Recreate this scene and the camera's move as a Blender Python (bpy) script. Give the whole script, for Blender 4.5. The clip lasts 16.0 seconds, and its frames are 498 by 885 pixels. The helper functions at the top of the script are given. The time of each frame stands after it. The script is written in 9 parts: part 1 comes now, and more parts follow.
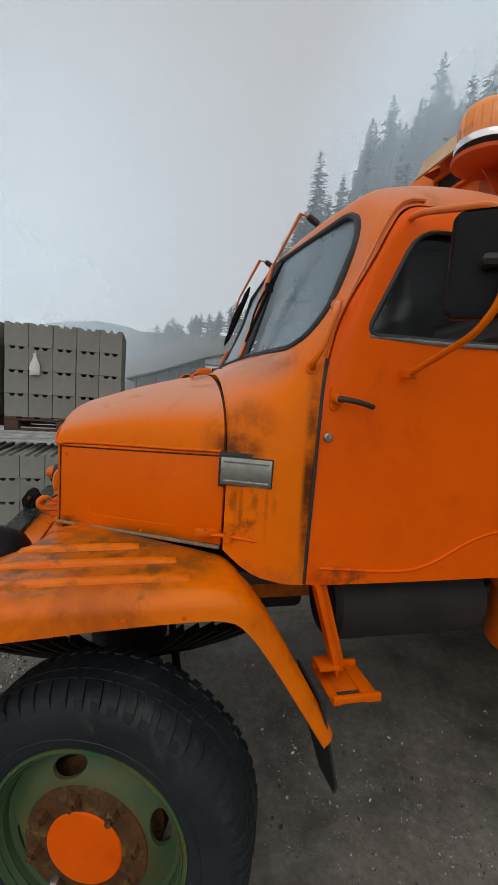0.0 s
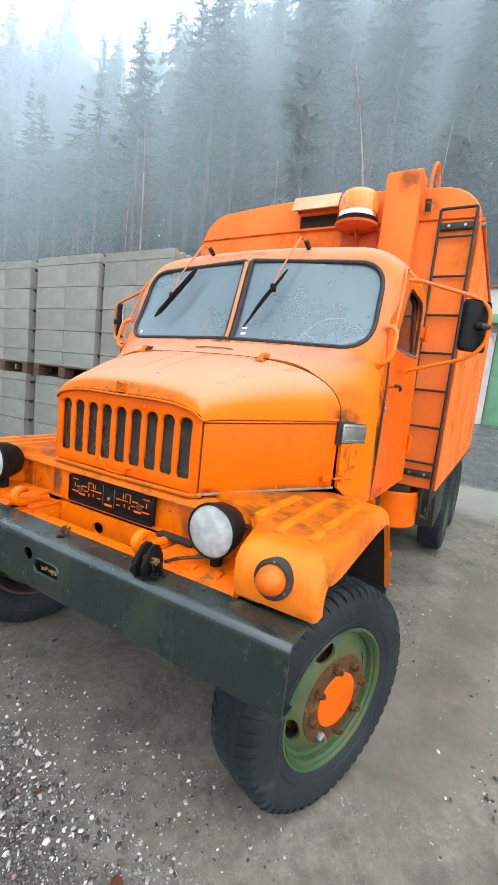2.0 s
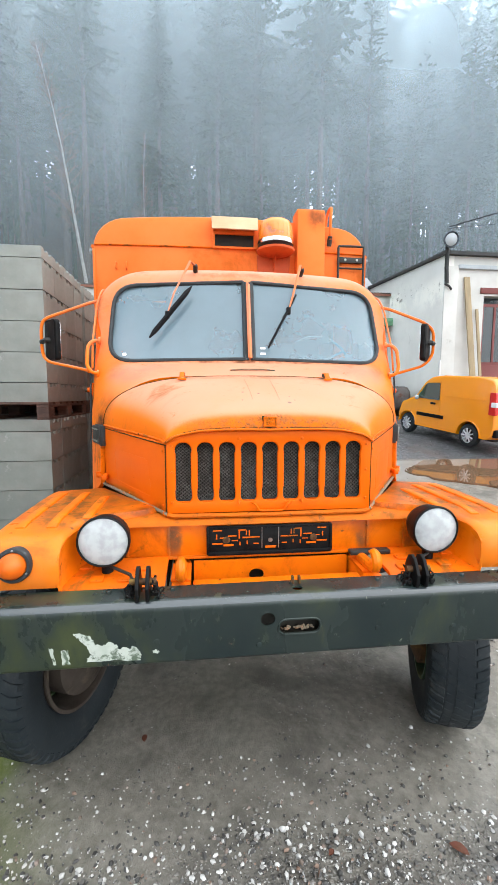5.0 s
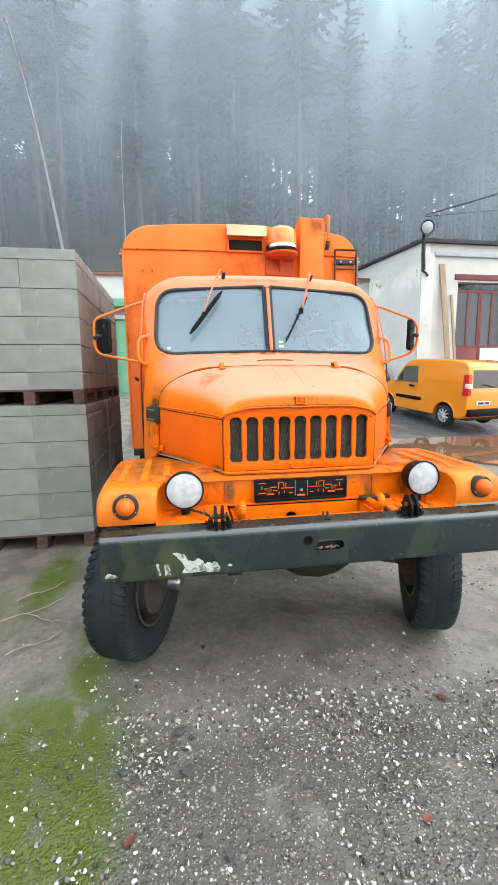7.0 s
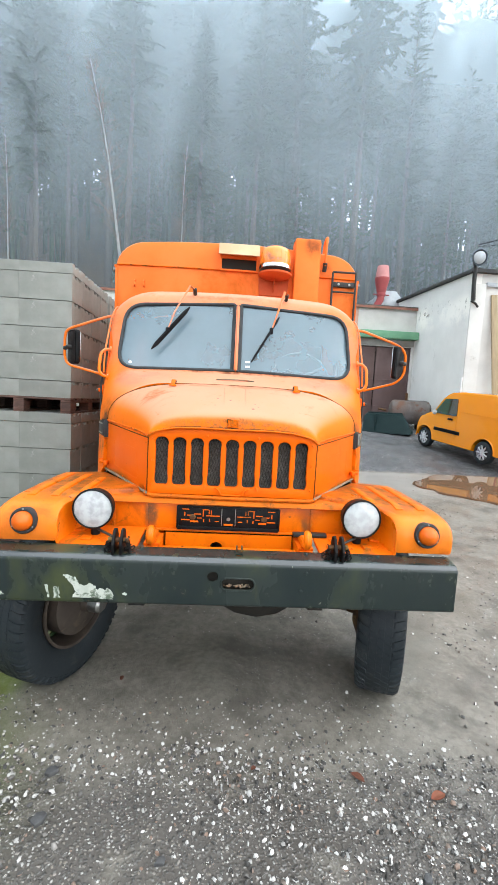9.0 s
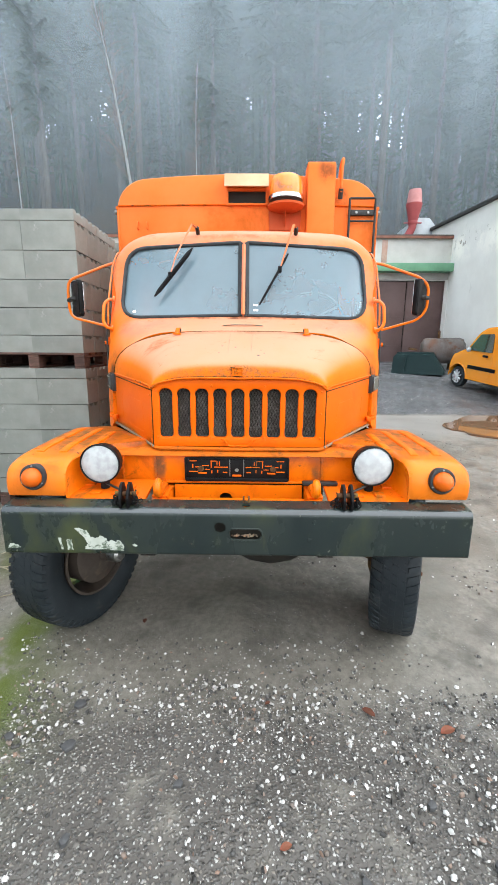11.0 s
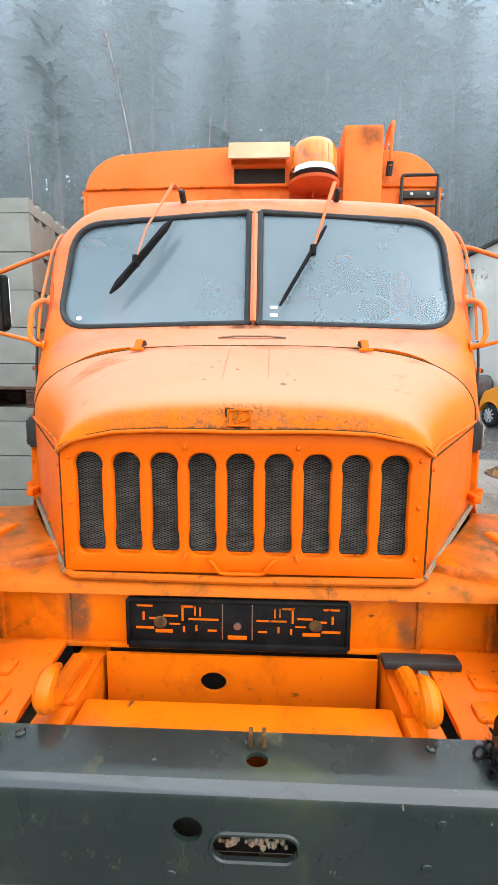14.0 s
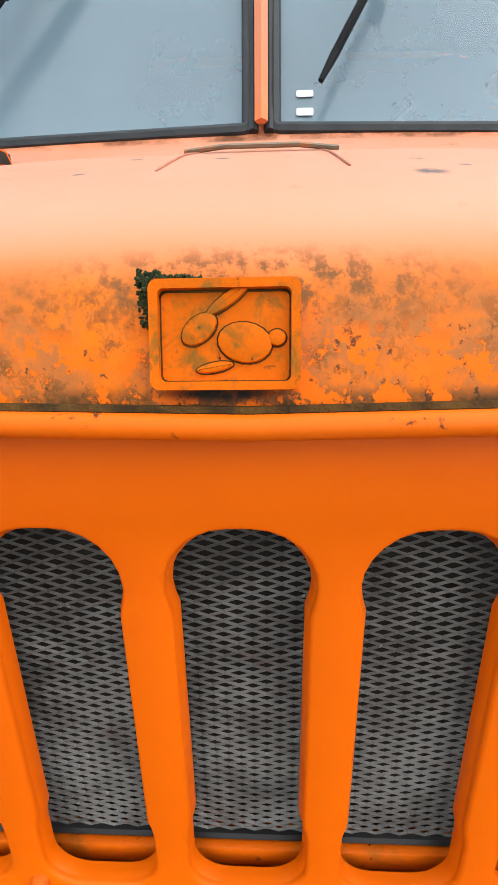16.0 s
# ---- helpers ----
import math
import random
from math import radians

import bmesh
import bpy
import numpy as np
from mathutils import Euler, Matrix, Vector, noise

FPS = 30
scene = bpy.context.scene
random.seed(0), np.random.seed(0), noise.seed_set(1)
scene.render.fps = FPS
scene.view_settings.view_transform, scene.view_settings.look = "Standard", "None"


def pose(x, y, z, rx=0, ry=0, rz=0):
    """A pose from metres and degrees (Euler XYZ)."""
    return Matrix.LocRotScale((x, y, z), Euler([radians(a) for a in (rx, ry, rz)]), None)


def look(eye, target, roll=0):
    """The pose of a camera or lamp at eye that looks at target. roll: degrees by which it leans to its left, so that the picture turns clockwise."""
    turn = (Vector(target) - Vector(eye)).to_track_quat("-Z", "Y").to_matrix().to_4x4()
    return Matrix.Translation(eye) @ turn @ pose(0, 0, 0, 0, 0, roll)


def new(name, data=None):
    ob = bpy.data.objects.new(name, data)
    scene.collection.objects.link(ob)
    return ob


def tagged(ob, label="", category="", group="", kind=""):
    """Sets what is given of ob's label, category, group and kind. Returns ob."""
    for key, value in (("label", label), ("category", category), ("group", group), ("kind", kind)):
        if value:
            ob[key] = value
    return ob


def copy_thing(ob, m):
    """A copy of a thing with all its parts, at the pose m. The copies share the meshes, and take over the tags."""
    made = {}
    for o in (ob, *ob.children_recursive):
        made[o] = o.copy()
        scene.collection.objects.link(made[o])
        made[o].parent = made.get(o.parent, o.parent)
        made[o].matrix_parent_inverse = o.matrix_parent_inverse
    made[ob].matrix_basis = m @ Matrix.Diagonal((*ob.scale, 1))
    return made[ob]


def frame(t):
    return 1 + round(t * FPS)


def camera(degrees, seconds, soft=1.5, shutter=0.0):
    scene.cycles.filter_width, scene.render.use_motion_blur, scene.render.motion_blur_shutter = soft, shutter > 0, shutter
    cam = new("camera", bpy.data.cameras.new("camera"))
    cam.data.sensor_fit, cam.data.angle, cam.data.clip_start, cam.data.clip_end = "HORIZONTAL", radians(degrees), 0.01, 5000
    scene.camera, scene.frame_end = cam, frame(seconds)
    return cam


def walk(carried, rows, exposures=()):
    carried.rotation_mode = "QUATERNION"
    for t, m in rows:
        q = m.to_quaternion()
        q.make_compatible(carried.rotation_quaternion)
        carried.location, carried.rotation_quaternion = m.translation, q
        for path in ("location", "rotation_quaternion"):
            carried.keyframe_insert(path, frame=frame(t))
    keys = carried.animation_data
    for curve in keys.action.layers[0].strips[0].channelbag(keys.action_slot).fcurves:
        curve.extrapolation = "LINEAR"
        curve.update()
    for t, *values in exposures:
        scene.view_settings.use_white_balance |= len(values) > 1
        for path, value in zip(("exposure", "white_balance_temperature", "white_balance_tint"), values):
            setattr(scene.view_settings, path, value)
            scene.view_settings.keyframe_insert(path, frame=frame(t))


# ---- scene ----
cam = camera(60.7, 16.0, soft=0.75)
PATH = [
    (0, (0.337, -2.107, 1.657), (0.809, -0.176, 1.435), 3.8),
    (0.5, (-0.092, -1.975, 1.632), (0.702, -0.155, 1.399), 7.0),
    (1, (-0.528, -1.859, 1.623), (0.653, -0.262, 1.384), 7.4),
    (1.5, (-0.896, -1.6, 1.6), (0.614, -0.324, 1.294), 6.9),
    (2, (-1.297, -1.405, 1.593), (0.425, -0.424, 1.323), 6.2),
    (2.5, (-1.584, -1.182, 1.617), (0.259, -0.456, 1.344), 3.2),
    (3, (-1.681, -0.878, 1.61), (0.216, -0.301, 1.347), 2.6),
    (3.5, (-1.732, -0.597, 1.617), (0.213, -0.196, 1.373), 3.2),
    (4, (-1.707, -0.331, 1.63), (0.276, -0.246, 1.382), 2.7),
    (4.5, (-1.605, -0.058, 1.639), (0.382, -0.09, 1.405), 2.2),
    (5, (-1.719, 0.3, 1.629), (0.255, 0.068, 1.41), 0.1),
    (5.2, (-1.803, 0.428, 1.648), (0.158, 0.122, 1.4), 0.4),
    (7.3, (-2.257, 0.674, 1.637), (-0.305, 0.351, 1.345), -0.7),
    (7.5, (-2.231, 0.566, 1.648), (-0.263, 0.303, 1.402), 0.4),
    (8, (-2.169, 0.352, 1.658), (-0.181, 0.278, 1.453), 2.3),
    (8.5, (-2.107, 0.218, 1.65), (-0.124, 0.034, 1.462), 2.8),
    (9, (-2.161, 0.039, 1.644), (-0.173, -0.068, 1.448), 3.1),
    (9.5, (-2.266, -0.077, 1.665), (-0.289, -0.013, 1.37), 3.0),
    (9.7, (-2.291, -0.103, 1.669), (-0.321, -0.034, 1.331), 2.7),
    (11.8, (-1.868, 0.007, 1.632), (0.084, 0.007, 1.197), -0.3),
    (12, (-1.814, 0.047, 1.639), (0.145, 0.031, 1.238), -0.2),
    (12.5, (-1.762, 0.068, 1.624), (0.215, 0.078, 1.316), -0.4),
    (13, (-1.65, 0.067, 1.608), (0.327, 0.096, 1.312), -0.0),
    (13.5, (-1.339, -0.002, 1.576), (0.641, -0.002, 1.296), 0.1),
    (14, (-0.952, -0.052, 1.597), (1.027, 0.022, 1.328), 0.4),
    (14.5, (-0.562, -0.03, 1.577), (1.407, 0.136, 1.266), -0.4),
    (14.8, (-0.392, -0.025, 1.562), (1.565, 0.084, 1.151), -0.4),
    (15, (-0.298, -0.022, 1.552), (1.644, 0.052, 1.077), -0.5),
    (15.5, (-0.17, -0.007, 1.532), (1.737, 0.031, 0.933), -0.4),
    (16, (-0.139, -0.007, 1.532), (1.762, 0.073, 0.914), -0.9),
]
EXPOSURES = [(0, -0.24, 6800, 12), (0.7, -0.12, 6800, 12), (1.0, 0.12, 6612, 10.5), (1.3, 0.62, 6425, 9.0), (1.5, 1.05, 6300, 8), (2.0, 1.28, 6300, 8), (3.0, 1.44, 6300, 8), (5.0, 1.46, 6300, 8), (9.0, 1.48, 6300, 8), (13.0, 1.5, 6300, 8), (14.0, 1.44, 6300, 8), (15.0, 1.17, 6300, 8), (16.0, 1.18, 6300, 8)]
walk(cam, [(t, look(eye, target, roll)) for t, eye, target, roll in PATH], EXPOSURES)

# ---- world and light ----
world = bpy.data.worlds.new("overcast_sky")
world.use_nodes = True
scene.world = world
wn, wl = world.node_tree.nodes, world.node_tree.links
sky = wn.new("ShaderNodeTexSky")
sky.sky_type, sky.sun_disc = "NISHITA", False
sky.sun_elevation, sky.sun_rotation, sky.dust_density = radians(46), radians(205), 4.0
grey = wn.new("ShaderNodeHueSaturation")
grey.inputs["Saturation"].default_value = 0.22
wl.new(sky.outputs[0], grey.inputs["Color"])
cloud = wn.new("ShaderNodeMix")
cloud.data_type = "RGBA"
cloud.inputs["Factor"].default_value = 0.78
wl.new(grey.outputs[0], cloud.inputs["A"])
cloud.inputs["B"].default_value = (6.6, 7.1, 7.7, 1)
wl.new(cloud.outputs["Result"], wn["Background"].inputs["Color"])
wn["Background"].inputs["Strength"].default_value = 0.1

sun_data = bpy.data.lights.new("sun", "SUN")
sun_data.energy, sun_data.angle, sun_data.color = 1.4, radians(130), (1.0, 0.97, 0.93)
sun = new("sun", sun_data)
sun.matrix_world = look((-18, -38, 43), (0, 0, 0))

# ---- materials ----


def nodes_of(name):
    m = bpy.data.materials.new(name)
    m.use_nodes = True
    return m, m.node_tree.nodes, m.node_tree.links


def noise_node(nt, links, coord, scale, detail=6.0, rough=0.6, distort=0.0):
    n = nt.new("ShaderNodeTexNoise")
    n.inputs["Scale"].default_value = scale
    n.inputs["Detail"].default_value = detail
    n.inputs["Roughness"].default_value = rough
    n.inputs["Distortion"].default_value = distort
    links.new(coord, n.inputs["Vector"])
    return n.outputs["Fac"]


def ramp(nt, links, fac, lo, hi, a=0.0, b=1.0):
    r = nt.new("ShaderNodeMapRange")
    r.inputs["From Min"].default_value, r.inputs["From Max"].default_value = lo, hi
    r.inputs["To Min"].default_value, r.inputs["To Max"].default_value = a, b
    r.interpolation_type = "SMOOTHSTEP"
    links.new(fac, r.inputs["Value"])
    return r.outputs["Result"]


def blend(nt, links, fac, a, b):
    x = nt.new("ShaderNodeMix")
    x.data_type = "RGBA"
    for key, v in (("Factor", fac), ("A", a), ("B", b)):
        if isinstance(v, (tuple, float)):
            x.inputs[key].default_value = (*v, 1) if isinstance(v, tuple) else v
        else:
            links.new(v, x.inputs[key])
    return x.outputs["Result"]


def times(nt, links, a, b):
    x = nt.new("ShaderNodeMath")
    x.operation = "MULTIPLY"
    for n, v in enumerate((a, b)):
        if isinstance(v, float):
            x.inputs[n].default_value = v
        else:
            links.new(v, x.inputs[n])
    return x.outputs[0]


def surface(name, c1, c2, rough=(0.4, 0.6), scale=3.0, metal=0.0, bump=0.1, grain=120.0, stains=(), pieces=0.0, coat=0.0, stretch=(1, 1, 1), fade_sheen=None, blots=(), spec=0.35):
    """A worn surface. stains: rows of colour, scale, low, high, roughness. pieces: brightness spread from piece to
    piece.
    fade_sheen: colour of up-facing paint, bleached and with the sky's sheen painted in. blots: rows of centre, radii,
    colour, strength, noise scale."""
    m, nt, links = nodes_of(name)
    p = nt["Principled BSDF"]
    tc = nt.new("ShaderNodeTexCoord")
    mp = nt.new("ShaderNodeMapping")
    mp.inputs["Scale"].default_value = stretch
    links.new(tc.outputs["Object"], mp.inputs["Vector"])
    co = mp.outputs["Vector"]
    big = noise_node(nt, links, co, scale, 5.0, 0.62)
    fine = noise_node(nt, links, co, grain, 3.0, 0.6)
    col = blend(nt, links, ramp(nt, links, big, 0.3, 0.7), c1, c2)
    ro = ramp(nt, links, big, 0.25, 0.75, rough[0], rough[1])
    # up-facing faces turn paler: bleaching plus sky sheen, painted by the normal
    if fade_sheen:
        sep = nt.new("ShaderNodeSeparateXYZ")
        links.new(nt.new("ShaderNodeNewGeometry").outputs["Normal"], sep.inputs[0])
        up = ramp(nt, links, sep.outputs["Z"], fade_sheen[1], fade_sheen[2])
        col = blend(nt, links, times(nt, links, up, ramp(nt, links, big, 0.1, 0.62, 0.6, 1.0)), col, fade_sheen[0])
    for centre, radii, colour, strength, sc, *hard in blots:
        at = nt.new("ShaderNodeMapping")
        at.vector_type = "TEXTURE"
        at.inputs["Location"].default_value, at.inputs["Scale"].default_value = centre, radii
        links.new(tc.outputs["Object"], at.inputs["Vector"])
        far = nt.new("ShaderNodeVectorMath")
        far.operation = "LENGTH"
        links.new(at.outputs["Vector"], far.inputs[0])
        lo, hi = hard[0] if hard else (0.36, 0.62)
        spot = times(nt, links, ramp(nt, links, far.outputs["Value"], 1.0, 0.35, 0.0, strength), ramp(nt, links, noise_node(nt, links, co, sc, 10.0, 0.72), lo, hi))
        col = blend(nt, links, spot, col, colour)
    for colour, sc, lo, hi, r in stains:
        spot = ramp(nt, links, noise_node(nt, links, co, sc, 9.0, 0.68, 0.4), lo, hi)
        col = blend(nt, links, spot, col, colour)
        mixr = nt.new("ShaderNodeMix")
        links.new(spot, mixr.inputs["Factor"])
        links.new(ro, mixr.inputs["A"])
        mixr.inputs["B"].default_value = r
        ro = mixr.outputs["Result"]
    if pieces:
        info = nt.new("ShaderNodeObjectInfo")
        hs = nt.new("ShaderNodeHueSaturation")
        links.new(ramp(nt, links, info.outputs["Random"], 0.0, 1.0, 1 - pieces, 1 + pieces), hs.inputs["Value"])
        links.new(col, hs.inputs["Color"])
        col = hs.outputs["Color"]
    links.new(col, p.inputs["Base Color"])
    links.new(ro, p.inputs["Roughness"])
    p.inputs["Metallic"].default_value = metal
    p.inputs["Coat Weight"].default_value = coat
    p.inputs["Specular IOR Level"].default_value = spec
    p.inputs["Coat Roughness"].default_value = 0.25
    if bump:
        b = nt.new("ShaderNodeBump")
        b.inputs["Strength"].default_value = bump
        b.inputs["Distance"].default_value = 0.004
        links.new(fine, b.inputs["Height"])
        links.new(b.outputs["Normal"], p.inputs["Normal"])
    return m


RUST = (0.10, 0.030, 0.008)
GRIME = (0.055, 0.032, 0.016)
# soot, rust, chips and bleached paint, with the badge's shadow painted in
SOOT_FADE_SHADE = [((1.0, 0.0, 2.12), (0.62, 1.5, 0.56), (0.68, 0.262, 0.155), 0.9, 2.5, (0.15, 0.6))]
SOOT_FADE_SHADE += [((0.62, s * 0.82, 1.53), (0.16, 0.16, 0.17), (0.13, 0.042, 0.010), 0.85, 5.0, (0.34, 0.70)) for s in (-1, 1)]
SOOT_FADE_SHADE += [((0.62, s * 0.82, 1.485), (0.09, 0.14, 0.07), (0.03, 0.014, 0.008), 1.0, 5.0, (0.25, 0.6)) for s in (-1, 1)]
SOOT_FADE_SHADE += [((0.64, s * 0.84, 1.33), (0.12, 0.14, 0.17), (0.06, 0.022, 0.006), 0.9, 14.0, (0.46, 0.68)) for s in (-1, 1)]
SOOT_FADE_SHADE += [((0.825, s * 0.90, 1.42), (0.028, 0.12, 0.42), (0.03, 0.012, 0.006), 0.9, 6.0) for s in (-1, 1)]
SOOT_FADE_SHADE += [((0.73, s * 0.80, 1.80), (0.10, 0.12, 0.10), (0.12, 0.035, 0.01), 0.7, 7.0) for s in (-1, 1)]
SOOT_FADE_SHADE += [((0.035, 0.0, 1.512), (0.07, 0.50, 0.046), (0.42, 0.13, 0.030), 1.0, 24.0, (0.40, 0.60)), ((0.03, 0.0, 1.508), (0.06, 0.48, 0.040), (0.15, 0.066, 0.018), 0.9, 120.0, (0.48, 0.60)), ((0.018, 0.0, 1.493), (0.03, 0.44, 0.011), (0.085, 0.042, 0.014), 1.0, 40.0, (0.30, 0.58)),
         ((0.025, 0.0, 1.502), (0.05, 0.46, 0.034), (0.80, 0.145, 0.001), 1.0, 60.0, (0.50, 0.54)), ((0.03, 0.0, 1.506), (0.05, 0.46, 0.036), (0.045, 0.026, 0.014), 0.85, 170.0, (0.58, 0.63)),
         # the thin black strip under the badge is grime and its painted shadow
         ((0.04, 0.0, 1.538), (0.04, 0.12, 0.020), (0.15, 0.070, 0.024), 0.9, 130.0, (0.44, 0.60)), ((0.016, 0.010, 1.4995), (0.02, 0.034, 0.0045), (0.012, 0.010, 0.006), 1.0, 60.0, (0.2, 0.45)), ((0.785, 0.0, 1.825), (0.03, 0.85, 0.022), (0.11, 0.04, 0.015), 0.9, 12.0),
         ((0.96, 0.0, 2.375), (0.05, 0.9, 0.04), (0.20, 0.09, 0.03), 0.7, 8.0), ((0.55, 0.0, 1.73), (0.06, 0.7, 0.05), (0.22, 0.07, 0.02), 0.6, 9.0)]
SOOT_FADE_SHADE += [((0.70, s * 0.62, 1.76), (0.16, 0.30, 0.11), (0.40, 0.175, 0.110), 0.75, 6.0, (0.25, 0.65)) for s in (-1, 1)]
SOOT_FADE_SHADE += [((0.61 + dx, s * 0.84, 1.345 - 0.4 * fall), (wide, 0.10, fall), (0.08, 0.028, 0.008), 0.5, 16.0, (0.32, 0.66)) for s in (-1, 1) for dx, wide, fall in ((0.0, 0.016, 0.05), (0.022, 0.009, 0.10), (0.062, 0.014, 0.04), (0.095, 0.008, 0.13), (0.118, 0.012, 0.05))]
SOOT_FADE_SHADE += [((x, y, z), (r * 1.3, r, 0.02), (0.13, 0.10, 0.085), 1.0, 90.0, (0.40, 0.52)) for x, y, z, r in ((0.13, -0.097, 1.595, 0.012), (0.16, 0.109, 1.606, 0.006), (0.26, 0.098, 1.642, 0.009), (0.24, 0.026, 1.640, 0.008), (0.16, -0.127, 1.604, 0.006), (0.20, -0.11, 1.62, 0.007))]
WORN = [((0.28, s * 0.77, 1.15), (0.36, 0.27, 0.05), (0.22, 0.080, 0.006), 1.0, 7.0, (0.27, 0.53)) for s in (-1, 1)]
WORN += [((0.28, s * 0.76, 1.15), (0.33, 0.24, 0.05), (0.075, 0.036, 0.008), 1.0, 12.0, (0.52, 0.66)) for s in (-1, 1)]
WORN += [((0.45, s * 0.86, 1.15), (0.16, 0.16, 0.03), (0.10, 0.040, 0.006), 1.0, 9.0) for s in (-1, 1)]
WORN += [((0.05, s * 0.52, 1.15), (0.10, 0.12, 0.04), (0.05, 0.022, 0.006), 1.0, 10.0) for s in (-1, 1)]
WORN += [((0.95, s * 0.92, 1.10), (0.14, 0.08, 0.05), (0.12, 0.035, 0.008), 0.8, 26.0) for s in (-1, 1)]
WORN += [((0.02, s * 0.62, 1.02), (0.06, 0.05, 0.09), (0.10, 0.045, 0.010), 0.9, 12.0) for s in (-1, 1)]
WORN += [((0.02, s * 0.41, 1.03), (0.05, 0.05, 0.10), (0.10, 0.065, 0.035), 0.9, 12.0, (0.32, 0.52)) for s in (-1, 1)]
WORN += [((0.0, 0.0, 1.122), (0.10, 0.46, 0.030), (0.20, 0.085, 0.010), 0.9, 22.0, (0.40, 0.62)), ((0.0, 0.0, 1.118), (0.08, 0.20, 0.022), (0.075, 0.070, 0.022), 1.0, 48.0, (0.48, 0.60))]
WORN += [((0.20, s * 0.86, 1.15), (0.46, 0.34, 0.055), (0.46, 0.118, 0.004), 1.0, 8.0, (0.28, 0.50)) for s in (-1, 1)]
WORN += [((0.18, s * 0.84, 1.15), (0.46, 0.34, 0.045), (0.115, 0.052, 0.012), 1.0, 15.0, (0.46, 0.60)) for s in (-1, 1)]
WORN += [((-0.21, s * 0.93, 1.02), (0.10, 0.26, 0.14), (0.74, 0.22, 0.035), 0.6, 3.0, (0.2, 0.6)) for s in (-1, 1)]
ORANGE = surface("orange_paint", (0.78, 0.130, 0.0006), (0.72, 0.112, 0.0005), (0.33, 0.48), 2.2, bump=0.03, grain=60, spec=0.12,
                 stains=[((0.66, 0.074, 0.001), 2.0, 0.52, 0.72, 0.5), (GRIME, 5.0, 0.70, 0.88, 0.7), (RUST, 30.0, 0.72, 0.77, 0.85)], blots=WORN)
# redder copy of the orange paint, brighter flank light put into its value
SIDEPAINT = surface("deep_orange_paint_lifted", (0.88, 0.122, 0.0006), (0.82, 0.105, 0.0005), (0.30, 0.45), 2.2, bump=0.03, grain=60, spec=0.14,
                    stains=[((0.66, 0.070, 0.001), 2.0, 0.52, 0.72, 0.5), (GRIME, 5.0, 0.72, 0.88, 0.7), (RUST, 30.0, 0.72, 0.77, 0.85)], blots=WORN)
GRIMED = surface("grimy_orange_paint", (0.84, 0.182, 0.0014), (0.78, 0.150, 0.0010), (0.26, 0.38), 2.5, bump=0.05, grain=70, spec=0.26, blots=WORN,
                 stains=[((0.50, 0.098, 0.003), 3.2, 0.46, 0.66, 0.35), ((0.20, 0.066, 0.006), 6.0, 0.60, 0.74, 0.5), (GRIME, 18.0, 0.63, 0.72, 0.8), (RUST, 55.0, 0.68, 0.73, 0.8)])
TREADPAINT = surface("worn_tread_paint", (0.78, 0.180, 0.003), (0.70, 0.135, 0.002), (0.30, 0.45), 9.0, bump=0.06, grain=90, spec=0.25, stains=[((0.36, 0.10, 0.006), 14.0, 0.52, 0.66, 0.5), (RUST, 60.0, 0.66, 0.72, 0.8)])
# the up-facing colour carries the sky's sheen as well as real fading
FADED_SHEEN = surface("faded_sheen_orange_paint", (0.80, 0.166, 0.0015), (0.76, 0.149, 0.0015), (0.35, 0.5), 2.0, bump=0.06, grain=90, spec=0.10,
                fade_sheen=((0.61, 0.272, 0.165), 0.37, 0.92), blots=SOOT_FADE_SHADE,
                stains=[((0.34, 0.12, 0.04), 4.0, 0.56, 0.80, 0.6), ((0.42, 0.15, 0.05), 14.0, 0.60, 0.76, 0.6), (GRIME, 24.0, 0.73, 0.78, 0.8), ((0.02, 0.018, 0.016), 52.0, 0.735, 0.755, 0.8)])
GRUBBY = surface("rust_stained_orange", (0.78, 0.130, 0.001), (0.68, 0.120, 0.002), (0.3, 0.6), 3.0, bump=0.14, grain=60, spec=0.15,
                 stains=[((0.20, 0.080, 0.012), 5.0, 0.52, 0.68, 0.35), (GRIME, 14.0, 0.62, 0.72, 0.7), (RUST, 60.0, 0.62, 0.68, 0.8)])
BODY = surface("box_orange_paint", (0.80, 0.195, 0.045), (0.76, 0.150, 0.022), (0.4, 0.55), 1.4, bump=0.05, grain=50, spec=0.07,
               fade_sheen=((0.74, 0.24, 0.07), 0.3, 0.9), blots=[((1.80, -0.66, 3.06), (0.2, 0.10, 0.14), GRIME, 0.7, 9.0), ((1.85, -0.80, 2.88), (0.2, 0.08, 0.10), GRIME, 0.7, 9.0)], stains=[((0.50, 0.11, 0.012), 2.2, 0.50, 0.72, 0.6), (GRIME, 7.0, 0.69, 0.80, 0.7), (RUST, 30.0, 0.73, 0.78, 0.9)])
PLAQUE = surface("cast_badge_paint", (0.74, 0.135, 0.001), (0.58, 0.110, 0.001), (0.45, 0.6), 30.0, bump=0.15, grain=220, spec=0.06,
                 stains=[((0.26, 0.10, 0.012), 70.0, 0.50, 0.66, 0.5), ((0.05, 0.035, 0.015), 130.0, 0.62, 0.70, 0.8)])
GRIMECAKE = surface("caked_grime", (0.030, 0.018, 0.008), (0.10, 0.05, 0.012), (0.8, 0.95), 60.0, bump=0.5, grain=300, spec=0.1)
DULLRED = surface("dull_red_primer", (0.30, 0.045, 0.02), (0.22, 0.03, 0.02), (0.5, 0.7), 4.0)
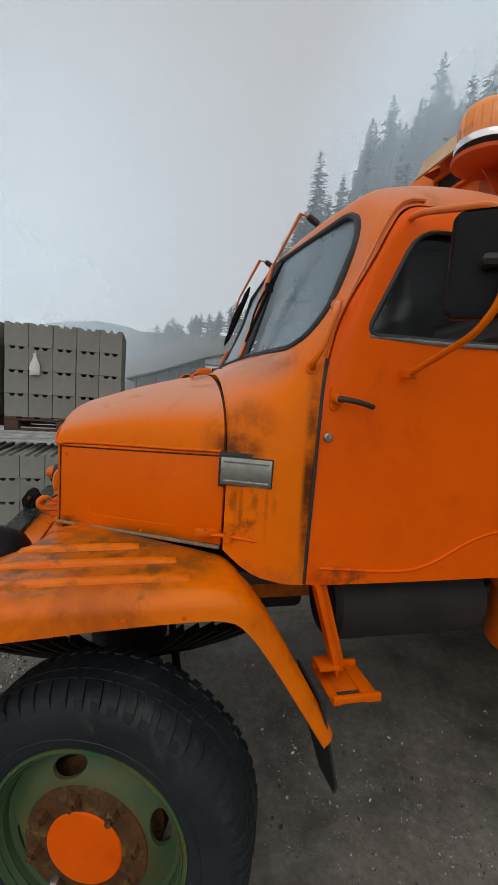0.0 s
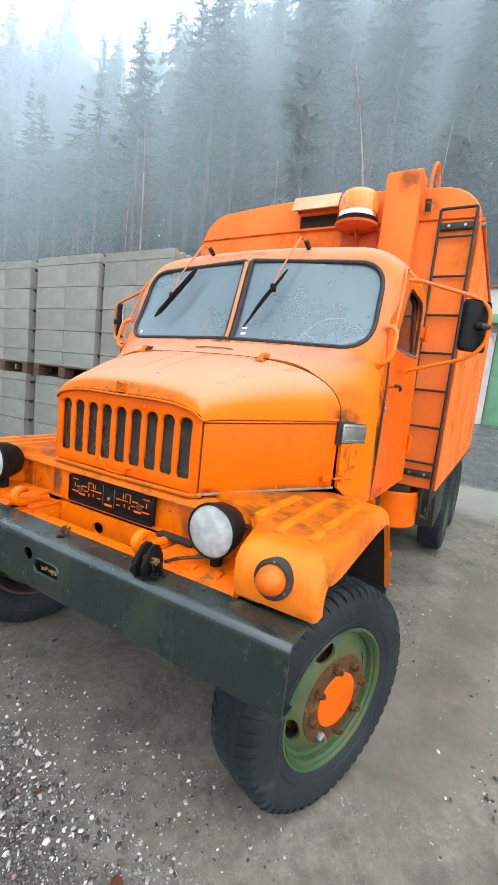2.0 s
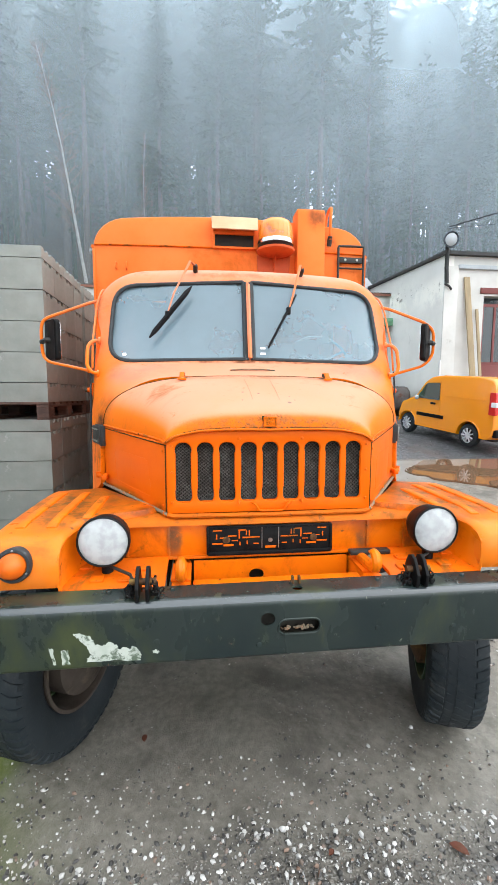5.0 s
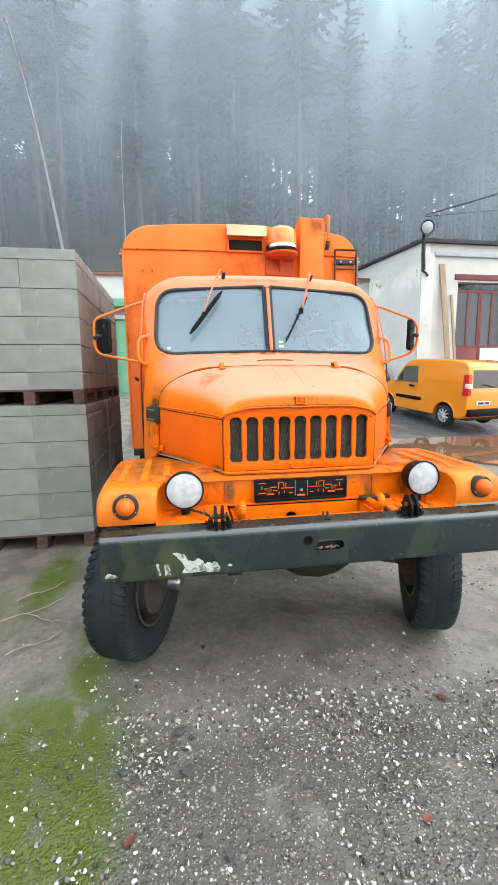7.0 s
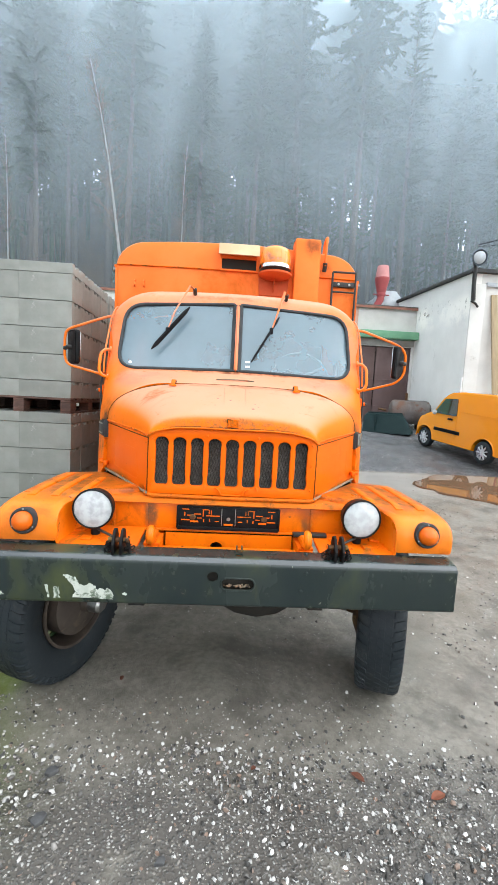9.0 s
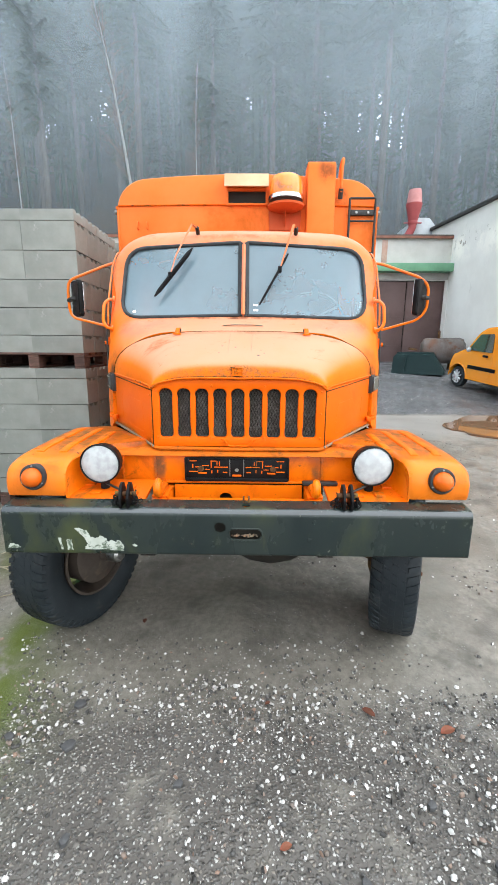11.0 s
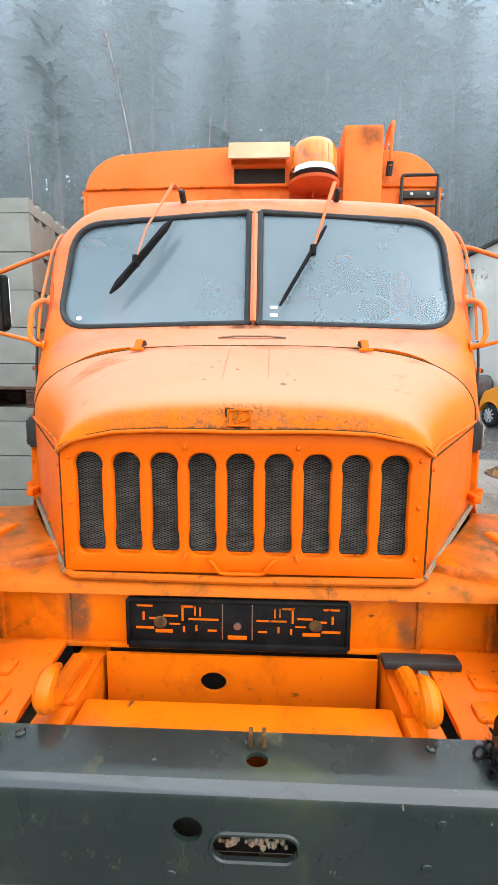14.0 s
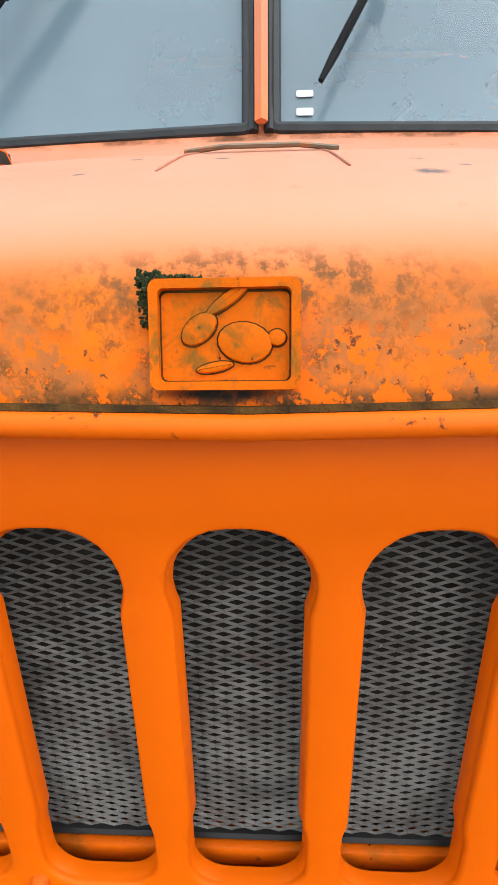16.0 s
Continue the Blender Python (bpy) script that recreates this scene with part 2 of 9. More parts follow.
BLACKISH = surface("green_black_bumper_paint", (0.013, 0.021, 0.021), (0.022, 0.031, 0.027), (0.16, 0.34), 3.0, bump=0.12, grain=60, spec=0.5, stretch=(1, 1, 0.5),
                   stains=[((0.050, 0.062, 0.022), 2.4, 0.50, 0.70, 0.5), ((0.085, 0.085, 0.035), 7.0, 0.60, 0.74, 0.6), ((0.14, 0.15, 0.10), 34.0, 0.66, 0.72, 0.8), (RUST, 13.0, 0.69, 0.73, 0.8)])
# lighter, glossier bumper colour that imitates the sky's highlight
EDGE_SHEEN = surface("edge_sheen_paint", (0.036, 0.046, 0.052), (0.024, 0.031, 0.034), (0.12, 0.2), 6.0, bump=0.05, spec=0.9, stretch=(1, 0.4, 1), stains=[((0.03, 0.038, 0.034), 9.0, 0.58, 0.70, 0.5)])
CHIPPED = surface("chipped_white_paint", (0.50, 0.53, 0.47), (0.40, 0.43, 0.37), (0.5, 0.7), 20.0, stains=[((0.10, 0.13, 0.09), 26.0, 0.52, 0.62, 0.7), ((0.03, 0.04, 0.035), 60.0, 0.60, 0.66, 0.7)])
DARK = surface("dark_painted_steel", (0.016, 0.016, 0.016), (0.03, 0.03, 0.028), (0.4, 0.6), 6.0, bump=0.1)
# near-black dirt; also the colour of sheets that stand for shade
UNDER = surface("underbody_dirt_and_shade", (0.012, 0.011, 0.010), (0.03, 0.026, 0.02), (0.7, 0.9), 5.0, bump=0.2)
TYRE = surface("tyre_rubber", (0.009, 0.013, 0.016), (0.018, 0.024, 0.028), (0.5, 0.7), 5.0, bump=0.25, grain=70,
               spec=0.3, stains=[((0.075, 0.074, 0.068), 9.0, 0.54, 0.80, 0.9), ((0.050, 0.052, 0.052), 60.0, 0.56, 0.78, 0.8)])
SEAL = surface("black_rubber_seal", (0.016, 0.019, 0.021), (0.034, 0.038, 0.041), (0.5, 0.65), 20.0, bump=0.1)
GREENRIM = surface("green_wheel_paint", (0.036, 0.086, 0.040), (0.062, 0.098, 0.044), (0.35, 0.55), 5.0, bump=0.10, spec=0.25,
                   stains=[((0.10, 0.105, 0.032), 7.0, 0.48, 0.68, 0.7), ((0.16, 0.085, 0.030), 12.0, 0.62, 0.72, 0.85), (RUST, 40.0, 0.66, 0.72, 0.85)],
                   blots=[((0.258 + 0.04 * s, s * 1.04, 0.442), (0.25, 0.25, 0.25), (0.13, 0.062, 0.014), 1.0, 9.0, (0.34, 0.60)) for s in (-1, 1)])
# darker brown for the rims on the truck's right side
DARKRIM = surface("dark_brown_rim", (0.060, 0.046, 0.036), (0.040, 0.030, 0.024), (0.6, 0.8), 6.0, bump=0.2, stains=[((0.11, 0.085, 0.060), 9.0, 0.54, 0.70, 0.8)])
RUSTY = surface("rusted_hub_steel", (0.105, 0.040, 0.008), (0.042, 0.020, 0.010), (0.6, 0.85), 14.0, bump=0.5, grain=90,
                stains=[((0.20, 0.115, 0.025), 14.0, 0.50, 0.68, 0.8), ((0.030, 0.016, 0.010), 40.0, 0.58, 0.66, 0.8)])
STEEL = surface("bare_steel", (0.45, 0.45, 0.44), (0.32, 0.32, 0.30), (0.25, 0.45), 20.0, metal=1.0)
CHROME = surface("dull_chrome", (0.72, 0.72, 0.72), (0.6, 0.6, 0.6), (0.08, 0.22), 10.0, metal=1.0)
BRIGHTBOX = surface("scuffed_bright_metal", (0.34, 0.355, 0.32), (0.22, 0.235, 0.21), (0.22, 0.40), 9.0, metal=0.7, stains=[((0.05, 0.045, 0.035), 16.0, 0.60, 0.76, 0.8)])
CREASE = surface("peach_worn_paint", (0.50, 0.20, 0.115), (0.42, 0.16, 0.085), (0.4, 0.55), 20.0)
DIRTY = surface("grimy_aluminium", (0.24, 0.25, 0.235), (0.14, 0.14, 0.13), (0.3, 0.55), 9.0, metal=0.3, stains=[((0.03, 0.028, 0.022), 14.0, 0.55, 0.75, 0.8)])
BRACKETPAINT = surface("dull_red_orange_paint", (0.60, 0.100, 0.020), (0.46, 0.075, 0.018), (0.5, 0.7), 5.0, stains=[(GRIME, 9.0, 0.60, 0.74, 0.8)])
DOMEPLASTIC = surface("amber_dome_plastic", (0.86, 0.26, 0.012), (0.80, 0.20, 0.008), (0.10, 0.2), 8.0, bump=0.02, spec=0.6, coat=0.5, stains=[((0.45, 0.12, 0.01), 6.0, 0.56, 0.72, 0.4)])
AMBER = surface("amber_plastic", (0.72, 0.135, 0.004), (0.62, 0.10, 0.004), (0.25, 0.4), 8.0, bump=0.02)
MESHWIRE = surface("grille_mesh_steel", (0.165, 0.158, 0.142), (0.065, 0.058, 0.050), (0.35, 0.55), 25.0, bump=0.3, grain=400, stains=[((0.10, 0.045, 0.03), 9.0, 0.60, 0.75, 0.8), ((0.40, 0.40, 0.38), 90.0, 0.66, 0.72, 0.4)])
PLASTIC = surface("black_plastic", (0.006, 0.006, 0.0065), (0.012, 0.012, 0.012), (0.4, 0.6), 20.0, bump=0.05, spec=0.10, stains=[((0.035, 0.026, 0.016), 26.0, 0.60, 0.72, 0.8)])
VINYL = surface("cab_interior_vinyl", (0.11, 0.062, 0.046), (0.08, 0.045, 0.034), (0.5, 0.7), 5.0)
GREYTRIM = surface("lichen_grey_trim", (0.155, 0.130, 0.095), (0.24, 0.19, 0.13), (0.5, 0.8), 12.0, bump=0.3,
                   stains=[((0.16, 0.20, 0.12), 30.0, 0.55, 0.7, 0.9), ((0.5, 0.14, 0.01), 9.0, 0.5, 0.65, 0.5)])
GRIT = surface("gritty_orange_sill", (0.64, 0.135, 0.003), (0.50, 0.115, 0.008), (0.5, 0.8), 9.0, bump=0.4, grain=200, spec=0.15,
               stains=[((0.20, 0.075, 0.012), 7.0, 0.50, 0.68, 0.7), ((0.07, 0.05, 0.03), 16.0, 0.58, 0.68, 0.8), ((0.45, 0.38, 0.28), 110.0, 0.66, 0.72, 0.8)])
MOSS = surface("moss", (0.020, 0.030, 0.008), (0.035, 0.045, 0.010), (0.9, 1.0), 60.0, bump=0.8, grain=300)
CONCRETE = surface("grey_concrete_block", (0.270, 0.278, 0.252), (0.205, 0.213, 0.193), (0.85, 0.95), 3.0, bump=0.5, grain=160, pieces=0.07,
                   stains=[((0.36, 0.36, 0.33), 5.0, 0.63, 0.72, 0.9), ((0.13, 0.135, 0.115), 2.3, 0.58, 0.8, 0.9)])
PALLET = surface("wet_pallet_wood", (0.060, 0.034, 0.027), (0.13, 0.072, 0.055), (0.7, 0.9), 9.0, bump=0.4, pieces=0.2, stretch=(1, 1, 4))
# workshop front: base colour lowered to offset the sun it catches
WHITEWALL = surface("stained_white_render_dimmed", (0.62, 0.61, 0.58), (0.52, 0.51, 0.48), (0.85, 0.95), 0.7, bump=0.3, grain=40,
                    stains=[((0.33, 0.31, 0.27), 1.3, 0.62, 0.78, 0.9), ((0.25, 0.14, 0.10), 3.0, 0.74, 0.78, 0.9)])
# workshop side: the render's base colour raised to offset its shade
PEELED = surface("peeling_white_render_lifted", (0.80, 0.785, 0.745), (0.72, 0.705, 0.665), (0.85, 0.95), 0.7, bump=0.3, grain=40,
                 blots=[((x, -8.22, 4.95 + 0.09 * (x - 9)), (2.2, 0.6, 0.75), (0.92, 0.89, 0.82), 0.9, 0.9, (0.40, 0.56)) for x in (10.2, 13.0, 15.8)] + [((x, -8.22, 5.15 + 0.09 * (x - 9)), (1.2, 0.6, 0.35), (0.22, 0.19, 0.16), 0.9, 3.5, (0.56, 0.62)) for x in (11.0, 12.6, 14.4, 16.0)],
                 stains=[((0.42, 0.40, 0.36), 1.0, 0.60, 0.80, 0.9)])
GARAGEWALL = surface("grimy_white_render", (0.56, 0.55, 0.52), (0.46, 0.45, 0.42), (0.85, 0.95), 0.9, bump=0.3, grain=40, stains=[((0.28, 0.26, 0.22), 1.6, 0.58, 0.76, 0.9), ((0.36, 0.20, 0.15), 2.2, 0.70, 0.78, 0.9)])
GREYWALL = surface("dark_grey_render", (0.36, 0.35, 0.32), (0.26, 0.25, 0.23), (0.8, 0.95), 1.5, stains=[((0.15, 0.13, 0.11), 3.0, 0.55, 0.75, 0.9)])
ROOFING = surface("dark_roof_felt", (0.045, 0.045, 0.045), (0.07, 0.07, 0.068), (0.8, 0.95), 2.0)
GREENDOOR = surface("pale_green_door_paint", (0.17, 0.36, 0.22), (0.13, 0.30, 0.18), (0.5, 0.7), 1.5, stains=[((0.12, 0.10, 0.06), 6.0, 0.7, 0.8, 0.8)])
BROWNDOOR = surface("brown_door_paint", (0.12, 0.075, 0.07), (0.095, 0.06, 0.055), (0.5, 0.7), 1.2, stains=[((0.05, 0.04, 0.035), 5.0, 0.66, 0.8, 0.8)])
REDDOOR = surface("dull_red_door_paint", (0.20, 0.055, 0.05), (0.16, 0.045, 0.04), (0.5, 0.7), 2.0)
BRICKRED = surface("old_red_brick", (0.26, 0.12, 0.08), (0.18, 0.08, 0.06), (0.85, 0.95), 6.0, bump=0.4)
BRICKPALE = surface("washed_out_brick", (0.42, 0.24, 0.18), (0.50, 0.38, 0.32), (0.85, 0.95), 3.0, bump=0.3)
REDMETAL = surface("faded_red_sheet_metal", (0.33, 0.06, 0.06), (0.26, 0.05, 0.05), (0.5, 0.7), 2.5)
PALEMETAL = surface("pale_grey_sheet_metal", (0.42, 0.45, 0.47), (0.34, 0.37, 0.39), (0.4, 0.6), 3.0, stains=[((0.2, 0.18, 0.15), 5.0, 0.6, 0.75, 0.8)])
RAWWOOD = surface("weathered_plank", (0.36, 0.28, 0.17), (0.27, 0.21, 0.13), (0.8, 0.9), 8.0, stretch=(1, 1, 0.15))
VANPAINT = surface("orange_van_paint", (0.74, 0.25, 0.003), (0.72, 0.24, 0.003), (0.14, 0.2), 1.0, bump=0.0, coat=0.8)
ALLOY = surface("silver_alloy_paint", (0.62, 0.63, 0.64), (0.55, 0.56, 0.57), (0.3, 0.4), 9.0, metal=0.4)
TAILRED = surface("red_lamp_plastic", (0.55, 0.02, 0.015), (0.45, 0.02, 0.015), (0.15, 0.25), 9.0)
PAPERWHITE = surface("white_plate", (0.75, 0.75, 0.75), (0.7, 0.7, 0.7), (0.4, 0.5), 9.0)
BARK = surface("spruce_bark", (0.062, 0.054, 0.047), (0.095, 0.083, 0.074), (0.9, 1.0), 3.0, bump=0.6, grain=30, stretch=(4, 4, 1))
BIRCHBARK = surface("birch_bark", (0.28, 0.275, 0.26), (0.20, 0.195, 0.185), (0.8, 0.9), 3.0, bump=0.2, stains=[((0.05, 0.045, 0.04), 9.0, 0.6, 0.66, 0.9)])
NEEDLES = surface("spruce_needles", (0.022, 0.040, 0.020), (0.040, 0.062, 0.030), (0.8, 0.95), 1.2, bump=0.0)
TWIGS = surface("bare_brush_twigs", (0.12, 0.075, 0.05), (0.09, 0.06, 0.045), (0.9, 1.0), 2.0, bump=0.0)
SNOW = surface("old_snow", (0.78, 0.80, 0.82), (0.60, 0.62, 0.63), (0.7, 0.85), 2.0, bump=0.8, grain=9,
               stains=[((0.36, 0.36, 0.34), 2.6, 0.50, 0.66, 0.9), ((0.16, 0.15, 0.13), 9.0, 0.62, 0.74, 0.9)])
BLUE = surface("blue_plastic", (0.03, 0.16, 0.40), (0.03, 0.13, 0.33), (0.4, 0.5), 3.0)
CLADDING = surface("grey_cladding_sheet", (0.40, 0.43, 0.44), (0.30, 0.33, 0.33), (0.45, 0.65), 1.2, stretch=(5, 5, 0.4), stains=[((0.20, 0.19, 0.17), 3.0, 0.58, 0.75, 0.8)])
PLASTER = surface("pale_rendered_wall", (0.56, 0.60, 0.54), (0.46, 0.50, 0.45), (0.75, 0.9), 0.8, stains=[((0.26, 0.26, 0.22), 1.5, 0.56, 0.76, 0.9)])
BEIGE = surface("weathered_beige_boards", (0.34, 0.30, 0.24), (0.27, 0.24, 0.19), (0.7, 0.85), 2.0)
TRIMBROWN = surface("dark_brown_trim", (0.10, 0.075, 0.065), (0.07, 0.055, 0.05), (0.6, 0.75), 3.0)
SKIPBLUE = surface("dark_steel_blue_paint", (0.050, 0.066, 0.082), (0.075, 0.090, 0.10), (0.5, 0.7), 2.0, stains=[((0.10, 0.06, 0.04), 6.0, 0.62, 0.74, 0.8)])
LEAFMAT = surface("rotten_leaf", (0.16, 0.045, 0.025), (0.11, 0.05, 0.025), (0.6, 0.8), 30.0, bump=0.3, pieces=0.3)
STRAW = surface("dry_straw", (0.40, 0.36, 0.27), (0.30, 0.26, 0.18), (0.7, 0.9), 20.0)
SLATE = surface("dark_slate", (0.055, 0.056, 0.058), (0.085, 0.085, 0.085), (0.5, 0.7), 30.0, bump=0.4, grain=200)
SKIPMAT = surface("dark_green_skip_paint", (0.007, 0.020, 0.021), (0.012, 0.028, 0.028), (0.5, 0.7), 3.0, spec=0.15)
SEATMAT = surface("red_brown_seat", (0.14, 0.03, 0.02), (0.10, 0.025, 0.02), (0.6, 0.8), 6.0)


def gravel_material():
    m, nt, links = nodes_of("gravel_stone")
    p = nt["Principled BSDF"]
    g = nt.new("ShaderNodeNewGeometry")
    r = nt.new("ShaderNodeValToRGB")
    e = r.color_ramp.elements
    e[0].position, e[0].color = 0.0, (0.030, 0.028, 0.026, 1)
    e[1].position, e[1].color = 1.0, (0.60, 0.59, 0.565, 1)
    for at, c in ((0.36, (0.075, 0.072, 0.068, 1)), (0.50, (0.15, 0.14, 0.125, 1)), (0.60, (0.22, 0.14, 0.10, 1)), (0.65, (0.25, 0.245, 0.23, 1)), (0.76, (0.46, 0.45, 0.43, 1))):
        x = e.new(at)
        x.color = c
    links.new(g.outputs["Random Per Island"], r.inputs[0])
    links.new(r.outputs[0], p.inputs["Base Color"])
    p.inputs["Roughness"].default_value = 0.55
    return m


def cells(nt, links, coord, scale, spread=1.0):
    """Pebble cells: the distance from each one's middle, and its random value."""
    v = nt.new("ShaderNodeTexVoronoi")
    v.inputs["Scale"].default_value, v.inputs["Randomness"].default_value = scale, spread
    links.new(coord, v.inputs["Vector"])
    sep = nt.new("ShaderNodeSeparateColor")
    links.new(v.outputs["Color"], sep.inputs[0])
    return v.outputs["Distance"], sep.outputs[0]


def ground_material():
    """Wet mud, packed fine gravel and moss, in patches."""
    m, nt, links = nodes_of("wet_muddy_yard")
    p = nt["Principled BSDF"]
    tc = nt.new("ShaderNodeTexCoord")
    co = tc.outputs["Object"]
    a = noise_node(nt, links, co, 0.9, 7.0, 0.62)
    b = noise_node(nt, links, co, 22.0, 8.0, 0.72)
    c = noise_node(nt, links, co, 110.0, 4.0, 0.7)
    warp = nt.new("ShaderNodeVectorMath")
    warp.operation = "MULTIPLY_ADD"
    wob = nt.new("ShaderNodeTexNoise")
    wob.inputs["Scale"].default_value, wob.inputs["Detail"].default_value = 45.0, 3.0
    links.new(co, wob.inputs["Vector"])
    links.new(wob.outputs["Color"], warp.inputs[0])
    warp.inputs[1].default_value = (0.022, 0.022, 0.022)
    links.new(co, warp.inputs[2])
    d1, r1 = cells(nt, links, warp.outputs[0], 78.0)
    d2, r2 = cells(nt, links, co, 34.0)
    stone = nt.new("ShaderNodeValToRGB")
    e = stone.color_ramp.elements
    e[0].position, e[0].color = 0.0, (0.055, 0.053, 0.050, 1)
    e[1].position, e[1].color = 1.0, (0.55, 0.54, 0.51, 1)
    for at, k in ((0.50, (0.16, 0.155, 0.145, 1)), (0.74, (0.25, 0.22, 0.185, 1)), (0.86, (0.34, 0.33, 0.31, 1))):
        e.new(at).color = k
    links.new(r1, stone.inputs[0])
    mud = blend(nt, links, ramp(nt, links, b, 0.3, 0.72), (0.140, 0.128, 0.106), (0.245, 0.228, 0.194))
    mud = blend(nt, links, ramp(nt, links, noise_node(nt, links, co, 2.6, 7.0, 0.66), 0.46, 0.66), mud, blend(nt, links, b, (0.070, 0.064, 0.053), (0.140, 0.129, 0.108)))
    sparse = times(nt, links, ramp(nt, links, d1, 0.42, 0.30), ramp(nt, links, r2, 0.72, 0.86))
    mud = blend(nt, links, times(nt, links, sparse, ramp(nt, links, a, 0.40, 0.56)), mud, stone.outputs[0])
    at = nt.new("ShaderNodeAttribute")
    at.attribute_name = "moss"
    stony = nt.new("ShaderNodeAttribute")
    stony.attribute_name = "stony"
    grit = blend(nt, links, ramp(nt, links, d1, 0.50, 0.30), blend(nt, links, c, (0.035, 0.031, 0.027), (0.13, 0.118, 0.104)), stone.outputs[0])
    bed = times(nt, links, stony.outputs["Fac"], ramp(nt, links, noise_node(nt, links, co, 3.0, 6.0, 0.65), 0.26, 0.50))
    col = blend(nt, links, bed, mud, grit)
    green = times(nt, links, at.outputs["Fac"], ramp(nt, links, noise_node(nt, links, co, 6.0, 9.0, 0.72), 0.32, 0.50))
    col = blend(nt, links, green, col, blend(nt, links, c, (0.042, 0.062, 0.004), (0.102, 0.130, 0.011)))
    hill = nt.new("ShaderNodeAttribute")
    hill.attribute_name = "hill"
    floor = blend(nt, links, noise_node(nt, links, co, 0.5, 8.0, 0.7), (0.030, 0.025, 0.016), (0.11, 0.075, 0.045))
    col = blend(nt, links, hill.outputs["Fac"], col, floor)
    links.new(col, p.inputs["Base Color"])
    dry = ramp(nt, links, noise_node(nt, links, co, 1.6, 7.0, 0.68), 0.40, 0.62, 0.30, 0.75)
    mixr = nt.new("ShaderNodeMix")
    links.new(hill.outputs["Fac"], mixr.inputs["Factor"])
    links.new(dry, mixr.inputs["A"])
    mixr.inputs["B"].default_value = 1.0
    wet = nt.new("ShaderNodeAttribute")
    wet.attribute_name = "wet"
    soaked = ramp(nt, links, times(nt, links, wet.outputs["Fac"], ramp(nt, links, noise_node(nt, links, co, 1.1, 5.0, 0.6), 0.30, 0.55, 0.4, 1.3)), 0.30, 0.75)
    smooth = nt.new("ShaderNodeMix")
    links.new(soaked, smooth.inputs["Factor"])
    links.new(mixr.outputs["Result"], smooth.inputs["A"])
    smooth.inputs["B"].default_value = 0.32
    even = nt.new("ShaderNodeMix")
    links.new(smooth.outputs["Result"], even.inputs["A"])
    even.inputs["B"].default_value = 0.30
    links.new(even.outputs["Result"], p.inputs["Roughness"])
    slab = nt.new("ShaderNodeAttribute")
    slab.attribute_name = "slab"
    paved = blend(nt, links, noise_node(nt, links, co, 1.2, 7.0, 0.65), (0.20, 0.19, 0.17), (0.34, 0.325, 0.30))
    col = blend(nt, links, slab.outputs["Fac"], blend(nt, links, times(nt, links, soaked, 0.55), col, (0.150, 0.140, 0.116)), paved)
    far = nt.new("ShaderNodeAttribute")
    far.attribute_name = "far"
    chips = blend(nt, links, ramp(nt, links, noise_node(nt, links, co, 24.0, 7.0, 0.8), 0.40, 0.68), (0.022, 0.023, 0.026), (0.24, 0.245, 0.25))
    col = blend(nt, links, far.outputs["Fac"], col, chips)
    links.new(col, p.inputs["Base Color"])
    grainy = blend(nt, links, bed, blend(nt, links, 0.35, b, c), ramp(nt, links, d1, 0.6, 0.1))
    bp = nt.new("ShaderNodeBump")
    bp.inputs["Strength"].default_value, bp.inputs["Distance"].default_value = 0.75, 0.010
    links.new(slab.outputs["Fac"], even.inputs["Factor"])
    links.new(blend(nt, links, slab.outputs["Fac"], blend(nt, links, times(nt, links, soaked, 0.5), grainy, (0.5, 0.5, 0.5)), (0.5, 0.5, 0.5)), bp.inputs["Height"])
    links.new(bp.outputs["Normal"], p.inputs["Normal"])
    return m


def glass(name, tint, haze, haze_colour, rough=0.02, ior=1.6, patchy=None):
    """A pane: clear, glossy by Fresnel, with a diffuse film for dirt, damp and painted reflection."""
    m, nt, links = nodes_of(name)
    nt.remove(nt["Principled BSDF"])
    clear = nt.new("ShaderNodeBsdfTransparent")
    clear.inputs["Color"].default_value = (*tint, 1)
    gloss = nt.new("ShaderNodeBsdfGlossy")
    gloss.inputs["Roughness"].default_value = rough
    fr = nt.new("ShaderNodeFresnel")
    fr.inputs["IOR"].default_value = ior
    mix = nt.new("ShaderNodeMixShader")
    links.new(fr.outputs[0], mix.inputs["Fac"])
    links.new(clear.outputs[0], mix.inputs[1])
    links.new(gloss.outputs[0], mix.inputs[2])
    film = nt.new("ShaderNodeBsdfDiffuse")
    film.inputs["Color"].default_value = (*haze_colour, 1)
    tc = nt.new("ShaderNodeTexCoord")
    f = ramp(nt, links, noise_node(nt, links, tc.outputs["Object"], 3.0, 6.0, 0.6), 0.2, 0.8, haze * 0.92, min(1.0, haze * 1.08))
    # patchy film: mottled reflections painted as diffuse white
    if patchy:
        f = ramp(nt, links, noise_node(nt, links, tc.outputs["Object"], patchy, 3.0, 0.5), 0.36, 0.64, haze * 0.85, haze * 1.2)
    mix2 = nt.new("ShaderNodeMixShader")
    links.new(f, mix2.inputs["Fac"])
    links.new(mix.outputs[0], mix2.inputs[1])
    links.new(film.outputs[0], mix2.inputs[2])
    links.new(mix2.outputs[0], nt["Material Output"].inputs["Surface"])
    return m


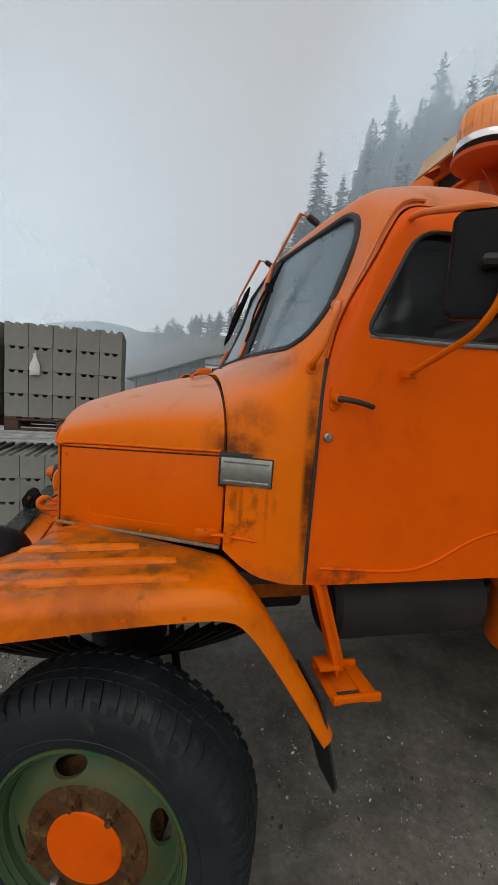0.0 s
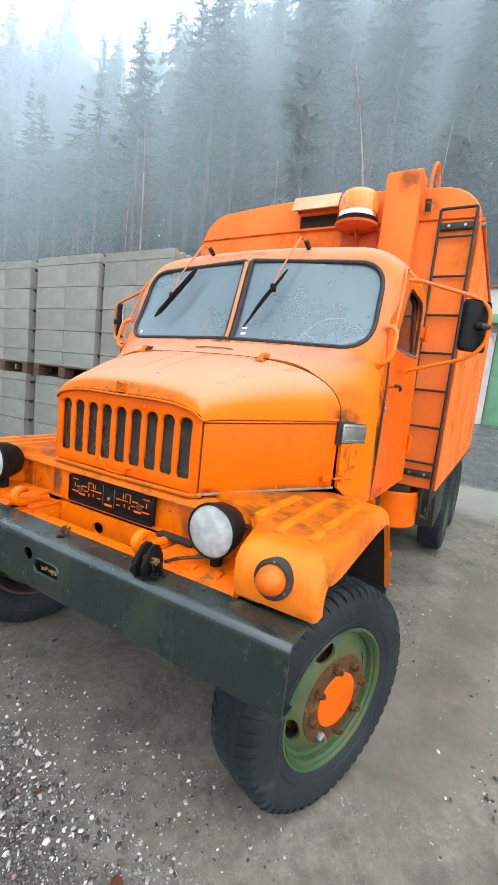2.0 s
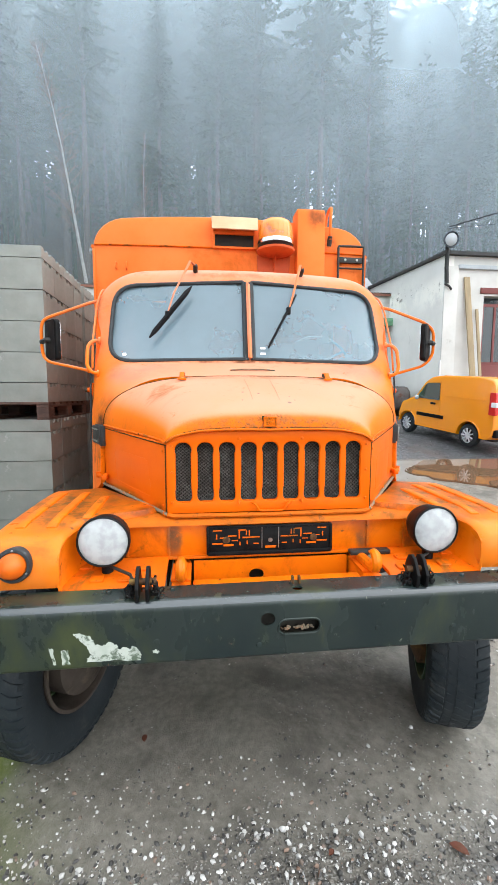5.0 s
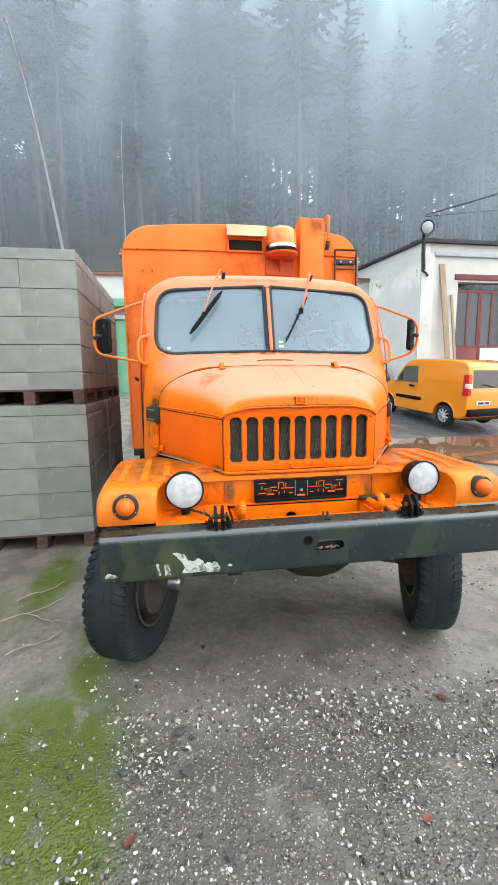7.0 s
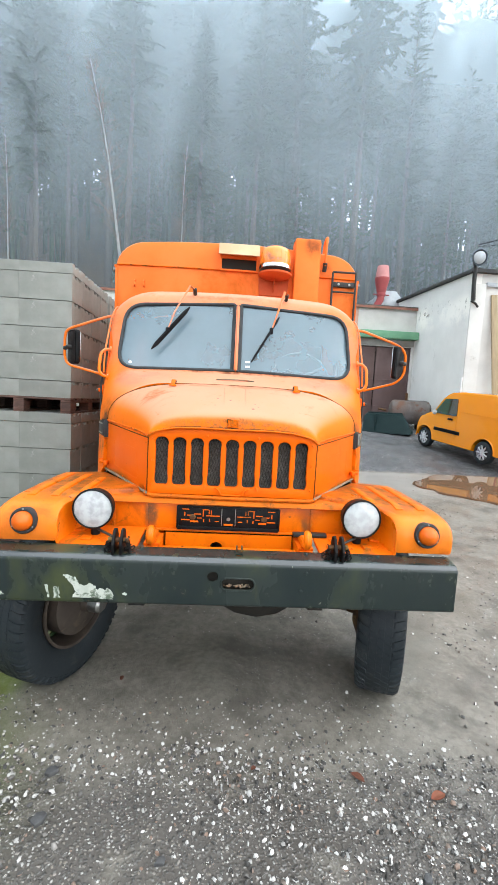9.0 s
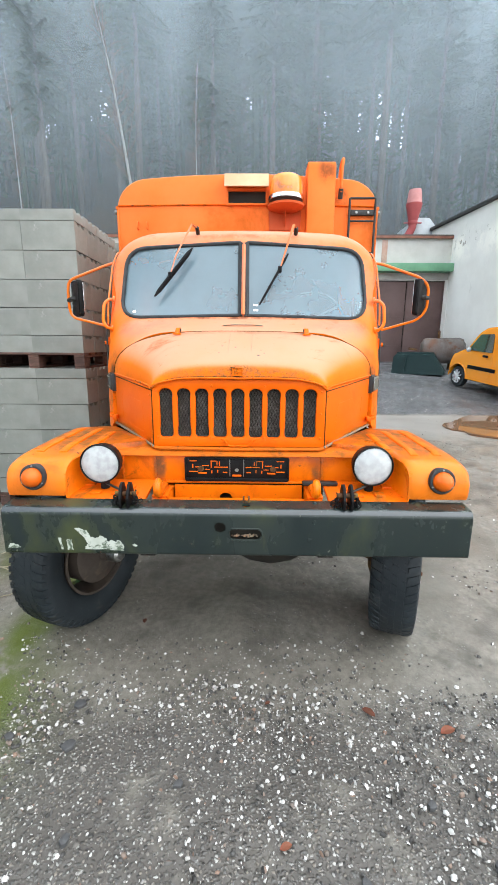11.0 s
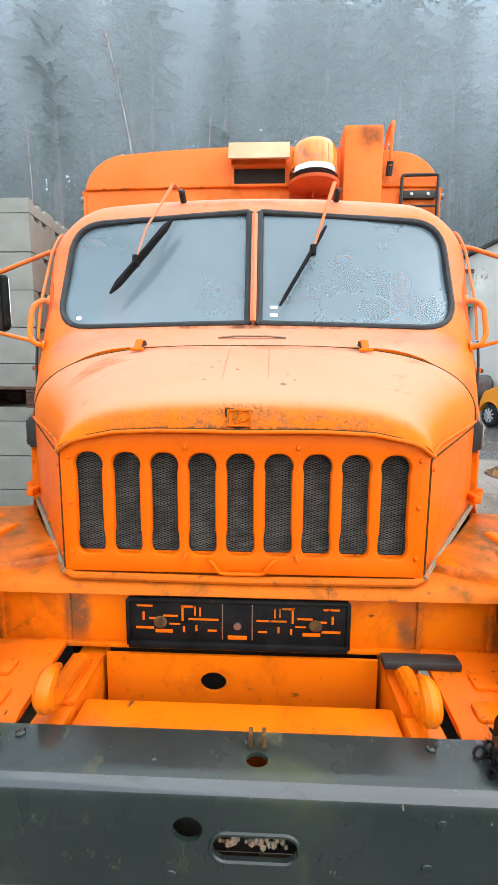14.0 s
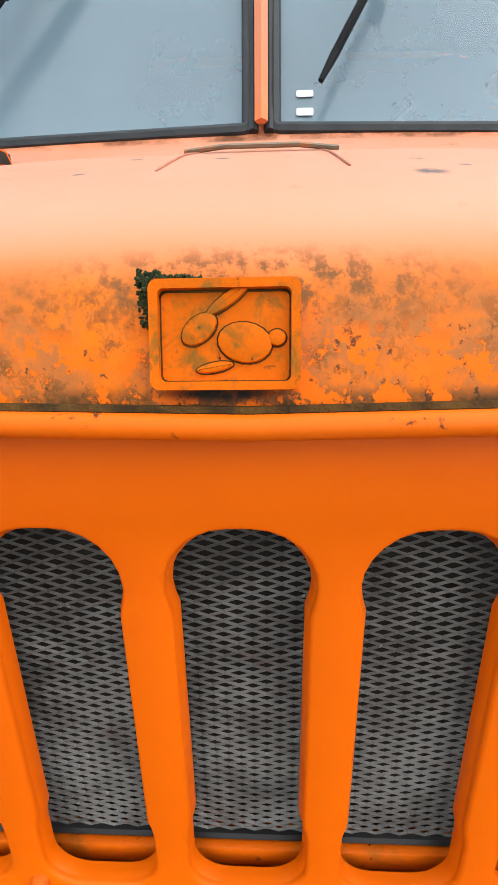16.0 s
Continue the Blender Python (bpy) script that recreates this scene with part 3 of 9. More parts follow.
def water_material():
    m, nt, links = nodes_of("puddle_water")
    p = nt["Principled BSDF"]
    tc = nt.new("ShaderNodeTexCoord")
    links.new(blend(nt, links, noise_node(nt, links, tc.outputs["Object"], 0.8), (0.23, 0.125, 0.066), (0.15, 0.095, 0.060)), p.inputs["Base Color"])
    p.inputs["Roughness"].default_value = 0.03
    p.inputs["IOR"].default_value = 1.4
    return m


def mist_material(density, colour):
    """Thin drifting mist: mostly clear, the rest scatters the sky's light."""
    m, nt, links = nodes_of("mist_veil")
    nt.remove(nt["Principled BSDF"])
    clear = nt.new("ShaderNodeBsdfTransparent")
    d = nt.new("ShaderNodeBsdfDiffuse")
    t = nt.new("ShaderNodeBsdfTranslucent")
    for s in (d, t):
        s.inputs["Color"].default_value = (*colour, 1)
    both = nt.new("ShaderNodeAddShader")
    links.new(d.outputs[0], both.inputs[0])
    links.new(t.outputs[0], both.inputs[1])
    tc = nt.new("ShaderNodeTexCoord")
    f = ramp(nt, links, noise_node(nt, links, tc.outputs["Object"], 0.03, 4.0, 0.55), 0.25, 0.75, density * 0.8, density * 1.2)
    thin = nt.new("ShaderNodeAttribute")
    thin.attribute_name = "thick"
    f = times(nt, links, f, thin.outputs["Fac"])
    mix = nt.new("ShaderNodeMixShader")
    links.new(f, mix.inputs["Fac"])
    links.new(clear.outputs[0], mix.inputs[1])
    links.new(both.outputs[0], mix.inputs[2])
    links.new(mix.outputs[0], nt["Material Output"].inputs["Surface"])
    return m


GRAVEL = gravel_material()
EARTH = ground_material()
BLADE = surface("black_wiper_rubber", (0.005, 0.005, 0.006), (0.010, 0.010, 0.011), (0.45, 0.6), 20.0, spec=0.12)
IVORY = surface("pale_worn_plastic", (0.52, 0.52, 0.49), (0.42, 0.42, 0.40), (0.3, 0.45), 12.0)
WHEELGREY = surface("worn_grey_plastic", (0.26, 0.26, 0.25), (0.18, 0.18, 0.18), (0.3, 0.45), 12.0)
# the blue-grey film colour stands in for most of the sky's reflection
WINDSCREEN = glass("misted_sky_sheen_windscreen", (0.78, 0.82, 0.84), 0.36, (0.37, 0.525, 0.615), 0.16, 1.8)
SIDEGLASS = glass("dark_side_glass", (0.16, 0.17, 0.17), 0.03, (0.3, 0.3, 0.3))
LAMPBOWL = surface("silvered_reflector", (0.85, 0.86, 0.87), (0.75, 0.76, 0.78), (0.16, 0.28), 10.0, metal=1.0, bump=0.5, grain=34.0, stretch=(1, 1, 0.35))
# white patchy film imitates bright reflections in the lens
LENS = glass("lamp_lens", (0.98, 0.99, 0.99), 0.34, (0.95, 0.97, 0.97), 0.05, 1.7, patchy=24.0)
PANE = glass("building_glass", (0.25, 0.28, 0.3), 0.10, (0.3, 0.33, 0.35))
# green of reflected trees put into the tint and the film
VANGLASS = glass("green_reflection_glass", (0.12, 0.17, 0.15), 0.12, (0.20, 0.30, 0.26), 0.02, 2.2)
WATER = water_material()

# ---- mesh tools ----


def part(name, bm, material, parent=None, label="", smooth=35.0):
    """Links a bmesh as one mesh object under a thing or a part."""
    bmesh.ops.recalc_face_normals(bm, faces=bm.faces)
    me = bpy.data.meshes.new(name)
    bm.to_mesh(me)
    bm.free()
    return from_mesh(name, me, material, parent, label, smooth)


def from_mesh(name, me, material, parent=None, label="", smooth=35.0):
    me.materials.clear()
    me.materials.append(material)
    if smooth:
        me.polygons.foreach_set("use_smooth", [True] * len(me.polygons))
        me.set_sharp_from_angle(angle=radians(smooth))
    ob = new(name, me)
    if parent:
        ob.parent = parent
    if label:
        tagged(ob, label)
    return ob


def thing(name, label, category, at=(0, 0, 0), turn=0.0, group="", kind=""):
    ob = new(name)
    ob.matrix_basis = pose(*at, 0, 0, turn)
    return tagged(ob, label, category, group, kind)


def box(bm, lo, hi, bevel=0.0, m=None, segments=2):
    lo, hi = Vector(lo), Vector(hi)
    size = hi - lo
    made = bmesh.ops.create_cube(bm, size=1.0, matrix=Matrix.Translation((lo + hi) / 2) @ Matrix.Diagonal((abs(size.x), abs(size.y), abs(size.z), 1)))
    verts = made["verts"]
    if bevel:
        edges = list({e for v in verts for e in v.link_edges})
        out = bmesh.ops.bevel(bm, geom=edges, offset=bevel, segments=segments, affect="EDGES", profile=0.5)
        verts = list({v for f in out["faces"] for v in f.verts} | {v for v in verts if v.is_valid})
    if m is not None:
        bmesh.ops.transform(bm, matrix=m, verts=verts)
    return verts


def boxes(*rows, bevel=0.0):
    bm = bmesh.new()
    for lo, hi in rows:
        box(bm, lo, hi, bevel)
    return bm


def rings(bm, loops, closed_loop=True, cap=True, closed_path=False):
    """Skins loops of points of equal length."""
    vs = [[bm.verts.new(p) for p in loop] for loop in loops]
    n = len(vs[0])
    pairs = list(zip(vs, vs[1:])) + ([(vs[-1], vs[0])] if closed_path else [])
    for a, b in pairs:
        for i in range(n if closed_loop else n - 1):
            j = (i + 1) % n
            bm.faces.new((a[i], a[j], b[j], b[i]))
    if cap and closed_loop and not closed_path:
        bm.faces.new(vs[0][::-1])
        bm.faces.new(vs[-1])
    return vs


def rounded(pts, r, steps=5, closed=False):
    """A path with its corners rounded."""
    pts = [Vector(p) for p in pts]
    out = []
    n = len(pts)
    for i, p in enumerate(pts):
        if not closed and i in (0, n - 1):
            out.append(p)
            continue
        a, b = pts[i - 1], pts[(i + 1) % n]
        rr = r[i] if isinstance(r, (list, tuple)) else r
        da, db = min(rr, (a - p).length * 0.49), min(rr, (b - p).length * 0.49)
        s, e = p + (a - p).normalized() * da, p + (b - p).normalized() * db
        for k in range(steps + 1):
            t = k / steps
            out.append(s * (1 - t) ** 2 + p * 2 * t * (1 - t) + e * t * t)
    return out


def tube(bm, pts, r, seg=10, closed=False, cap=True, flat=1.0):
    """A tube along a path; r may be a list; flat squeezes the section along its second axis."""
    pts = [Vector(p) for p in pts]
    n = len(pts)
    loops, up = [], None
    for i, p in enumerate(pts):
        a = pts[i - 1] if i or closed else p
        b = pts[(i + 1) % n] if i < n - 1 or closed else p
        d = (b - a).normalized()
        if up is None:
            up = Vector((0, 0, 1)) if abs(d.z) < 0.9 else Vector((1, 0, 0))
        side = d.cross(up).normalized()
        up = side.cross(d).normalized()
        rr = r[i] if isinstance(r, (list, tuple)) else r
        loops.append([p + rr * (math.cos(t) * side + flat * math.sin(t) * up) for t in (2 * math.pi * k / seg for k in range(seg))])
    rings(bm, loops, cap=cap, closed_path=closed)


def axes_for(axis):
    w = Vector(axis).normalized()
    u = (Vector((0, 0, 1)) if abs(w.z) < 0.9 else Vector((1, 0, 0))).cross(w).normalized()
    return u, w.cross(u).normalized(), w


def lathe(bm, profile, origin, axis, seg=32, close=False):
    """Turns rows of (radius, height along the axis); a radius of 0 closes an end."""
    u, v, w = axes_for(axis)
    o = Vector(origin)
    loops = [[o + h * w + max(r, 1e-5) * (math.cos(t) * u + math.sin(t) * v) for t in (2 * math.pi * k / seg for k in range(seg))] for r, h in profile]
    rings(bm, loops, cap=not close, closed_path=close)


def prism(bm, outline, to3d, t0, t1, bevel=0.0):
    """An outline of (a, b) drawn out from t0 to t1; to3d(a, b, t) gives the place."""
    lo = [bm.verts.new(to3d(a, b, t0)) for a, b in outline]
    hi = [bm.verts.new(to3d(a, b, t1)) for a, b in outline]
    n = len(lo)
    faces = [bm.faces.new(lo[::-1]), bm.faces.new(hi)]
    faces += [bm.faces.new((lo[i], lo[(i + 1) % n], hi[(i + 1) % n], hi[i])) for i in range(n)]
    if bevel:
        bmesh.ops.recalc_face_normals(bm, faces=faces)
        bmesh.ops.bevel(bm, geom=[e for f in faces[:2] for e in f.edges], offset=bevel, segments=2, affect="EDGES", profile=0.5)


def rrect(a0, b0, a1, b1, r, steps=5):
    """A rounded rectangle; r: one radius or four, from (a0, b0) counter-clockwise."""
    rs = r if isinstance(r, (list, tuple)) else [r] * 4
    out = []
    for (ca, cb), rr, start in zip(((a0, b0), (a1, b0), (a1, b1), (a0, b1)), rs, (180, 270, 0, 90)):
        sa, sb = (1 if ca == a0 else -1), (1 if cb == b0 else -1)
        for k in range(steps + 1):
            t = radians(start + 90 * k / steps)
            out.append((ca + sa * rr + rr * math.cos(t), cb + sb * rr + rr * math.sin(t)))
    return out


def holed(bm, outer, holes, to3d, t0, t1):
    """A plate with holes through it."""
    edges = []
    for loop in (outer, *holes):
        vs = [bm.verts.new(to3d(a, b, t0)) for a, b in loop]
        edges += [bm.edges.new((vs[i], vs[(i + 1) % len(vs)])) for i in range(len(vs))]
    fill = bmesh.ops.triangle_fill(bm, use_beauty=True, use_dissolve=False, edges=edges)
    faces = [f for f in fill["geom"] if isinstance(f, bmesh.types.BMFace)]
    out = bmesh.ops.extrude_face_region(bm, geom=faces)
    shift = Vector(to3d(0, 0, t1)) - Vector(to3d(0, 0, t0))
    bmesh.ops.translate(bm, vec=shift, verts=[g for g in out["geom"] if isinstance(g, bmesh.types.BMVert)])


def sheet(bm, grid, thick=0.0):
    """A surface through rows of points, thickened inward."""
    vs = [[bm.verts.new(p) for p in row] for row in grid]
    faces = [bm.faces.new((a[i], a[i + 1], b[i + 1], b[i])) for a, b in zip(vs, vs[1:]) for i in range(len(a) - 1)]
    bmesh.ops.recalc_face_normals(bm, faces=faces)
    if thick:
        bmesh.ops.solidify(bm, geom=faces, thickness=thick)


def ball(bm, centre, radii, sub=2, m=None):
    out = bmesh.ops.create_icosphere(bm, subdivisions=sub, radius=1.0)
    bmesh.ops.transform(bm, matrix=(m or Matrix.Translation(centre)) @ Matrix.Diagonal((*radii, 1)), verts=out["verts"])
    return out["verts"]


def boolean(me, cutter_bm, operation):
    """The mesh cut by a solid."""
    cm = bpy.data.meshes.new("cut")
    bmesh.ops.recalc_face_normals(cutter_bm, faces=cutter_bm.faces)
    cutter_bm.to_mesh(cm)
    cutter_bm.free()
    a, b = new("cut_a", me), new("cut_b", cm)
    mod = a.modifiers.new("cut", "BOOLEAN")
    mod.operation, mod.object, mod.solver = operation, b, "EXACT"
    out = bpy.data.meshes.new_from_object(a.evaluated_get(bpy.context.evaluated_depsgraph_get()))
    bpy.data.objects.remove(a)
    bpy.data.objects.remove(b)
    return out


def curve_of(xs, ys):
    """A smooth curve through the points, with no overshoot to speak of."""
    xs, ys = np.array(xs, float), np.array(ys, float)
    d = np.diff(ys) / np.diff(xs)
    s = np.r_[d[0], [0 if a * b <= 0 else 2 * a * b / (a + b) for a, b in zip(d, d[1:])], d[-1]]

    def at(x):
        x = min(max(x, xs[0]), xs[-1])
        i = min(int(np.searchsorted(xs, x, side="right")) - 1, len(xs) - 2)
        h = xs[i + 1] - xs[i]
        t = (x - xs[i]) / h
        return float(ys[i] * (1 + 2 * t) * (1 - t) ** 2 + h * s[i] * t * (1 - t) ** 2 + ys[i + 1] * t * t * (3 - 2 * t) + h * s[i + 1] * t * t * (t - 1))

    return at


# ---- the truck: x runs to its rear, y to its right side, z up ----
truck = thing("truck", "old orange bonneted truck with box body, faded and rust-stained", "truck")

# body lines along the hood and cab
H_TOP = curve_of([0.022, 0.028, 0.05, 0.10, 0.18, 0.30, 0.45, 0.60], [1.50, 1.532, 1.560, 1.588, 1.618, 1.660, 1.703, 1.738])
H_BELT = curve_of([0.02, 0.30, 0.60], [1.440, 1.457, 1.475])
H_WIDE = curve_of([0.02, 0.06, 0.57, 0.60], [0.437, 0.452, 0.790, 0.806])
C_TOP = curve_of([0.585, 0.65, 0.72, 0.785, 0.80, 0.87, 0.945, 0.97, 1.01, 1.08, 1.20, 1.40, 1.60, 1.69, 1.74],
                 [1.735, 1.762, 1.793, 1.826, 1.85, 2.07, 2.315, 2.358, 2.392, 2.418, 2.446, 2.462, 2.455, 2.42, 2.33])
C_WIDE = curve_of([0.585, 0.65, 0.72, 0.79, 0.90, 1.20, 1.66, 1.74], [0.800, 0.838, 0.868, 0.892, 0.905, 0.908, 0.905, 0.87])
C_RY = curve_of([0.585, 0.72, 0.79, 0.88, 0.95, 1.06, 1.25, 1.74], [0.36, 0.26, 0.19, 0.165, 0.19, 0.26, 0.32, 0.30])
C_RZ = curve_of([0.585, 0.72, 0.79, 0.88, 0.95, 1.06, 1.25, 1.74], [0.26, 0.24, 0.22, 0.20, 0.20, 0.20, 0.22, 0.20])
C_LOW = curve_of([0.585, 0.64, 0.70, 0.80, 1.74], [1.165, 1.12, 1.09, 1.08, 1.08])
CROWN = 0.03


SWEEP = curve_of([0.585, 0.79, 0.83, 0.95, 1.06, 1.35, 1.74], [0, 0, 0.012, 0.048, 0.045, 0.0, 0.0])


def cab_top(x, y):
    """Height of the crown line, swept back towards the sides at the windscreen."""
    return C_TOP(x - SWEEP(x) * min(1.2, (abs(y) / 0.76) ** 2)) - CROWN * min(abs(y) / C_WIDE(x), 1) ** 2


def cab_z(x, y):
    """Height of the cab's and cowl's outer skin."""
    w, ry, rz, y = C_WIDE(x), C_RY(x), C_RZ(x), abs(y)
    z = cab_top(x, y)
    t = (y - (w - ry)) / ry
    return z if t <= 0 else z - rz * (1 - math.sqrt(max(0.0, 1 - min(t, 1) ** 2)))


def screen_x(y, z):
    """Where the windscreen's skin lies."""
    lo, hi = 0.785, 1.12
    for _ in range(30):
        mid = (lo + hi) / 2
        lo, hi = (mid, hi) if cab_z(mid, y) < z else (lo, mid)
    return (lo + hi) / 2


def side_y(x, z):
    """Half width of the cab's side wall at a height."""
    w = C_WIDE(x)
    return w + 0.022 * max(0.0, min(1.0, (1.95 - z) / 0.8))


def cab_section(x):
    w, ry, rz = C_WIDE(x), C_RY(x), C_RZ(x)
    shoulder = cab_top(x, w) - rz
    half = []
    for k in range(9):
        z = C_LOW(x) + (shoulder - C_LOW(x)) * k / 9
        half.append((side_y(x, z), z))
    for k in range(11):
        t = math.sin(math.pi / 2 * k / 10)
        y = w - ry + ry * math.cos(math.pi / 2 * k / 10)
        half.append((y, cab_top(x, y) - rz * (1 - t)))
    y0 = w - ry
    for k in range(1, 9):
        y = y0 * (1 - k / 8)
        half.append((y, cab_top(x, y)))
    return [Vector((x, -y, z)) for y, z in half] + [Vector((x, y, z)) for y, z in half[-2::-1]]


stations = [0.587, 0.61, 0.64, 0.67, 0.70, 0.73, 0.755, 0.775, 0.79, 0.80, 0.81, 0.82, 0.835, 0.85, 0.865, 0.88, 0.90, 0.92, 0.935, 0.948, 0.958, 0.97, 0.985,
            1.005, 1.03, 1.06, 1.10, 1.15, 1.2, 1.3, 1.4, 1.5, 1.6, 1.65, 1.68, 1.70, 1.72, 1.732, 1.74]
bm = bmesh.new()
grid = [cab_section(x) for x in stations]
back = [Vector((1.742, p.y * 0.985, min(p.z, 2.32))) for p in grid[-1]]
sheet(bm, grid + [back], 0.022)
shell = bpy.data.meshes.new("cab")
bm.to_mesh(shell)
bm.free()


def pane_outline(grow, s):
    """One half of the windscreen, from the front, as (y, z)."""
    a0, a1 = (0.021 - grow), (0.808 + grow)
    pts = rounded([(a0, 1.838 - grow, 0), (a1 + 0.010, 1.818 - grow, 0), (a1 - 0.012, 2.282 + grow, 0), (a0, 2.318 + grow, 0)],
                  [0.012, 0.15 + grow, 0.14 + grow, 0.012], 7, True)
    return [(s * p.x, p.y) for p in pts][::int(s)]


def door_outline(grow):
    """The door from the side, as (x, z)."""
    pts = [(0.838, 1.082), (0.842, 1.40), (0.850, 1.70), (0.885, 1.86), (1.045, 2.215), (1.10, 2.262), (1.56, 2.262), (1.625, 2.19), (1.635, 1.50), (1.64, 1.07), (1.2, 1.07)]
    c = Vector((1.24, 1.66, 0))
    r = rounded([(a, b, 0) for a, b in pts], [0, 0.05, 0.1, 0.08, 0.08, 0.05, 0.08, 0.08, 0.05, 0.02, 0], 4, True)
    out = []
    for p in r:
        d = p - c
        out.append((p.x + grow * (1 if d.x > 0 else -1) * min(1, abs(d.x) / 0.25), p.y + grow * (1 if d.y > 0 else -1) * min(1, abs(d.y) / 0.35)))
    return out


WINDOW = [(p.x, p.y) for p in rounded([(0.972, 1.862, 0), (1.545, 1.872, 0), (1.535, 2.195, 0), (1.125, 2.195, 0)], [0.05, 0.05, 0.07, 0.09], 5, True)]


def grown(outline, g):
    cx = sum(a for a, _ in outline) / len(outline)
    cy = sum(b for _, b in outline) / len(outline)
    return [(a + g * max(-1, min(1, (a - cx) / 0.12)), b + g * max(-1, min(1, (b - cy) / 0.08))) for a, b in outline]


for s in (-1, 1):
    bm = bmesh.new()
    prism(bm, pane_outline(0.0, s), lambda a, b, t: (t, a, b), 0.60, 1.12)
    shell = boolean(shell, bm, "DIFFERENCE")
    bm = bmesh.new()
    prism(bm, WINDOW, lambda a, b, t: (a, s * t, b), 0.6, 1.1)
    shell = boolean(shell, bm, "DIFFERENCE")
# each door is cut on the same side; the shell is turned over between the cuts
door_meshes = {}
over = Matrix.Diagonal((1, -1, 1, 1))
for s in (1, -1):
    bm = bmesh.new()
    prism(bm, door_outline(0.0), lambda a, b, t: (a, t, b), 0.72, 1.05)
    door_meshes[s] = boolean(shell.copy(), bm, "INTERSECT")
    bm = bmesh.new()
    prism(bm, door_outline(0.006), lambda a, b, t: (a, t, b), 0.72, 1.05)
    shell = boolean(shell, bm, "DIFFERENCE")
    for me in (shell, door_meshes[s]) if s < 0 else (shell,):
        me.transform(over)
        me.flip_normals()
cab = from_mesh("cab", shell, FADED_SHEEN, truck, "faded salmon-orange steel cab, sky sheen in its top colour, with black seams", 40)

# rear wall, floor, bulkhead and door jambs close the cab
part("cab_back_wall", boxes(((1.70, -0.86, 1.10), (1.73, 0.86, 2.34)), bevel=0.005), VINYL, truck)
part("cab_floor", boxes(((0.60, -0.86, 1.06), (1.74, 0.86, 1.10))), UNDER, truck)
part("bulkhead", boxes(((0.80, -0.78, 1.10), (0.83, 0.78, 1.66))), UNDER, truck)
for s in (-1, 1):
    bm = bmesh.new()
    holed(bm, door_outline(0.02), [door_outline(-0.025)], lambda a, b, t: (a, s * t, b), 0.862, 0.874)
    part("door_jamb", bm, DARK, truck)

for s in (-1, 1):
    door = from_mesh("door", door_meshes[s], SIDEPAINT, truck, "plain orange cab door hinged at its rear edge", 40)
    # window rubber and glass
    bm = bmesh.new()
    g = grown(WINDOW, 0.002)
    tube(bm, [(a, s * (cab_z and min(side_y(a, b), C_WIDE(a)) - 0.004 - 0.28 * max(0, b - 2.12) ** 1.5), b) for a, b in g], 0.010, 6, closed=True)
    part("window_rubber", bm, SEAL, door)
    bm = bmesh.new()
    prism(bm, grown(WINDOW, 0.006), lambda a, b, t: (a, s * (t - 0.05 * max(0, b - 1.9)), b), 0.886, 0.890)
    part("window_pane", bm, SIDEGLASS, door, "dark dusty side glass", 0).visible_shadow = False
    part("rear_pillar", boxes(((1.63, s * 0.825 - 0.06, 1.45), (1.69, s * 0.825 + 0.05, 2.27)), bevel=0.025), FADED_SHEEN, truck)
    bm = bmesh.new()
    tube(bm, [(0.985, s * 0.903, 1.858), (1.25, s * 0.912, 1.856), (1.54, s * 0.912, 1.866)], 0.008, 8)
    part("window_sill", bm, DIRTY, door)
    # handle, lock, bottom crease
    bm = bmesh.new()
    lathe(bm, [(0.0, 0.0), (0.015, 0.0), (0.015, 0.010), (0.013, 0.034), (0.0, 0.036)], (0.885, s * 0.912, 1.662), (0, s, 0), 16)
    prism(bm, rrect(0.869, 1.626, 0.901, 1.702, 0.0155), lambda a, b, t: (a, s * (0.914 + t), b), -0.004, 0.006, 0.002)
    handle = part("door_handle", bm, ORANGE, door)
    bm = bmesh.new()
    tube(bm, rounded([(0.885, s * 0.945, 1.662), (0.90, s * 0.965, 1.662), (0.95, s * 0.966, 1.655), (0.992, s * 0.955, 1.645)], 0.02), [0.010] * 2 + [0.008] * 12 , 8)
    part("grip", bm, DARK, handle, "bare dark grip")
    bm = bmesh.new()
    lathe(bm, [(0.0, 0.0), (0.014, 0.0), (0.014, 0.005), (0.011, 0.008), (0.0, 0.008)], (0.872, s * 0.918, 1.545), (0, s, 0), 18)
    box(bm, (0.870, s * 0.928 - 0.002, 1.538), (0.874, s * 0.928 + 0.002, 1.552), 0.0006)
    part("door_lock", bm, STEEL, door, "small bright lock barrel")
    bm = bmesh.new()
    low = rounded([(0.875, 0, 1.135), (1.15, 0, 1.115), (1.26, 0, 1.13), (1.45, 0, 1.235), (1.62, 0, 1.255)], 0.1, 5)
    tube(bm, [(p.x, s * (side_y(p.x, p.z) - 0.001), p.z) for p in low], 0.006, 6, flat=1.0)
    part("door_crease", bm, SIDEPAINT, door)
    for z in (1.32, 2.03):
        bm = bmesh.new()
        lathe(bm, [(0.0, -0.05), (0.013, -0.05), (0.013, 0.05), (0.0, 0.05)], (1.645, s * 0.935, z), (0, 0, 1), 10)
        box(bm, (1.60, s * 0.915 - 0.005, z - 0.035), (1.645, s * 0.915 + 0.02, z + 0.035), 0.004)
        part("hinge", bm, ORANGE, door)
    # rain gutter over the door and the black draught strip down the front edge
    bm = bmesh.new()
    gut = [(a, s * (C_WIDE(a) + 0.004 - 0.35 * max(0, b - 2.06) ** 1.6), b) for a, b in door_outline(0.022) if b > 1.75 and a < 1.5]
    tube(bm, gut, 0.006, 6)
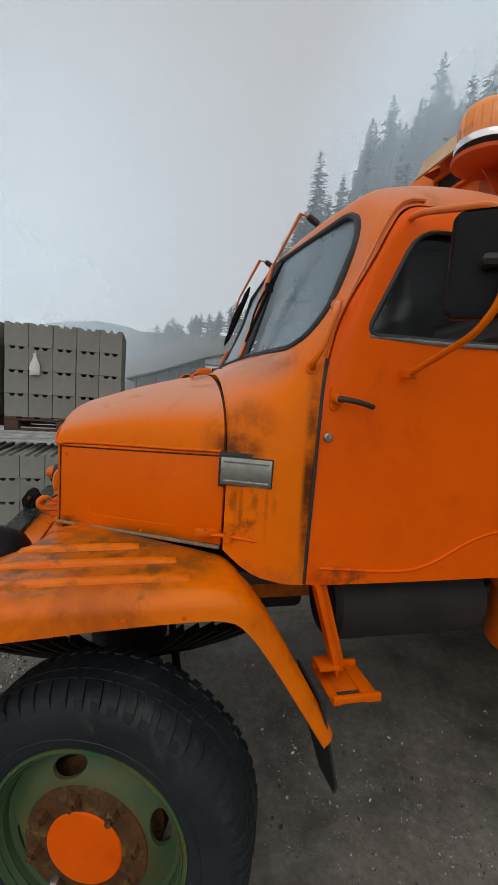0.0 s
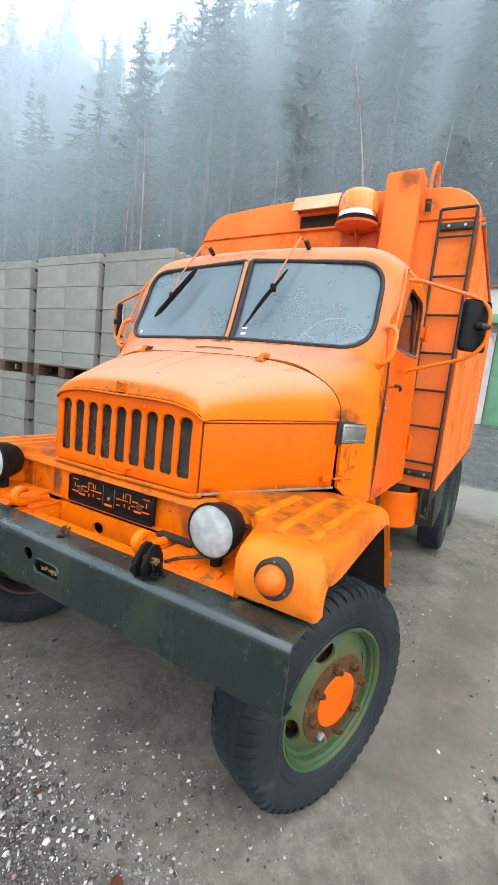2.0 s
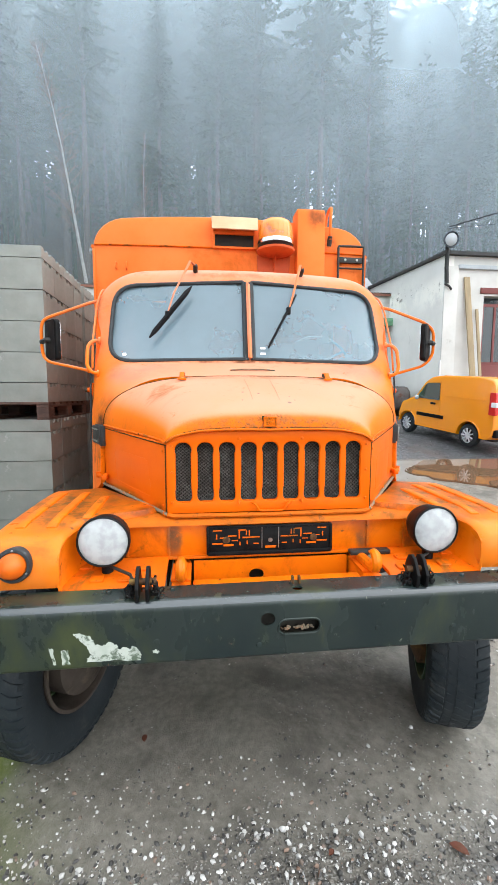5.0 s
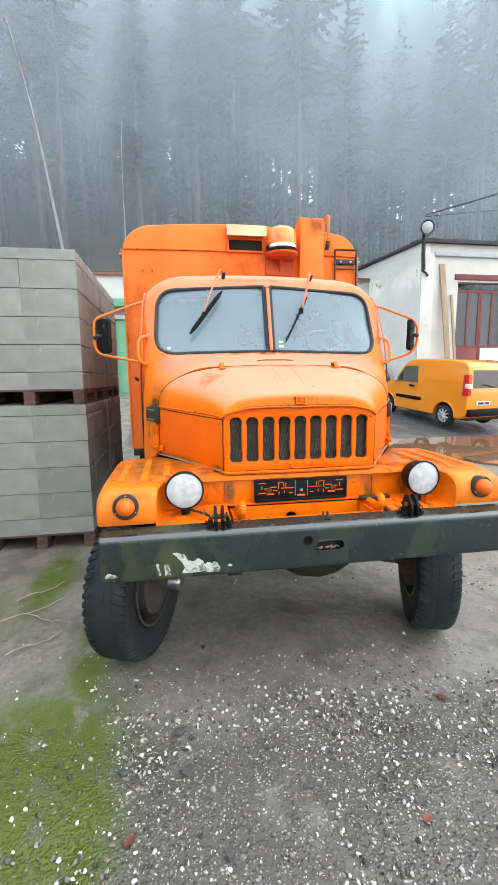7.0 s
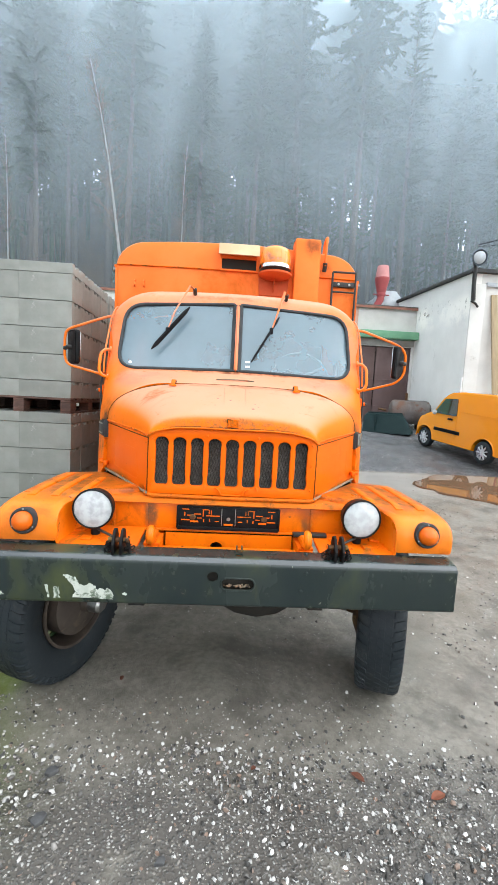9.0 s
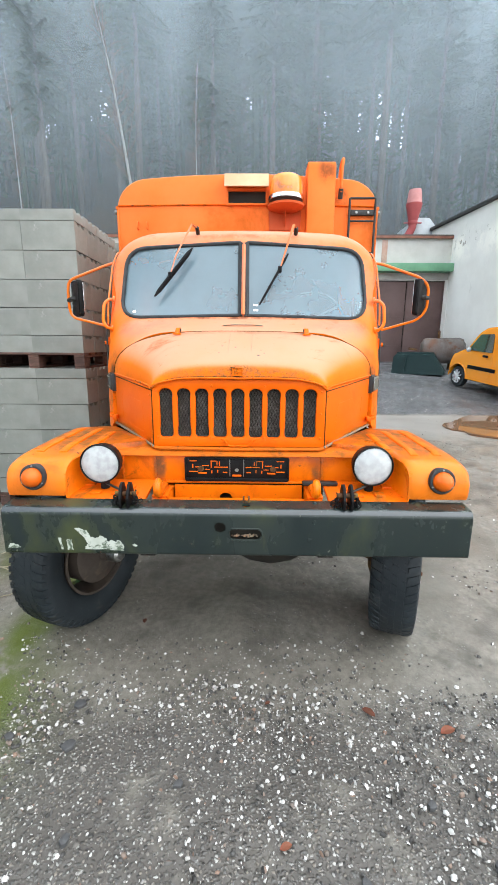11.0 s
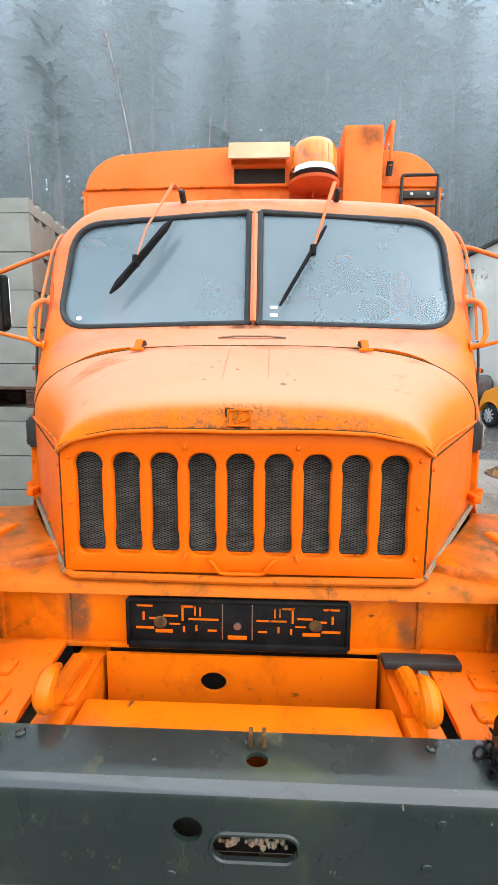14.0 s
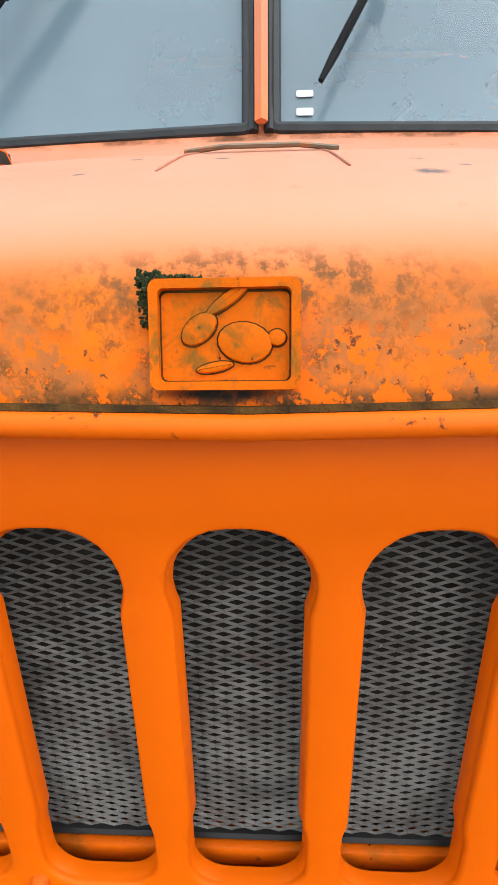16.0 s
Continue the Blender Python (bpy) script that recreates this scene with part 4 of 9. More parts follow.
    part("door_gutter", bm, FADED_SHEEN, truck)
    bm = bmesh.new()
    tube(bm, [(0.832, s * 0.918, 1.085), (0.836, s * 0.922, 1.40), (0.842, s * 0.918, 1.68), (0.850, s * 0.912, 1.78)], 0.0055, 8)
    part("draught_strip", bm, SEAL, truck)
    # grab rail on the front pillar
    bm = bmesh.new()
    tube(bm, rounded([(0.822, s * 0.868, 1.752), (0.806, s * 0.905, 1.760), (0.822, s * 0.930, 1.80), (0.856, s * 0.930, 1.91), (0.874, s * 0.905, 1.943), (0.888, s * 0.868, 1.946)], 0.02, 4), 0.0105, 10)
    for x, z in ((0.822, 1.752), (0.888, 1.946)):
        lathe(bm, [(0, -0.004), (0.022, -0.004), (0.02, 0.006), (0, 0.006)], (x, s * 0.872, z), (-0.4, s, 0.1), 12)
    part("grab_rail", bm, FADED_SHEEN, truck)

# windscreen: panes, rubber and the strip between
for s in (-1, 1):
    bm = bmesh.new()
    edge = pane_outline(0.008, 1)
    rows = []
    for j in range(25):
        v = 0.5 - 0.5 * math.cos(math.pi * j / 24)
        wide = 0.0
        for k, (ya, za) in enumerate(edge):
            yb, zb = edge[(k + 1) % len(edge)]
            z = 1.8125 + (2.321 - 1.8125) * v
            if abs(zb - za) > 1e-6 and (za - z) * (zb - z) <= 0:
                wide = max(wide, ya + (yb - ya) * (z - za) / (zb - za))
        rows.append([(screen_x(y, z) + 0.012, s * y, z) for y in (0.014 + (max(wide, 0.3) - 0.014) * i / 20 for i in range(21))])
    sheet(bm, rows)
    bm.normal_update()
    if sum(f.normal.x for f in bm.faces) > 0:
        bmesh.ops.reverse_faces(bm, faces=bm.faces)
    pane_mesh = bpy.data.meshes.new("windscreen_pane")
    bm.to_mesh(pane_mesh)
    bm.free()
    from_mesh("windscreen_pane", pane_mesh, WINDSCREEN, truck, "misted windscreen half, grey sky reflection put into its film colour", 60).visible_shadow = False
    bm = bmesh.new()
    path = [Vector((screen_x(y, z) + 0.002, y, z)) for y, z in pane_outline(-0.003, s)]
    tube(bm, path, 0.0125, 8, closed=True)
    part("windscreen_rubber", bm, SEAL, truck, "weathered grey-black rubber")
bm = bmesh.new()
sheet(bm, [[(screen_x(0, z) - 0.016, -0.006, z), (screen_x(0, z) - 0.021, 0, z), (screen_x(0, z) - 0.016, 0.006, z)] for z in (1.845 + 0.45 * k / 10 for k in range(11))], 0.01)
part("centre_strip", bm, FADED_SHEEN, truck)
for s in (-1, 1):
    bm = bmesh.new()
    tube(bm, [(screen_x(0.016, z) - 0.004, s * 0.0150, z) for z in (1.835 + 0.475 * k / 12 for k in range(13))], 0.010, 8)
    part("centre_rubber", bm, SEAL, truck)
for s, y, z, w, h in ((-1, -0.082, 1.909, 0.032, 0.012), (-1, -0.082, 1.876, 0.032, 0.014), (1, 0.722, 1.864, 0.024, 0.018)):
    bm = bmesh.new()
    prism(bm, rrect(y - w / 2, z - h / 2, y + w / 2, z + h / 2, 0.003 if s < 0 else 0.0085), lambda a, b, t: (screen_x(a, b) + t, a, b), 0.0085, 0.0105)
    part("windscreen_sticker", bm, PAPERWHITE, truck)

# wipers hang from the brow
for y0, y1, z1, yb0, zb0, yb1, zb1 in ((0.312, 0.475, 2.09, 0.335, 2.265, 0.575, 1.955), (-0.345, -0.235, 2.13, -0.29, 2.235, -0.105, 1.905)):
    def on(y, z, off):
        return Vector((screen_x(y, min(z, 2.31)) - off, y, z))
    stand = 0.058 if y0 > 0 else 0.045
    bm = bmesh.new()
    pivot = Vector((0.985, y0, 2.392))
    lathe(bm, [(0, -0.02), (0.014, -0.02), (0.014, 0.03), (0.008, 0.036), (0, 0.036)], pivot, (-0.8, 0, 0.45), 12)
    wiper = part("wiper", bm, DARK, truck)
    bm = bmesh.new()
    tube(bm, [pivot + Vector((-0.02, 0, 0.012)), pivot + Vector((-0.055, 0.03 if y0 > 0 else 0.02, 0.028)), on(y1 * 0.75 + y0 * 0.25, 2.22, stand + 0.03), on(y1, z1, stand + 0.015)], [0.010, 0.011, 0.007, 0.005], 8, flat=0.6)
    part("wiper_arm", bm, FADED_SHEEN, wiper)
    bm = bmesh.new()
    tube(bm, [on(yb0 + (yb1 - yb0) * k / 8, zb0 + (zb1 - zb0) * k / 8, stand) for k in range(9)], [0.005] + [0.016 if y0 > 0 else 0.008] * 7 + [0.005], 6)
    tube(bm, [on(yb0 + (yb1 - yb0) * (0.12 + 0.76 * k / 6), zb0 + (zb1 - zb0) * (0.12 + 0.76 * k / 6), stand + 0.022 * math.sin(math.pi * k / 6)) for k in range(7)], 0.005, 6)
    box(bm, on(y1, z1, stand + 0.025) - Vector((0.0, 0.012, 0.02)), on(y1, z1, stand - 0.01) + Vector((0, 0.012, 0.02)), 0.004)
    part("wiper_blade", bm, BLADE, wiper)

# ---- hood ----
stations = [0.020, 0.0215, 0.025, 0.032, 0.042, 0.055, 0.075, 0.10, 0.13, 0.17, 0.22, 0.28, 0.34, 0.40, 0.46, 0.52, 0.558, 0.578]
rows = []
N = 20
for i, x in enumerate(stations):
    w, zb, zt = H_WIDE(x), H_BELT(x), H_TOP(x)
    zt = (1.488, 1.498, 1.516, 1.538, 1.552)[i] if i < 5 else zt
    half = []
    for k in range(N + 1):
        a = math.pi / 2 * k / N
        y = w * math.cos(a) ** 0.62
        z = zb + (zt - zb) * math.sin(a) ** 0.85
        half.append((y, z))
    rows.append([Vector((x, -y, z)) for y, z in half] + [Vector((x, y, z)) for y, z in half[-2::-1]])
bm = bmesh.new()
lip = [Vector((p.x + 0.012, p.y * 0.99, p.z - 0.004)) for p in rows[0]]
sheet(bm, [lip] + rows, 0.008)
hood = part("hood", bm, FADED_SHEEN, truck, "chalky sun-faded hood lid, sky sheen in its top colour, rust-flaked at its lip", 40)
# pressed centre rib edges, belt moulding, rear seam
for y in (-0.056, 0.058):
    bm = bmesh.new()
    tube(bm, [(x, y * (1.0 + 0.3 * x), H_TOP(x) + 0.0004) for x in (0.16 + 0.33 * k / 30 for k in range(31))], [0.0004] + [0.0009] * 30, 6)
    part("hood_crease", bm, CREASE, hood)
bm = bmesh.new()
path = [(x, -H_WIDE(x) - 0.002, H_BELT(x) - 0.002) for x in (0.57, 0.45, 0.3, 0.15, 0.06)]
corner = rounded([path[-1], (0.018, -0.440, 1.430), (0.014, -0.405, 1.462), (0.012, -0.30, 1.483)], 0.04, 4)
rim = [Vector(p) for p in path[:-1]] + corner + [Vector((0.010, y, 1.488)) for y in (-0.2, -0.1)] + [Vector((0.010, 0, 1.486))]
rim += [Vector((p.x, -p.y, p.z)) for p in rim[-2::-1]]
tube(bm, [p + Vector((0, 0, 0.003)) for p in rim], 0.0050, 14)
part("hood_lip", bm, GRUBBY, hood, "rolled lip bead, yellow-orange with grime")
bm = bmesh.new()
tube(bm, [p + Vector((0.0050, 0, 0.0078)) for p in rim if abs(p.y) < 0.37], 0.0024, 6)
part("lip_joint", bm, GRIMECAKE, hood, "dirt-filled joint behind the lip bead")
bm = bmesh.new()
seam = [Vector((0.582, p.y * 1.004, p.z + 0.001)) for p in rows[-1]]
tube(bm, seam, 0.0020, 6)
part("hood_seam", bm, GRIMECAKE, hood)
for s in (-1, 1):
    bm = bmesh.new()
    prism(bm, [(0.0, 0.0), (0.085, 0.0), (0.07, 0.026), (0.03, 0.034), (0.0, 0.004)], lambda a, b, t: (0.505 + a, s * 0.385 + t, 1.716 + a * 0.22 + b * 0.8), -0.013, 0.013, 0.004)
    part("hood_vent", bm, GRUBBY, hood, "small wedge-shaped air scoop")
    bm = bmesh.new()
    box(bm, (0.499, s * 0.385 - 0.022, 1.709), (0.511, s * 0.385 + 0.022, 1.720), 0.002)
    part("hood_vent_flange", bm, FADED_SHEEN, hood)
    # dark plates on the scoop's side and back stand for shaded openings
    bm = bmesh.new()
    prism(bm, [(0.012, 0.003), (0.074, 0.003), (0.062, 0.022), (0.032, 0.028)], lambda a, b, t: (0.505 + a, s * (0.385 - t), 1.716 + a * 0.22 + b * 0.8), 0.010, 0.0145, 0.001)
    part("hood_vent_side", bm, UNDER, hood, "dark plate standing for the scoop's shaded open side")
    part("hood_vent_mouth", boxes(((0.584, s * 0.385 - 0.009, 1.735), (0.590, s * 0.385 + 0.009, 1.752)), bevel=0.002), DARK, hood)
bm = bmesh.new()
tube(bm, [(0.665, -0.125, 1.770), (0.66, -0.06, 1.775), (0.66, 0.06, 1.775), (0.665, 0.125, 1.770)], 0.006, 6, flat=0.6)
part("cowl_strip", bm, GREYTRIM, truck)
# badge: a framed plaque with plain raised shapes
bm = bmesh.new()
tilt = pose(0.0185, 0.0078, 1.5015, 0, 12, 0) @ Matrix.Diagonal((1, 1.11, 1.10, 1))


def plaque(a, b, t):
    return tilt @ Vector((-t, a, b))


holed(bm, rrect(-0.0246, 0, 0.0246, 0.0358, 0.003), [rrect(-0.0216, 0.0028, 0.0216, 0.0328, 0.002)], plaque, -0.004, 0.0055)
badge = part("badge", bm, PLAQUE, hood, "small framed plaque, painted over in orange")
bm = bmesh.new()
prism(bm, rrect(-0.0228, 0.002, 0.0228, 0.0338, 0.002), plaque, -0.004, 0.0018)
part("badge_field", bm, PLAQUE, badge)
bm = bmesh.new()
holed(bm, rrect(-0.0217, 0.0027, 0.0217, 0.0329, 0.002), [rrect(-0.0211, 0.0032, 0.0211, 0.0320, 0.002)], plaque, 0.0008, 0.0021)
part("frame_grime", bm, GRIMECAKE, badge, "black grime caked inside the frame")


def oval(a, b, ra, rb, turn, n=20):
    c, s_ = math.cos(radians(turn)), math.sin(radians(turn))
    return [(a + ra * math.cos(t) * c - rb * math.sin(t) * s_, b + ra * math.cos(t) * s_ + rb * math.sin(t) * c) for t in (2 * math.pi * k / n for k in range(n))]


for a, b, ra, rb, turn in ((-0.0065, 0.0155, 0.0090, 0.0066, 10), (0.0085, 0.0200, 0.0068, 0.0042, 140), (-0.001, 0.0295, 0.0085, 0.0021, 145),
                           (0.0035, 0.0075, 0.0062, 0.0017, 170), (-0.0170, 0.0170, 0.0030, 0.0027, 0)):
    bm = bmesh.new()
    prism(bm, oval(a, b, ra + 0.0005, rb + 0.0005, turn), plaque, 0.0010, 0.0021)
    part("relief_grime", bm, GRIMECAKE, badge)
    bm = bmesh.new()
    prism(bm, oval(a, b, ra, rb, turn), plaque, 0.0010, 0.0040, 0.0010)
    part("badge_relief", bm, PLAQUE, badge)
bm = bmesh.new()
rng = random.Random(3)
for k in range(420):
    t = rng.random() ** 1.6
    a, b = (0.0255 + rng.random() ** 2 * 0.0045 * (1 - 0.5 * t), 0.037 - 0.016 * t) if rng.random() < 0.42 else (0.029 - 0.023 * t, 0.0360 + rng.random() ** 2 * 0.0042 * (1 - 0.8 * t))
    ball(bm, tilt @ Vector((rng.uniform(-0.0015, 0.002), a, b)), [rng.uniform(0.0004, 0.0013) for _ in range(3)], 1)
tagged(part("moss_tuft", bm, MOSS, badge, "dark moss creeping round the plaque"), kind="stuff")

# side panels with a pressed field
for s in (-1, 1):
    a0, a1 = Vector((0.032, s * 0.4365, 0)), Vector((0.583, s * 0.797, 0))
    along = (a1 - a0).normalized()
    out = Vector((-along.y, along.x, 0)) * s
    L = (a1 - a0).length

    def side(u, z, t):
        return a0 + along * u + Vector((0, 0, z)) + out * t
    bm = bmesh.new()
    prism(bm, [(0, 1.140), (L, 1.168), (L, 1.470), (L * 0.5, 1.452), (0, 1.436)], side, -0.018, 0.0, 0.004)
    panel = part("hood_side", bm, ORANGE, truck, "flat hood side with a shallow pressed field")
    bm = bmesh.new()
    field = rounded([(0.13, 1.188, 0), (0.51, 1.205, 0), (0.53, 1.365, 0), (0.16, 1.350, 0)], 0.035, 5, True)
    tube(bm, [side(p.x, p.y, -0.0015) for p in field], 0.0024, 8, closed=True)
    part("pressed_field", bm, ORANGE, panel)
    # dark tubes along the top and front seams, standing for the gap's shade
    for seam_run in ([(0.0, 1.4265), (L * 0.25, 1.4345), (L * 0.5, 1.4425), (L, 1.4600)], [(0.0035, 1.143), (0.0035, 1.428)]):
        bm = bmesh.new()
        tube(bm, [side(u, z, 0.0005) for u, z in seam_run], 0.0028, 6)
        part("edge_seam", bm, GRIMECAKE, panel, "dark grimy seam with the gap's shade put in")
    for u, z in ((0.03, 1.40), (0.03, 1.17), (0.36, 1.165)):
        bm = bmesh.new()
        lathe(bm, [(0, -0.002), (0.006, -0.002), (0.005, 0.004), (0, 0.005)], side(u, z, 0), out, 8)
        part("panel_bolt", bm, GRUBBY, panel)
    bm = bmesh.new()
    tube(bm, [side(-0.004, 1.14, 0.001), side(L, 1.163, 0.006)], 0.0085, 8, flat=0.8)
    part("panel_welt", bm, GREYTRIM, panel, "grey gritty sealing strip")
    # toggle latch at the rear foot of the panel
    bm = bmesh.new()
    box(bm, (0.50, s * 0.775, 1.195), (0.58, s * 0.80, 1.222), 0.005, None)
    tube(bm, [(0.55, s * 0.815, 1.21), (0.60, s * 0.835, 1.213), (0.685, s * 0.868, 1.205)], [0.008, 0.012, 0.009], 8, flat=0.6)
    lathe(bm, [(0, -0.015), (0.016, -0.015), (0.016, 0.015), (0, 0.015)], (0.60, s * 0.835, 1.21), (0, 0, 1), 10)
    part("hood_latch", bm, GRUBBY, truck)

# side marker box on the cowl
for s in (-1, 1):
    m = Matrix.Translation((0.575, s * 0.793, 1.372)) @ Matrix.Rotation(s * radians(24), 4, "Z")
    bm = bmesh.new()
    box(bm, (0.0, -0.026, 0.0), (0.168, 0.030, 0.094), 0.005, m)
    part("box_gasket", boxes(((-0.007, -0.020 if s > 0 else -0.016, -0.008), (0.176, 0.020 if s > 0 else 0.024, 0.103)), bevel=0.003), SEAL, truck).matrix_basis = m
    marker = part("vent_box", bm, DARK, truck, "dark box with a scuffed bright metal cover and a rubber gasket")
    if s < 0:
        part("box_cover", boxes(((0.004, -0.031, 0.004), (0.164, -0.025, 0.090)), bevel=0.002), BRIGHTBOX, marker, "scuffed bright metal cover").matrix_basis = m
    bm = bmesh.new()
    y = 0.030 if s > 0 else -0.031
    for z in (0.012, 0.074):
        prism(bm, rrect(0.012, z, 0.156, z + 0.008, 0.003), lambda a, b, t: m @ Vector((a, y + s * t, b)), -0.001, 0.004, 0.0015)
    part("box_rib", bm, BRIGHTBOX, marker)

# ---- grille ----
GRILLE_X = 0.025
SLOTS = [0.005 + 0.0905 * k for k in range(-4, 5)]
bm = bmesh.new()
outer = [(-0.434, 1.142), (0.434, 1.142), (0.434, 1.437), (0.40, 1.460), (0.30, 1.484), (-0.30, 1.484), (-0.40, 1.460), (-0.434, 1.437)]
holes = []


def slot(y, g=0.0):
    """A slot with its rounded ends a little wider than its sides."""
    w, z0, z1 = 0.0352 - g, 1.187 + 0.2 * g, 1.438 - g
    pts = rrect(-w, z0, w, z1, [0.022, 0.022, 0.030, 0.030], 6)
    right = [(w, 1.232), (w - 0.0008, 1.240), (w - 0.0028, 1.247), (w - 0.0028, 1.392), (w - 0.0008, 1.399), (w, 1.405)]
    pts = pts[:14] + right + pts[14:] + [(-a, b) for a, b in right[::-1]]
    return [(y + a, b) for a, b in pts]


for y in SLOTS:
    holes.append(slot(y))


def face(a, b, t):
    return (GRILLE_X + t, a, b)


holed(bm, outer, holes, face, 0.0, 0.008)
bmesh.ops.bevel(bm, geom=[e for e in bm.edges if len(e.link_faces) == 2 and abs(e.verts[0].co.x - GRILLE_X) < 1e-5 and abs(e.verts[1].co.x - GRILLE_X) < 1e-5 and e.calc_face_angle(0) > 0.5],
                offset=0.0022, segments=2, affect="EDGES", profile=0.5)
grille = part("grille", bm, ORANGE, truck, "orange radiator grille plate with nine upright slots", 50)
for y in SLOTS:
    bm = bmesh.new()
    loop, inner = slot(y), slot(y, 0.0016)
    rings(bm, [[face(a, b, 0.004) for a, b in loop], [face(a, b, 0.007) for a, b in inner], [face(a, b, 0.012) for a, b in inner]], cap=False)
    part("slot_edge", bm, ORANGE, grille)
# woven expanded mesh behind
bm = bmesh.new()
PITCH, ROW = 0.0160, 0.00305
xs, nx, nz = 0.053, int(0.83 / 0.008), int(0.252 / 0.00305)
verts, faces = [], []
for j in range(nz):
    z = 1.197 + j * ROW
    base = len(verts)
    for i in range(nx + 1):
        up = (i + j) % 2
        y = -0.415 + i * PITCH / 2
        zz = z + (0.5 if up else -0.5) * ROW
        zz -= (0.04 if up else -0.04) * ROW
        verts += [(xs - 0.0006, y, zz - 0.0006), (xs - 0.0008, y, zz - 0.0003), (xs + 0.0006, y, zz + 0.0006), (xs + 0.0008, y, zz + 0.0003)]
    for i in range(nx):
        a, b = base + 4 * i, base + 4 * i + 4
        faces += [(a + k, a + (k + 1) % 4, b + (k + 1) % 4, b + k) for k in range(4)]
bm.free()
me = bpy.data.meshes.new("grille_mesh")
me.from_pydata(verts, [], faces)
tagged(from_mesh("grille_mesh", me, MESHWIRE, grille, "grey expanded steel mesh", 0), kind="stuff")
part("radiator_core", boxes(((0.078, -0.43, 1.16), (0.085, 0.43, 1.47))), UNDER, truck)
part("mesh_ledge", boxes(((0.045, -0.42, 1.172), (0.0515, 0.42, 1.189)), bevel=0.002), GRUBBY, grille)
bm = bmesh.new()
tube(bm, [(0.0525, -0.42, 1.1915), (0.0525, 0.42, 1.1915)], 0.0032, 6)
part("mesh_foot", bm, DARK, grille)
for y in (-0.395, -0.13, 0.135, 0.395):
    for z in (1.19, 1.315, 1.452 if abs(y) < 0.2 else 1.425):
        if z == 1.315 and abs(y) < 0.2:
            continue
        bm = bmesh.new()
        yy = y * (1.045 if abs(y) > 0.2 else 1)
        lathe(bm, [(0, -0.002), (0.006, -0.002), (0.006, 0.002), (0.0042, 0.005), (0, 0.006)], (GRILLE_X, yy, z), (-1, 0, 0), 10)
        if z == 1.19 and abs(y) < 0.2:
            tube(bm, [(GRILLE_X - 0.004, yy, z), (GRILLE_X - 0.010, yy * 1.02, z - 0.006), (GRILLE_X - 0.012, yy * 1.03, z - 0.019)], [0.0045, 0.004, 0.0012], 6)
        part("grille_rivet", bm, GRUBBY, grille)
# dipped crank-hole lip under the middle slots
bm = bmesh.new()
lug = [(0.027, 0.088, 1.180), (0.014, 0.078, 1.181), (0.008, 0.066, 1.174), (0.009, 0.058, 1.158), (0.012, 0.050, 1.148)]
lug = rounded(lug + [(x, -y, z) for x, y, z in lug[::-1]], 0.012, 4)
tube(bm, lug, [0.003] * 3 + [0.0045] * (len(lug) - 6) + [0.003] * 3, 10)
part("crank_hole_lip", bm, ORANGE, grille)

# ---- front apron: gritty sill, ledge, panel, number plate carrier ----
bm = bmesh.new()
tube(bm, [(0.046, -0.45, 1.138), (0.018, -0.41, 1.133), (0.014, 0, 1.131), (0.018, 0.41, 1.133), (0.046, 0.45, 1.138)], 0.010, 8)
part("grille_sill", bm, GRIT, truck, "gritty weathered sealing strip")
bm = bmesh.new()
prism(bm, [(-0.020, 1.098), (-0.014, 1.108), (0.0, 1.118), (0.06, 1.128), (0.14, 1.128), (0.14, 1.09), (0.005, 1.09)], lambda a, b, t: (a + 0.014, t, b), -0.72, 0.72, 0.003)
part("front_ledge", bm, GRIT, truck)
bm = bmesh.new()
box(bm, (0.026, -0.80, 0.955), (0.04, 0.80, 1.10), 0.003)
box(bm, (0.012, -0.78, 0.948), (0.03, 0.78, 0.960), 0.003)
apron = part("front_apron", bm, GRIMED, truck)
for s in (-1, 1):
    for y in (0.43, 0.60):
        part("apron_rib", boxes(((0.018, s * y - 0.006, 0.955), (0.03, s * y + 0.006, 1.10)), bevel=0.002), GRIMED, apron)
plate = part("plate_carrier", boxes(((0.012, -0.265, 0.962), (0.028, 0.265, 1.090)), bevel=0.003), PLASTIC, truck, "empty black plastic number plate carrier")
part("carrier_tab", boxes(((0.0100, -0.023, 0.985), (0.0122, 0.023, 0.996)), bevel=0.001), GRUBBY, plate)
for y in (-0.262, 0.262):
    part("carrier_side", boxes(((0.007, y - 0.005, 0.964), (0.020, y + 0.005, 1.088)), bevel=0.002), PLASTIC, plate)
part("carrier_top", boxes(((0.008, -0.262, 1.082), (0.020, 0.262, 1.091)), bevel=0.002), PLASTIC, plate)
part("carrier_lip", boxes(((0.004, -0.262, 0.958), (0.016, 0.262, 0.976)), bevel=0.003), PLASTIC, plate)
plate.location, plate.scale = (-0.020, 0.008, 0.0763), (1, 1, 0.93)
# cut-outs as (from the middle, from the top, wide, high) in millimetres: bars, uprights and bottom tabs
CUTS = [(222, 12, 38, 5), (120, 12, 30, 5), (131, 30, 5, 42), (101, 24, 4, 24), (89, 26, 4, 24), (81, 46, 72, 5), (160, 38, 36, 5), (200, 46, 24, 5), (222, 72, 44, 6), (176, 80, 42, 9), (128, 74, 5, 16), (98, 70, 5, 16), (60, 76, 22, 5), (225, 40, 5, 22), (150, 60, 26, 4)]
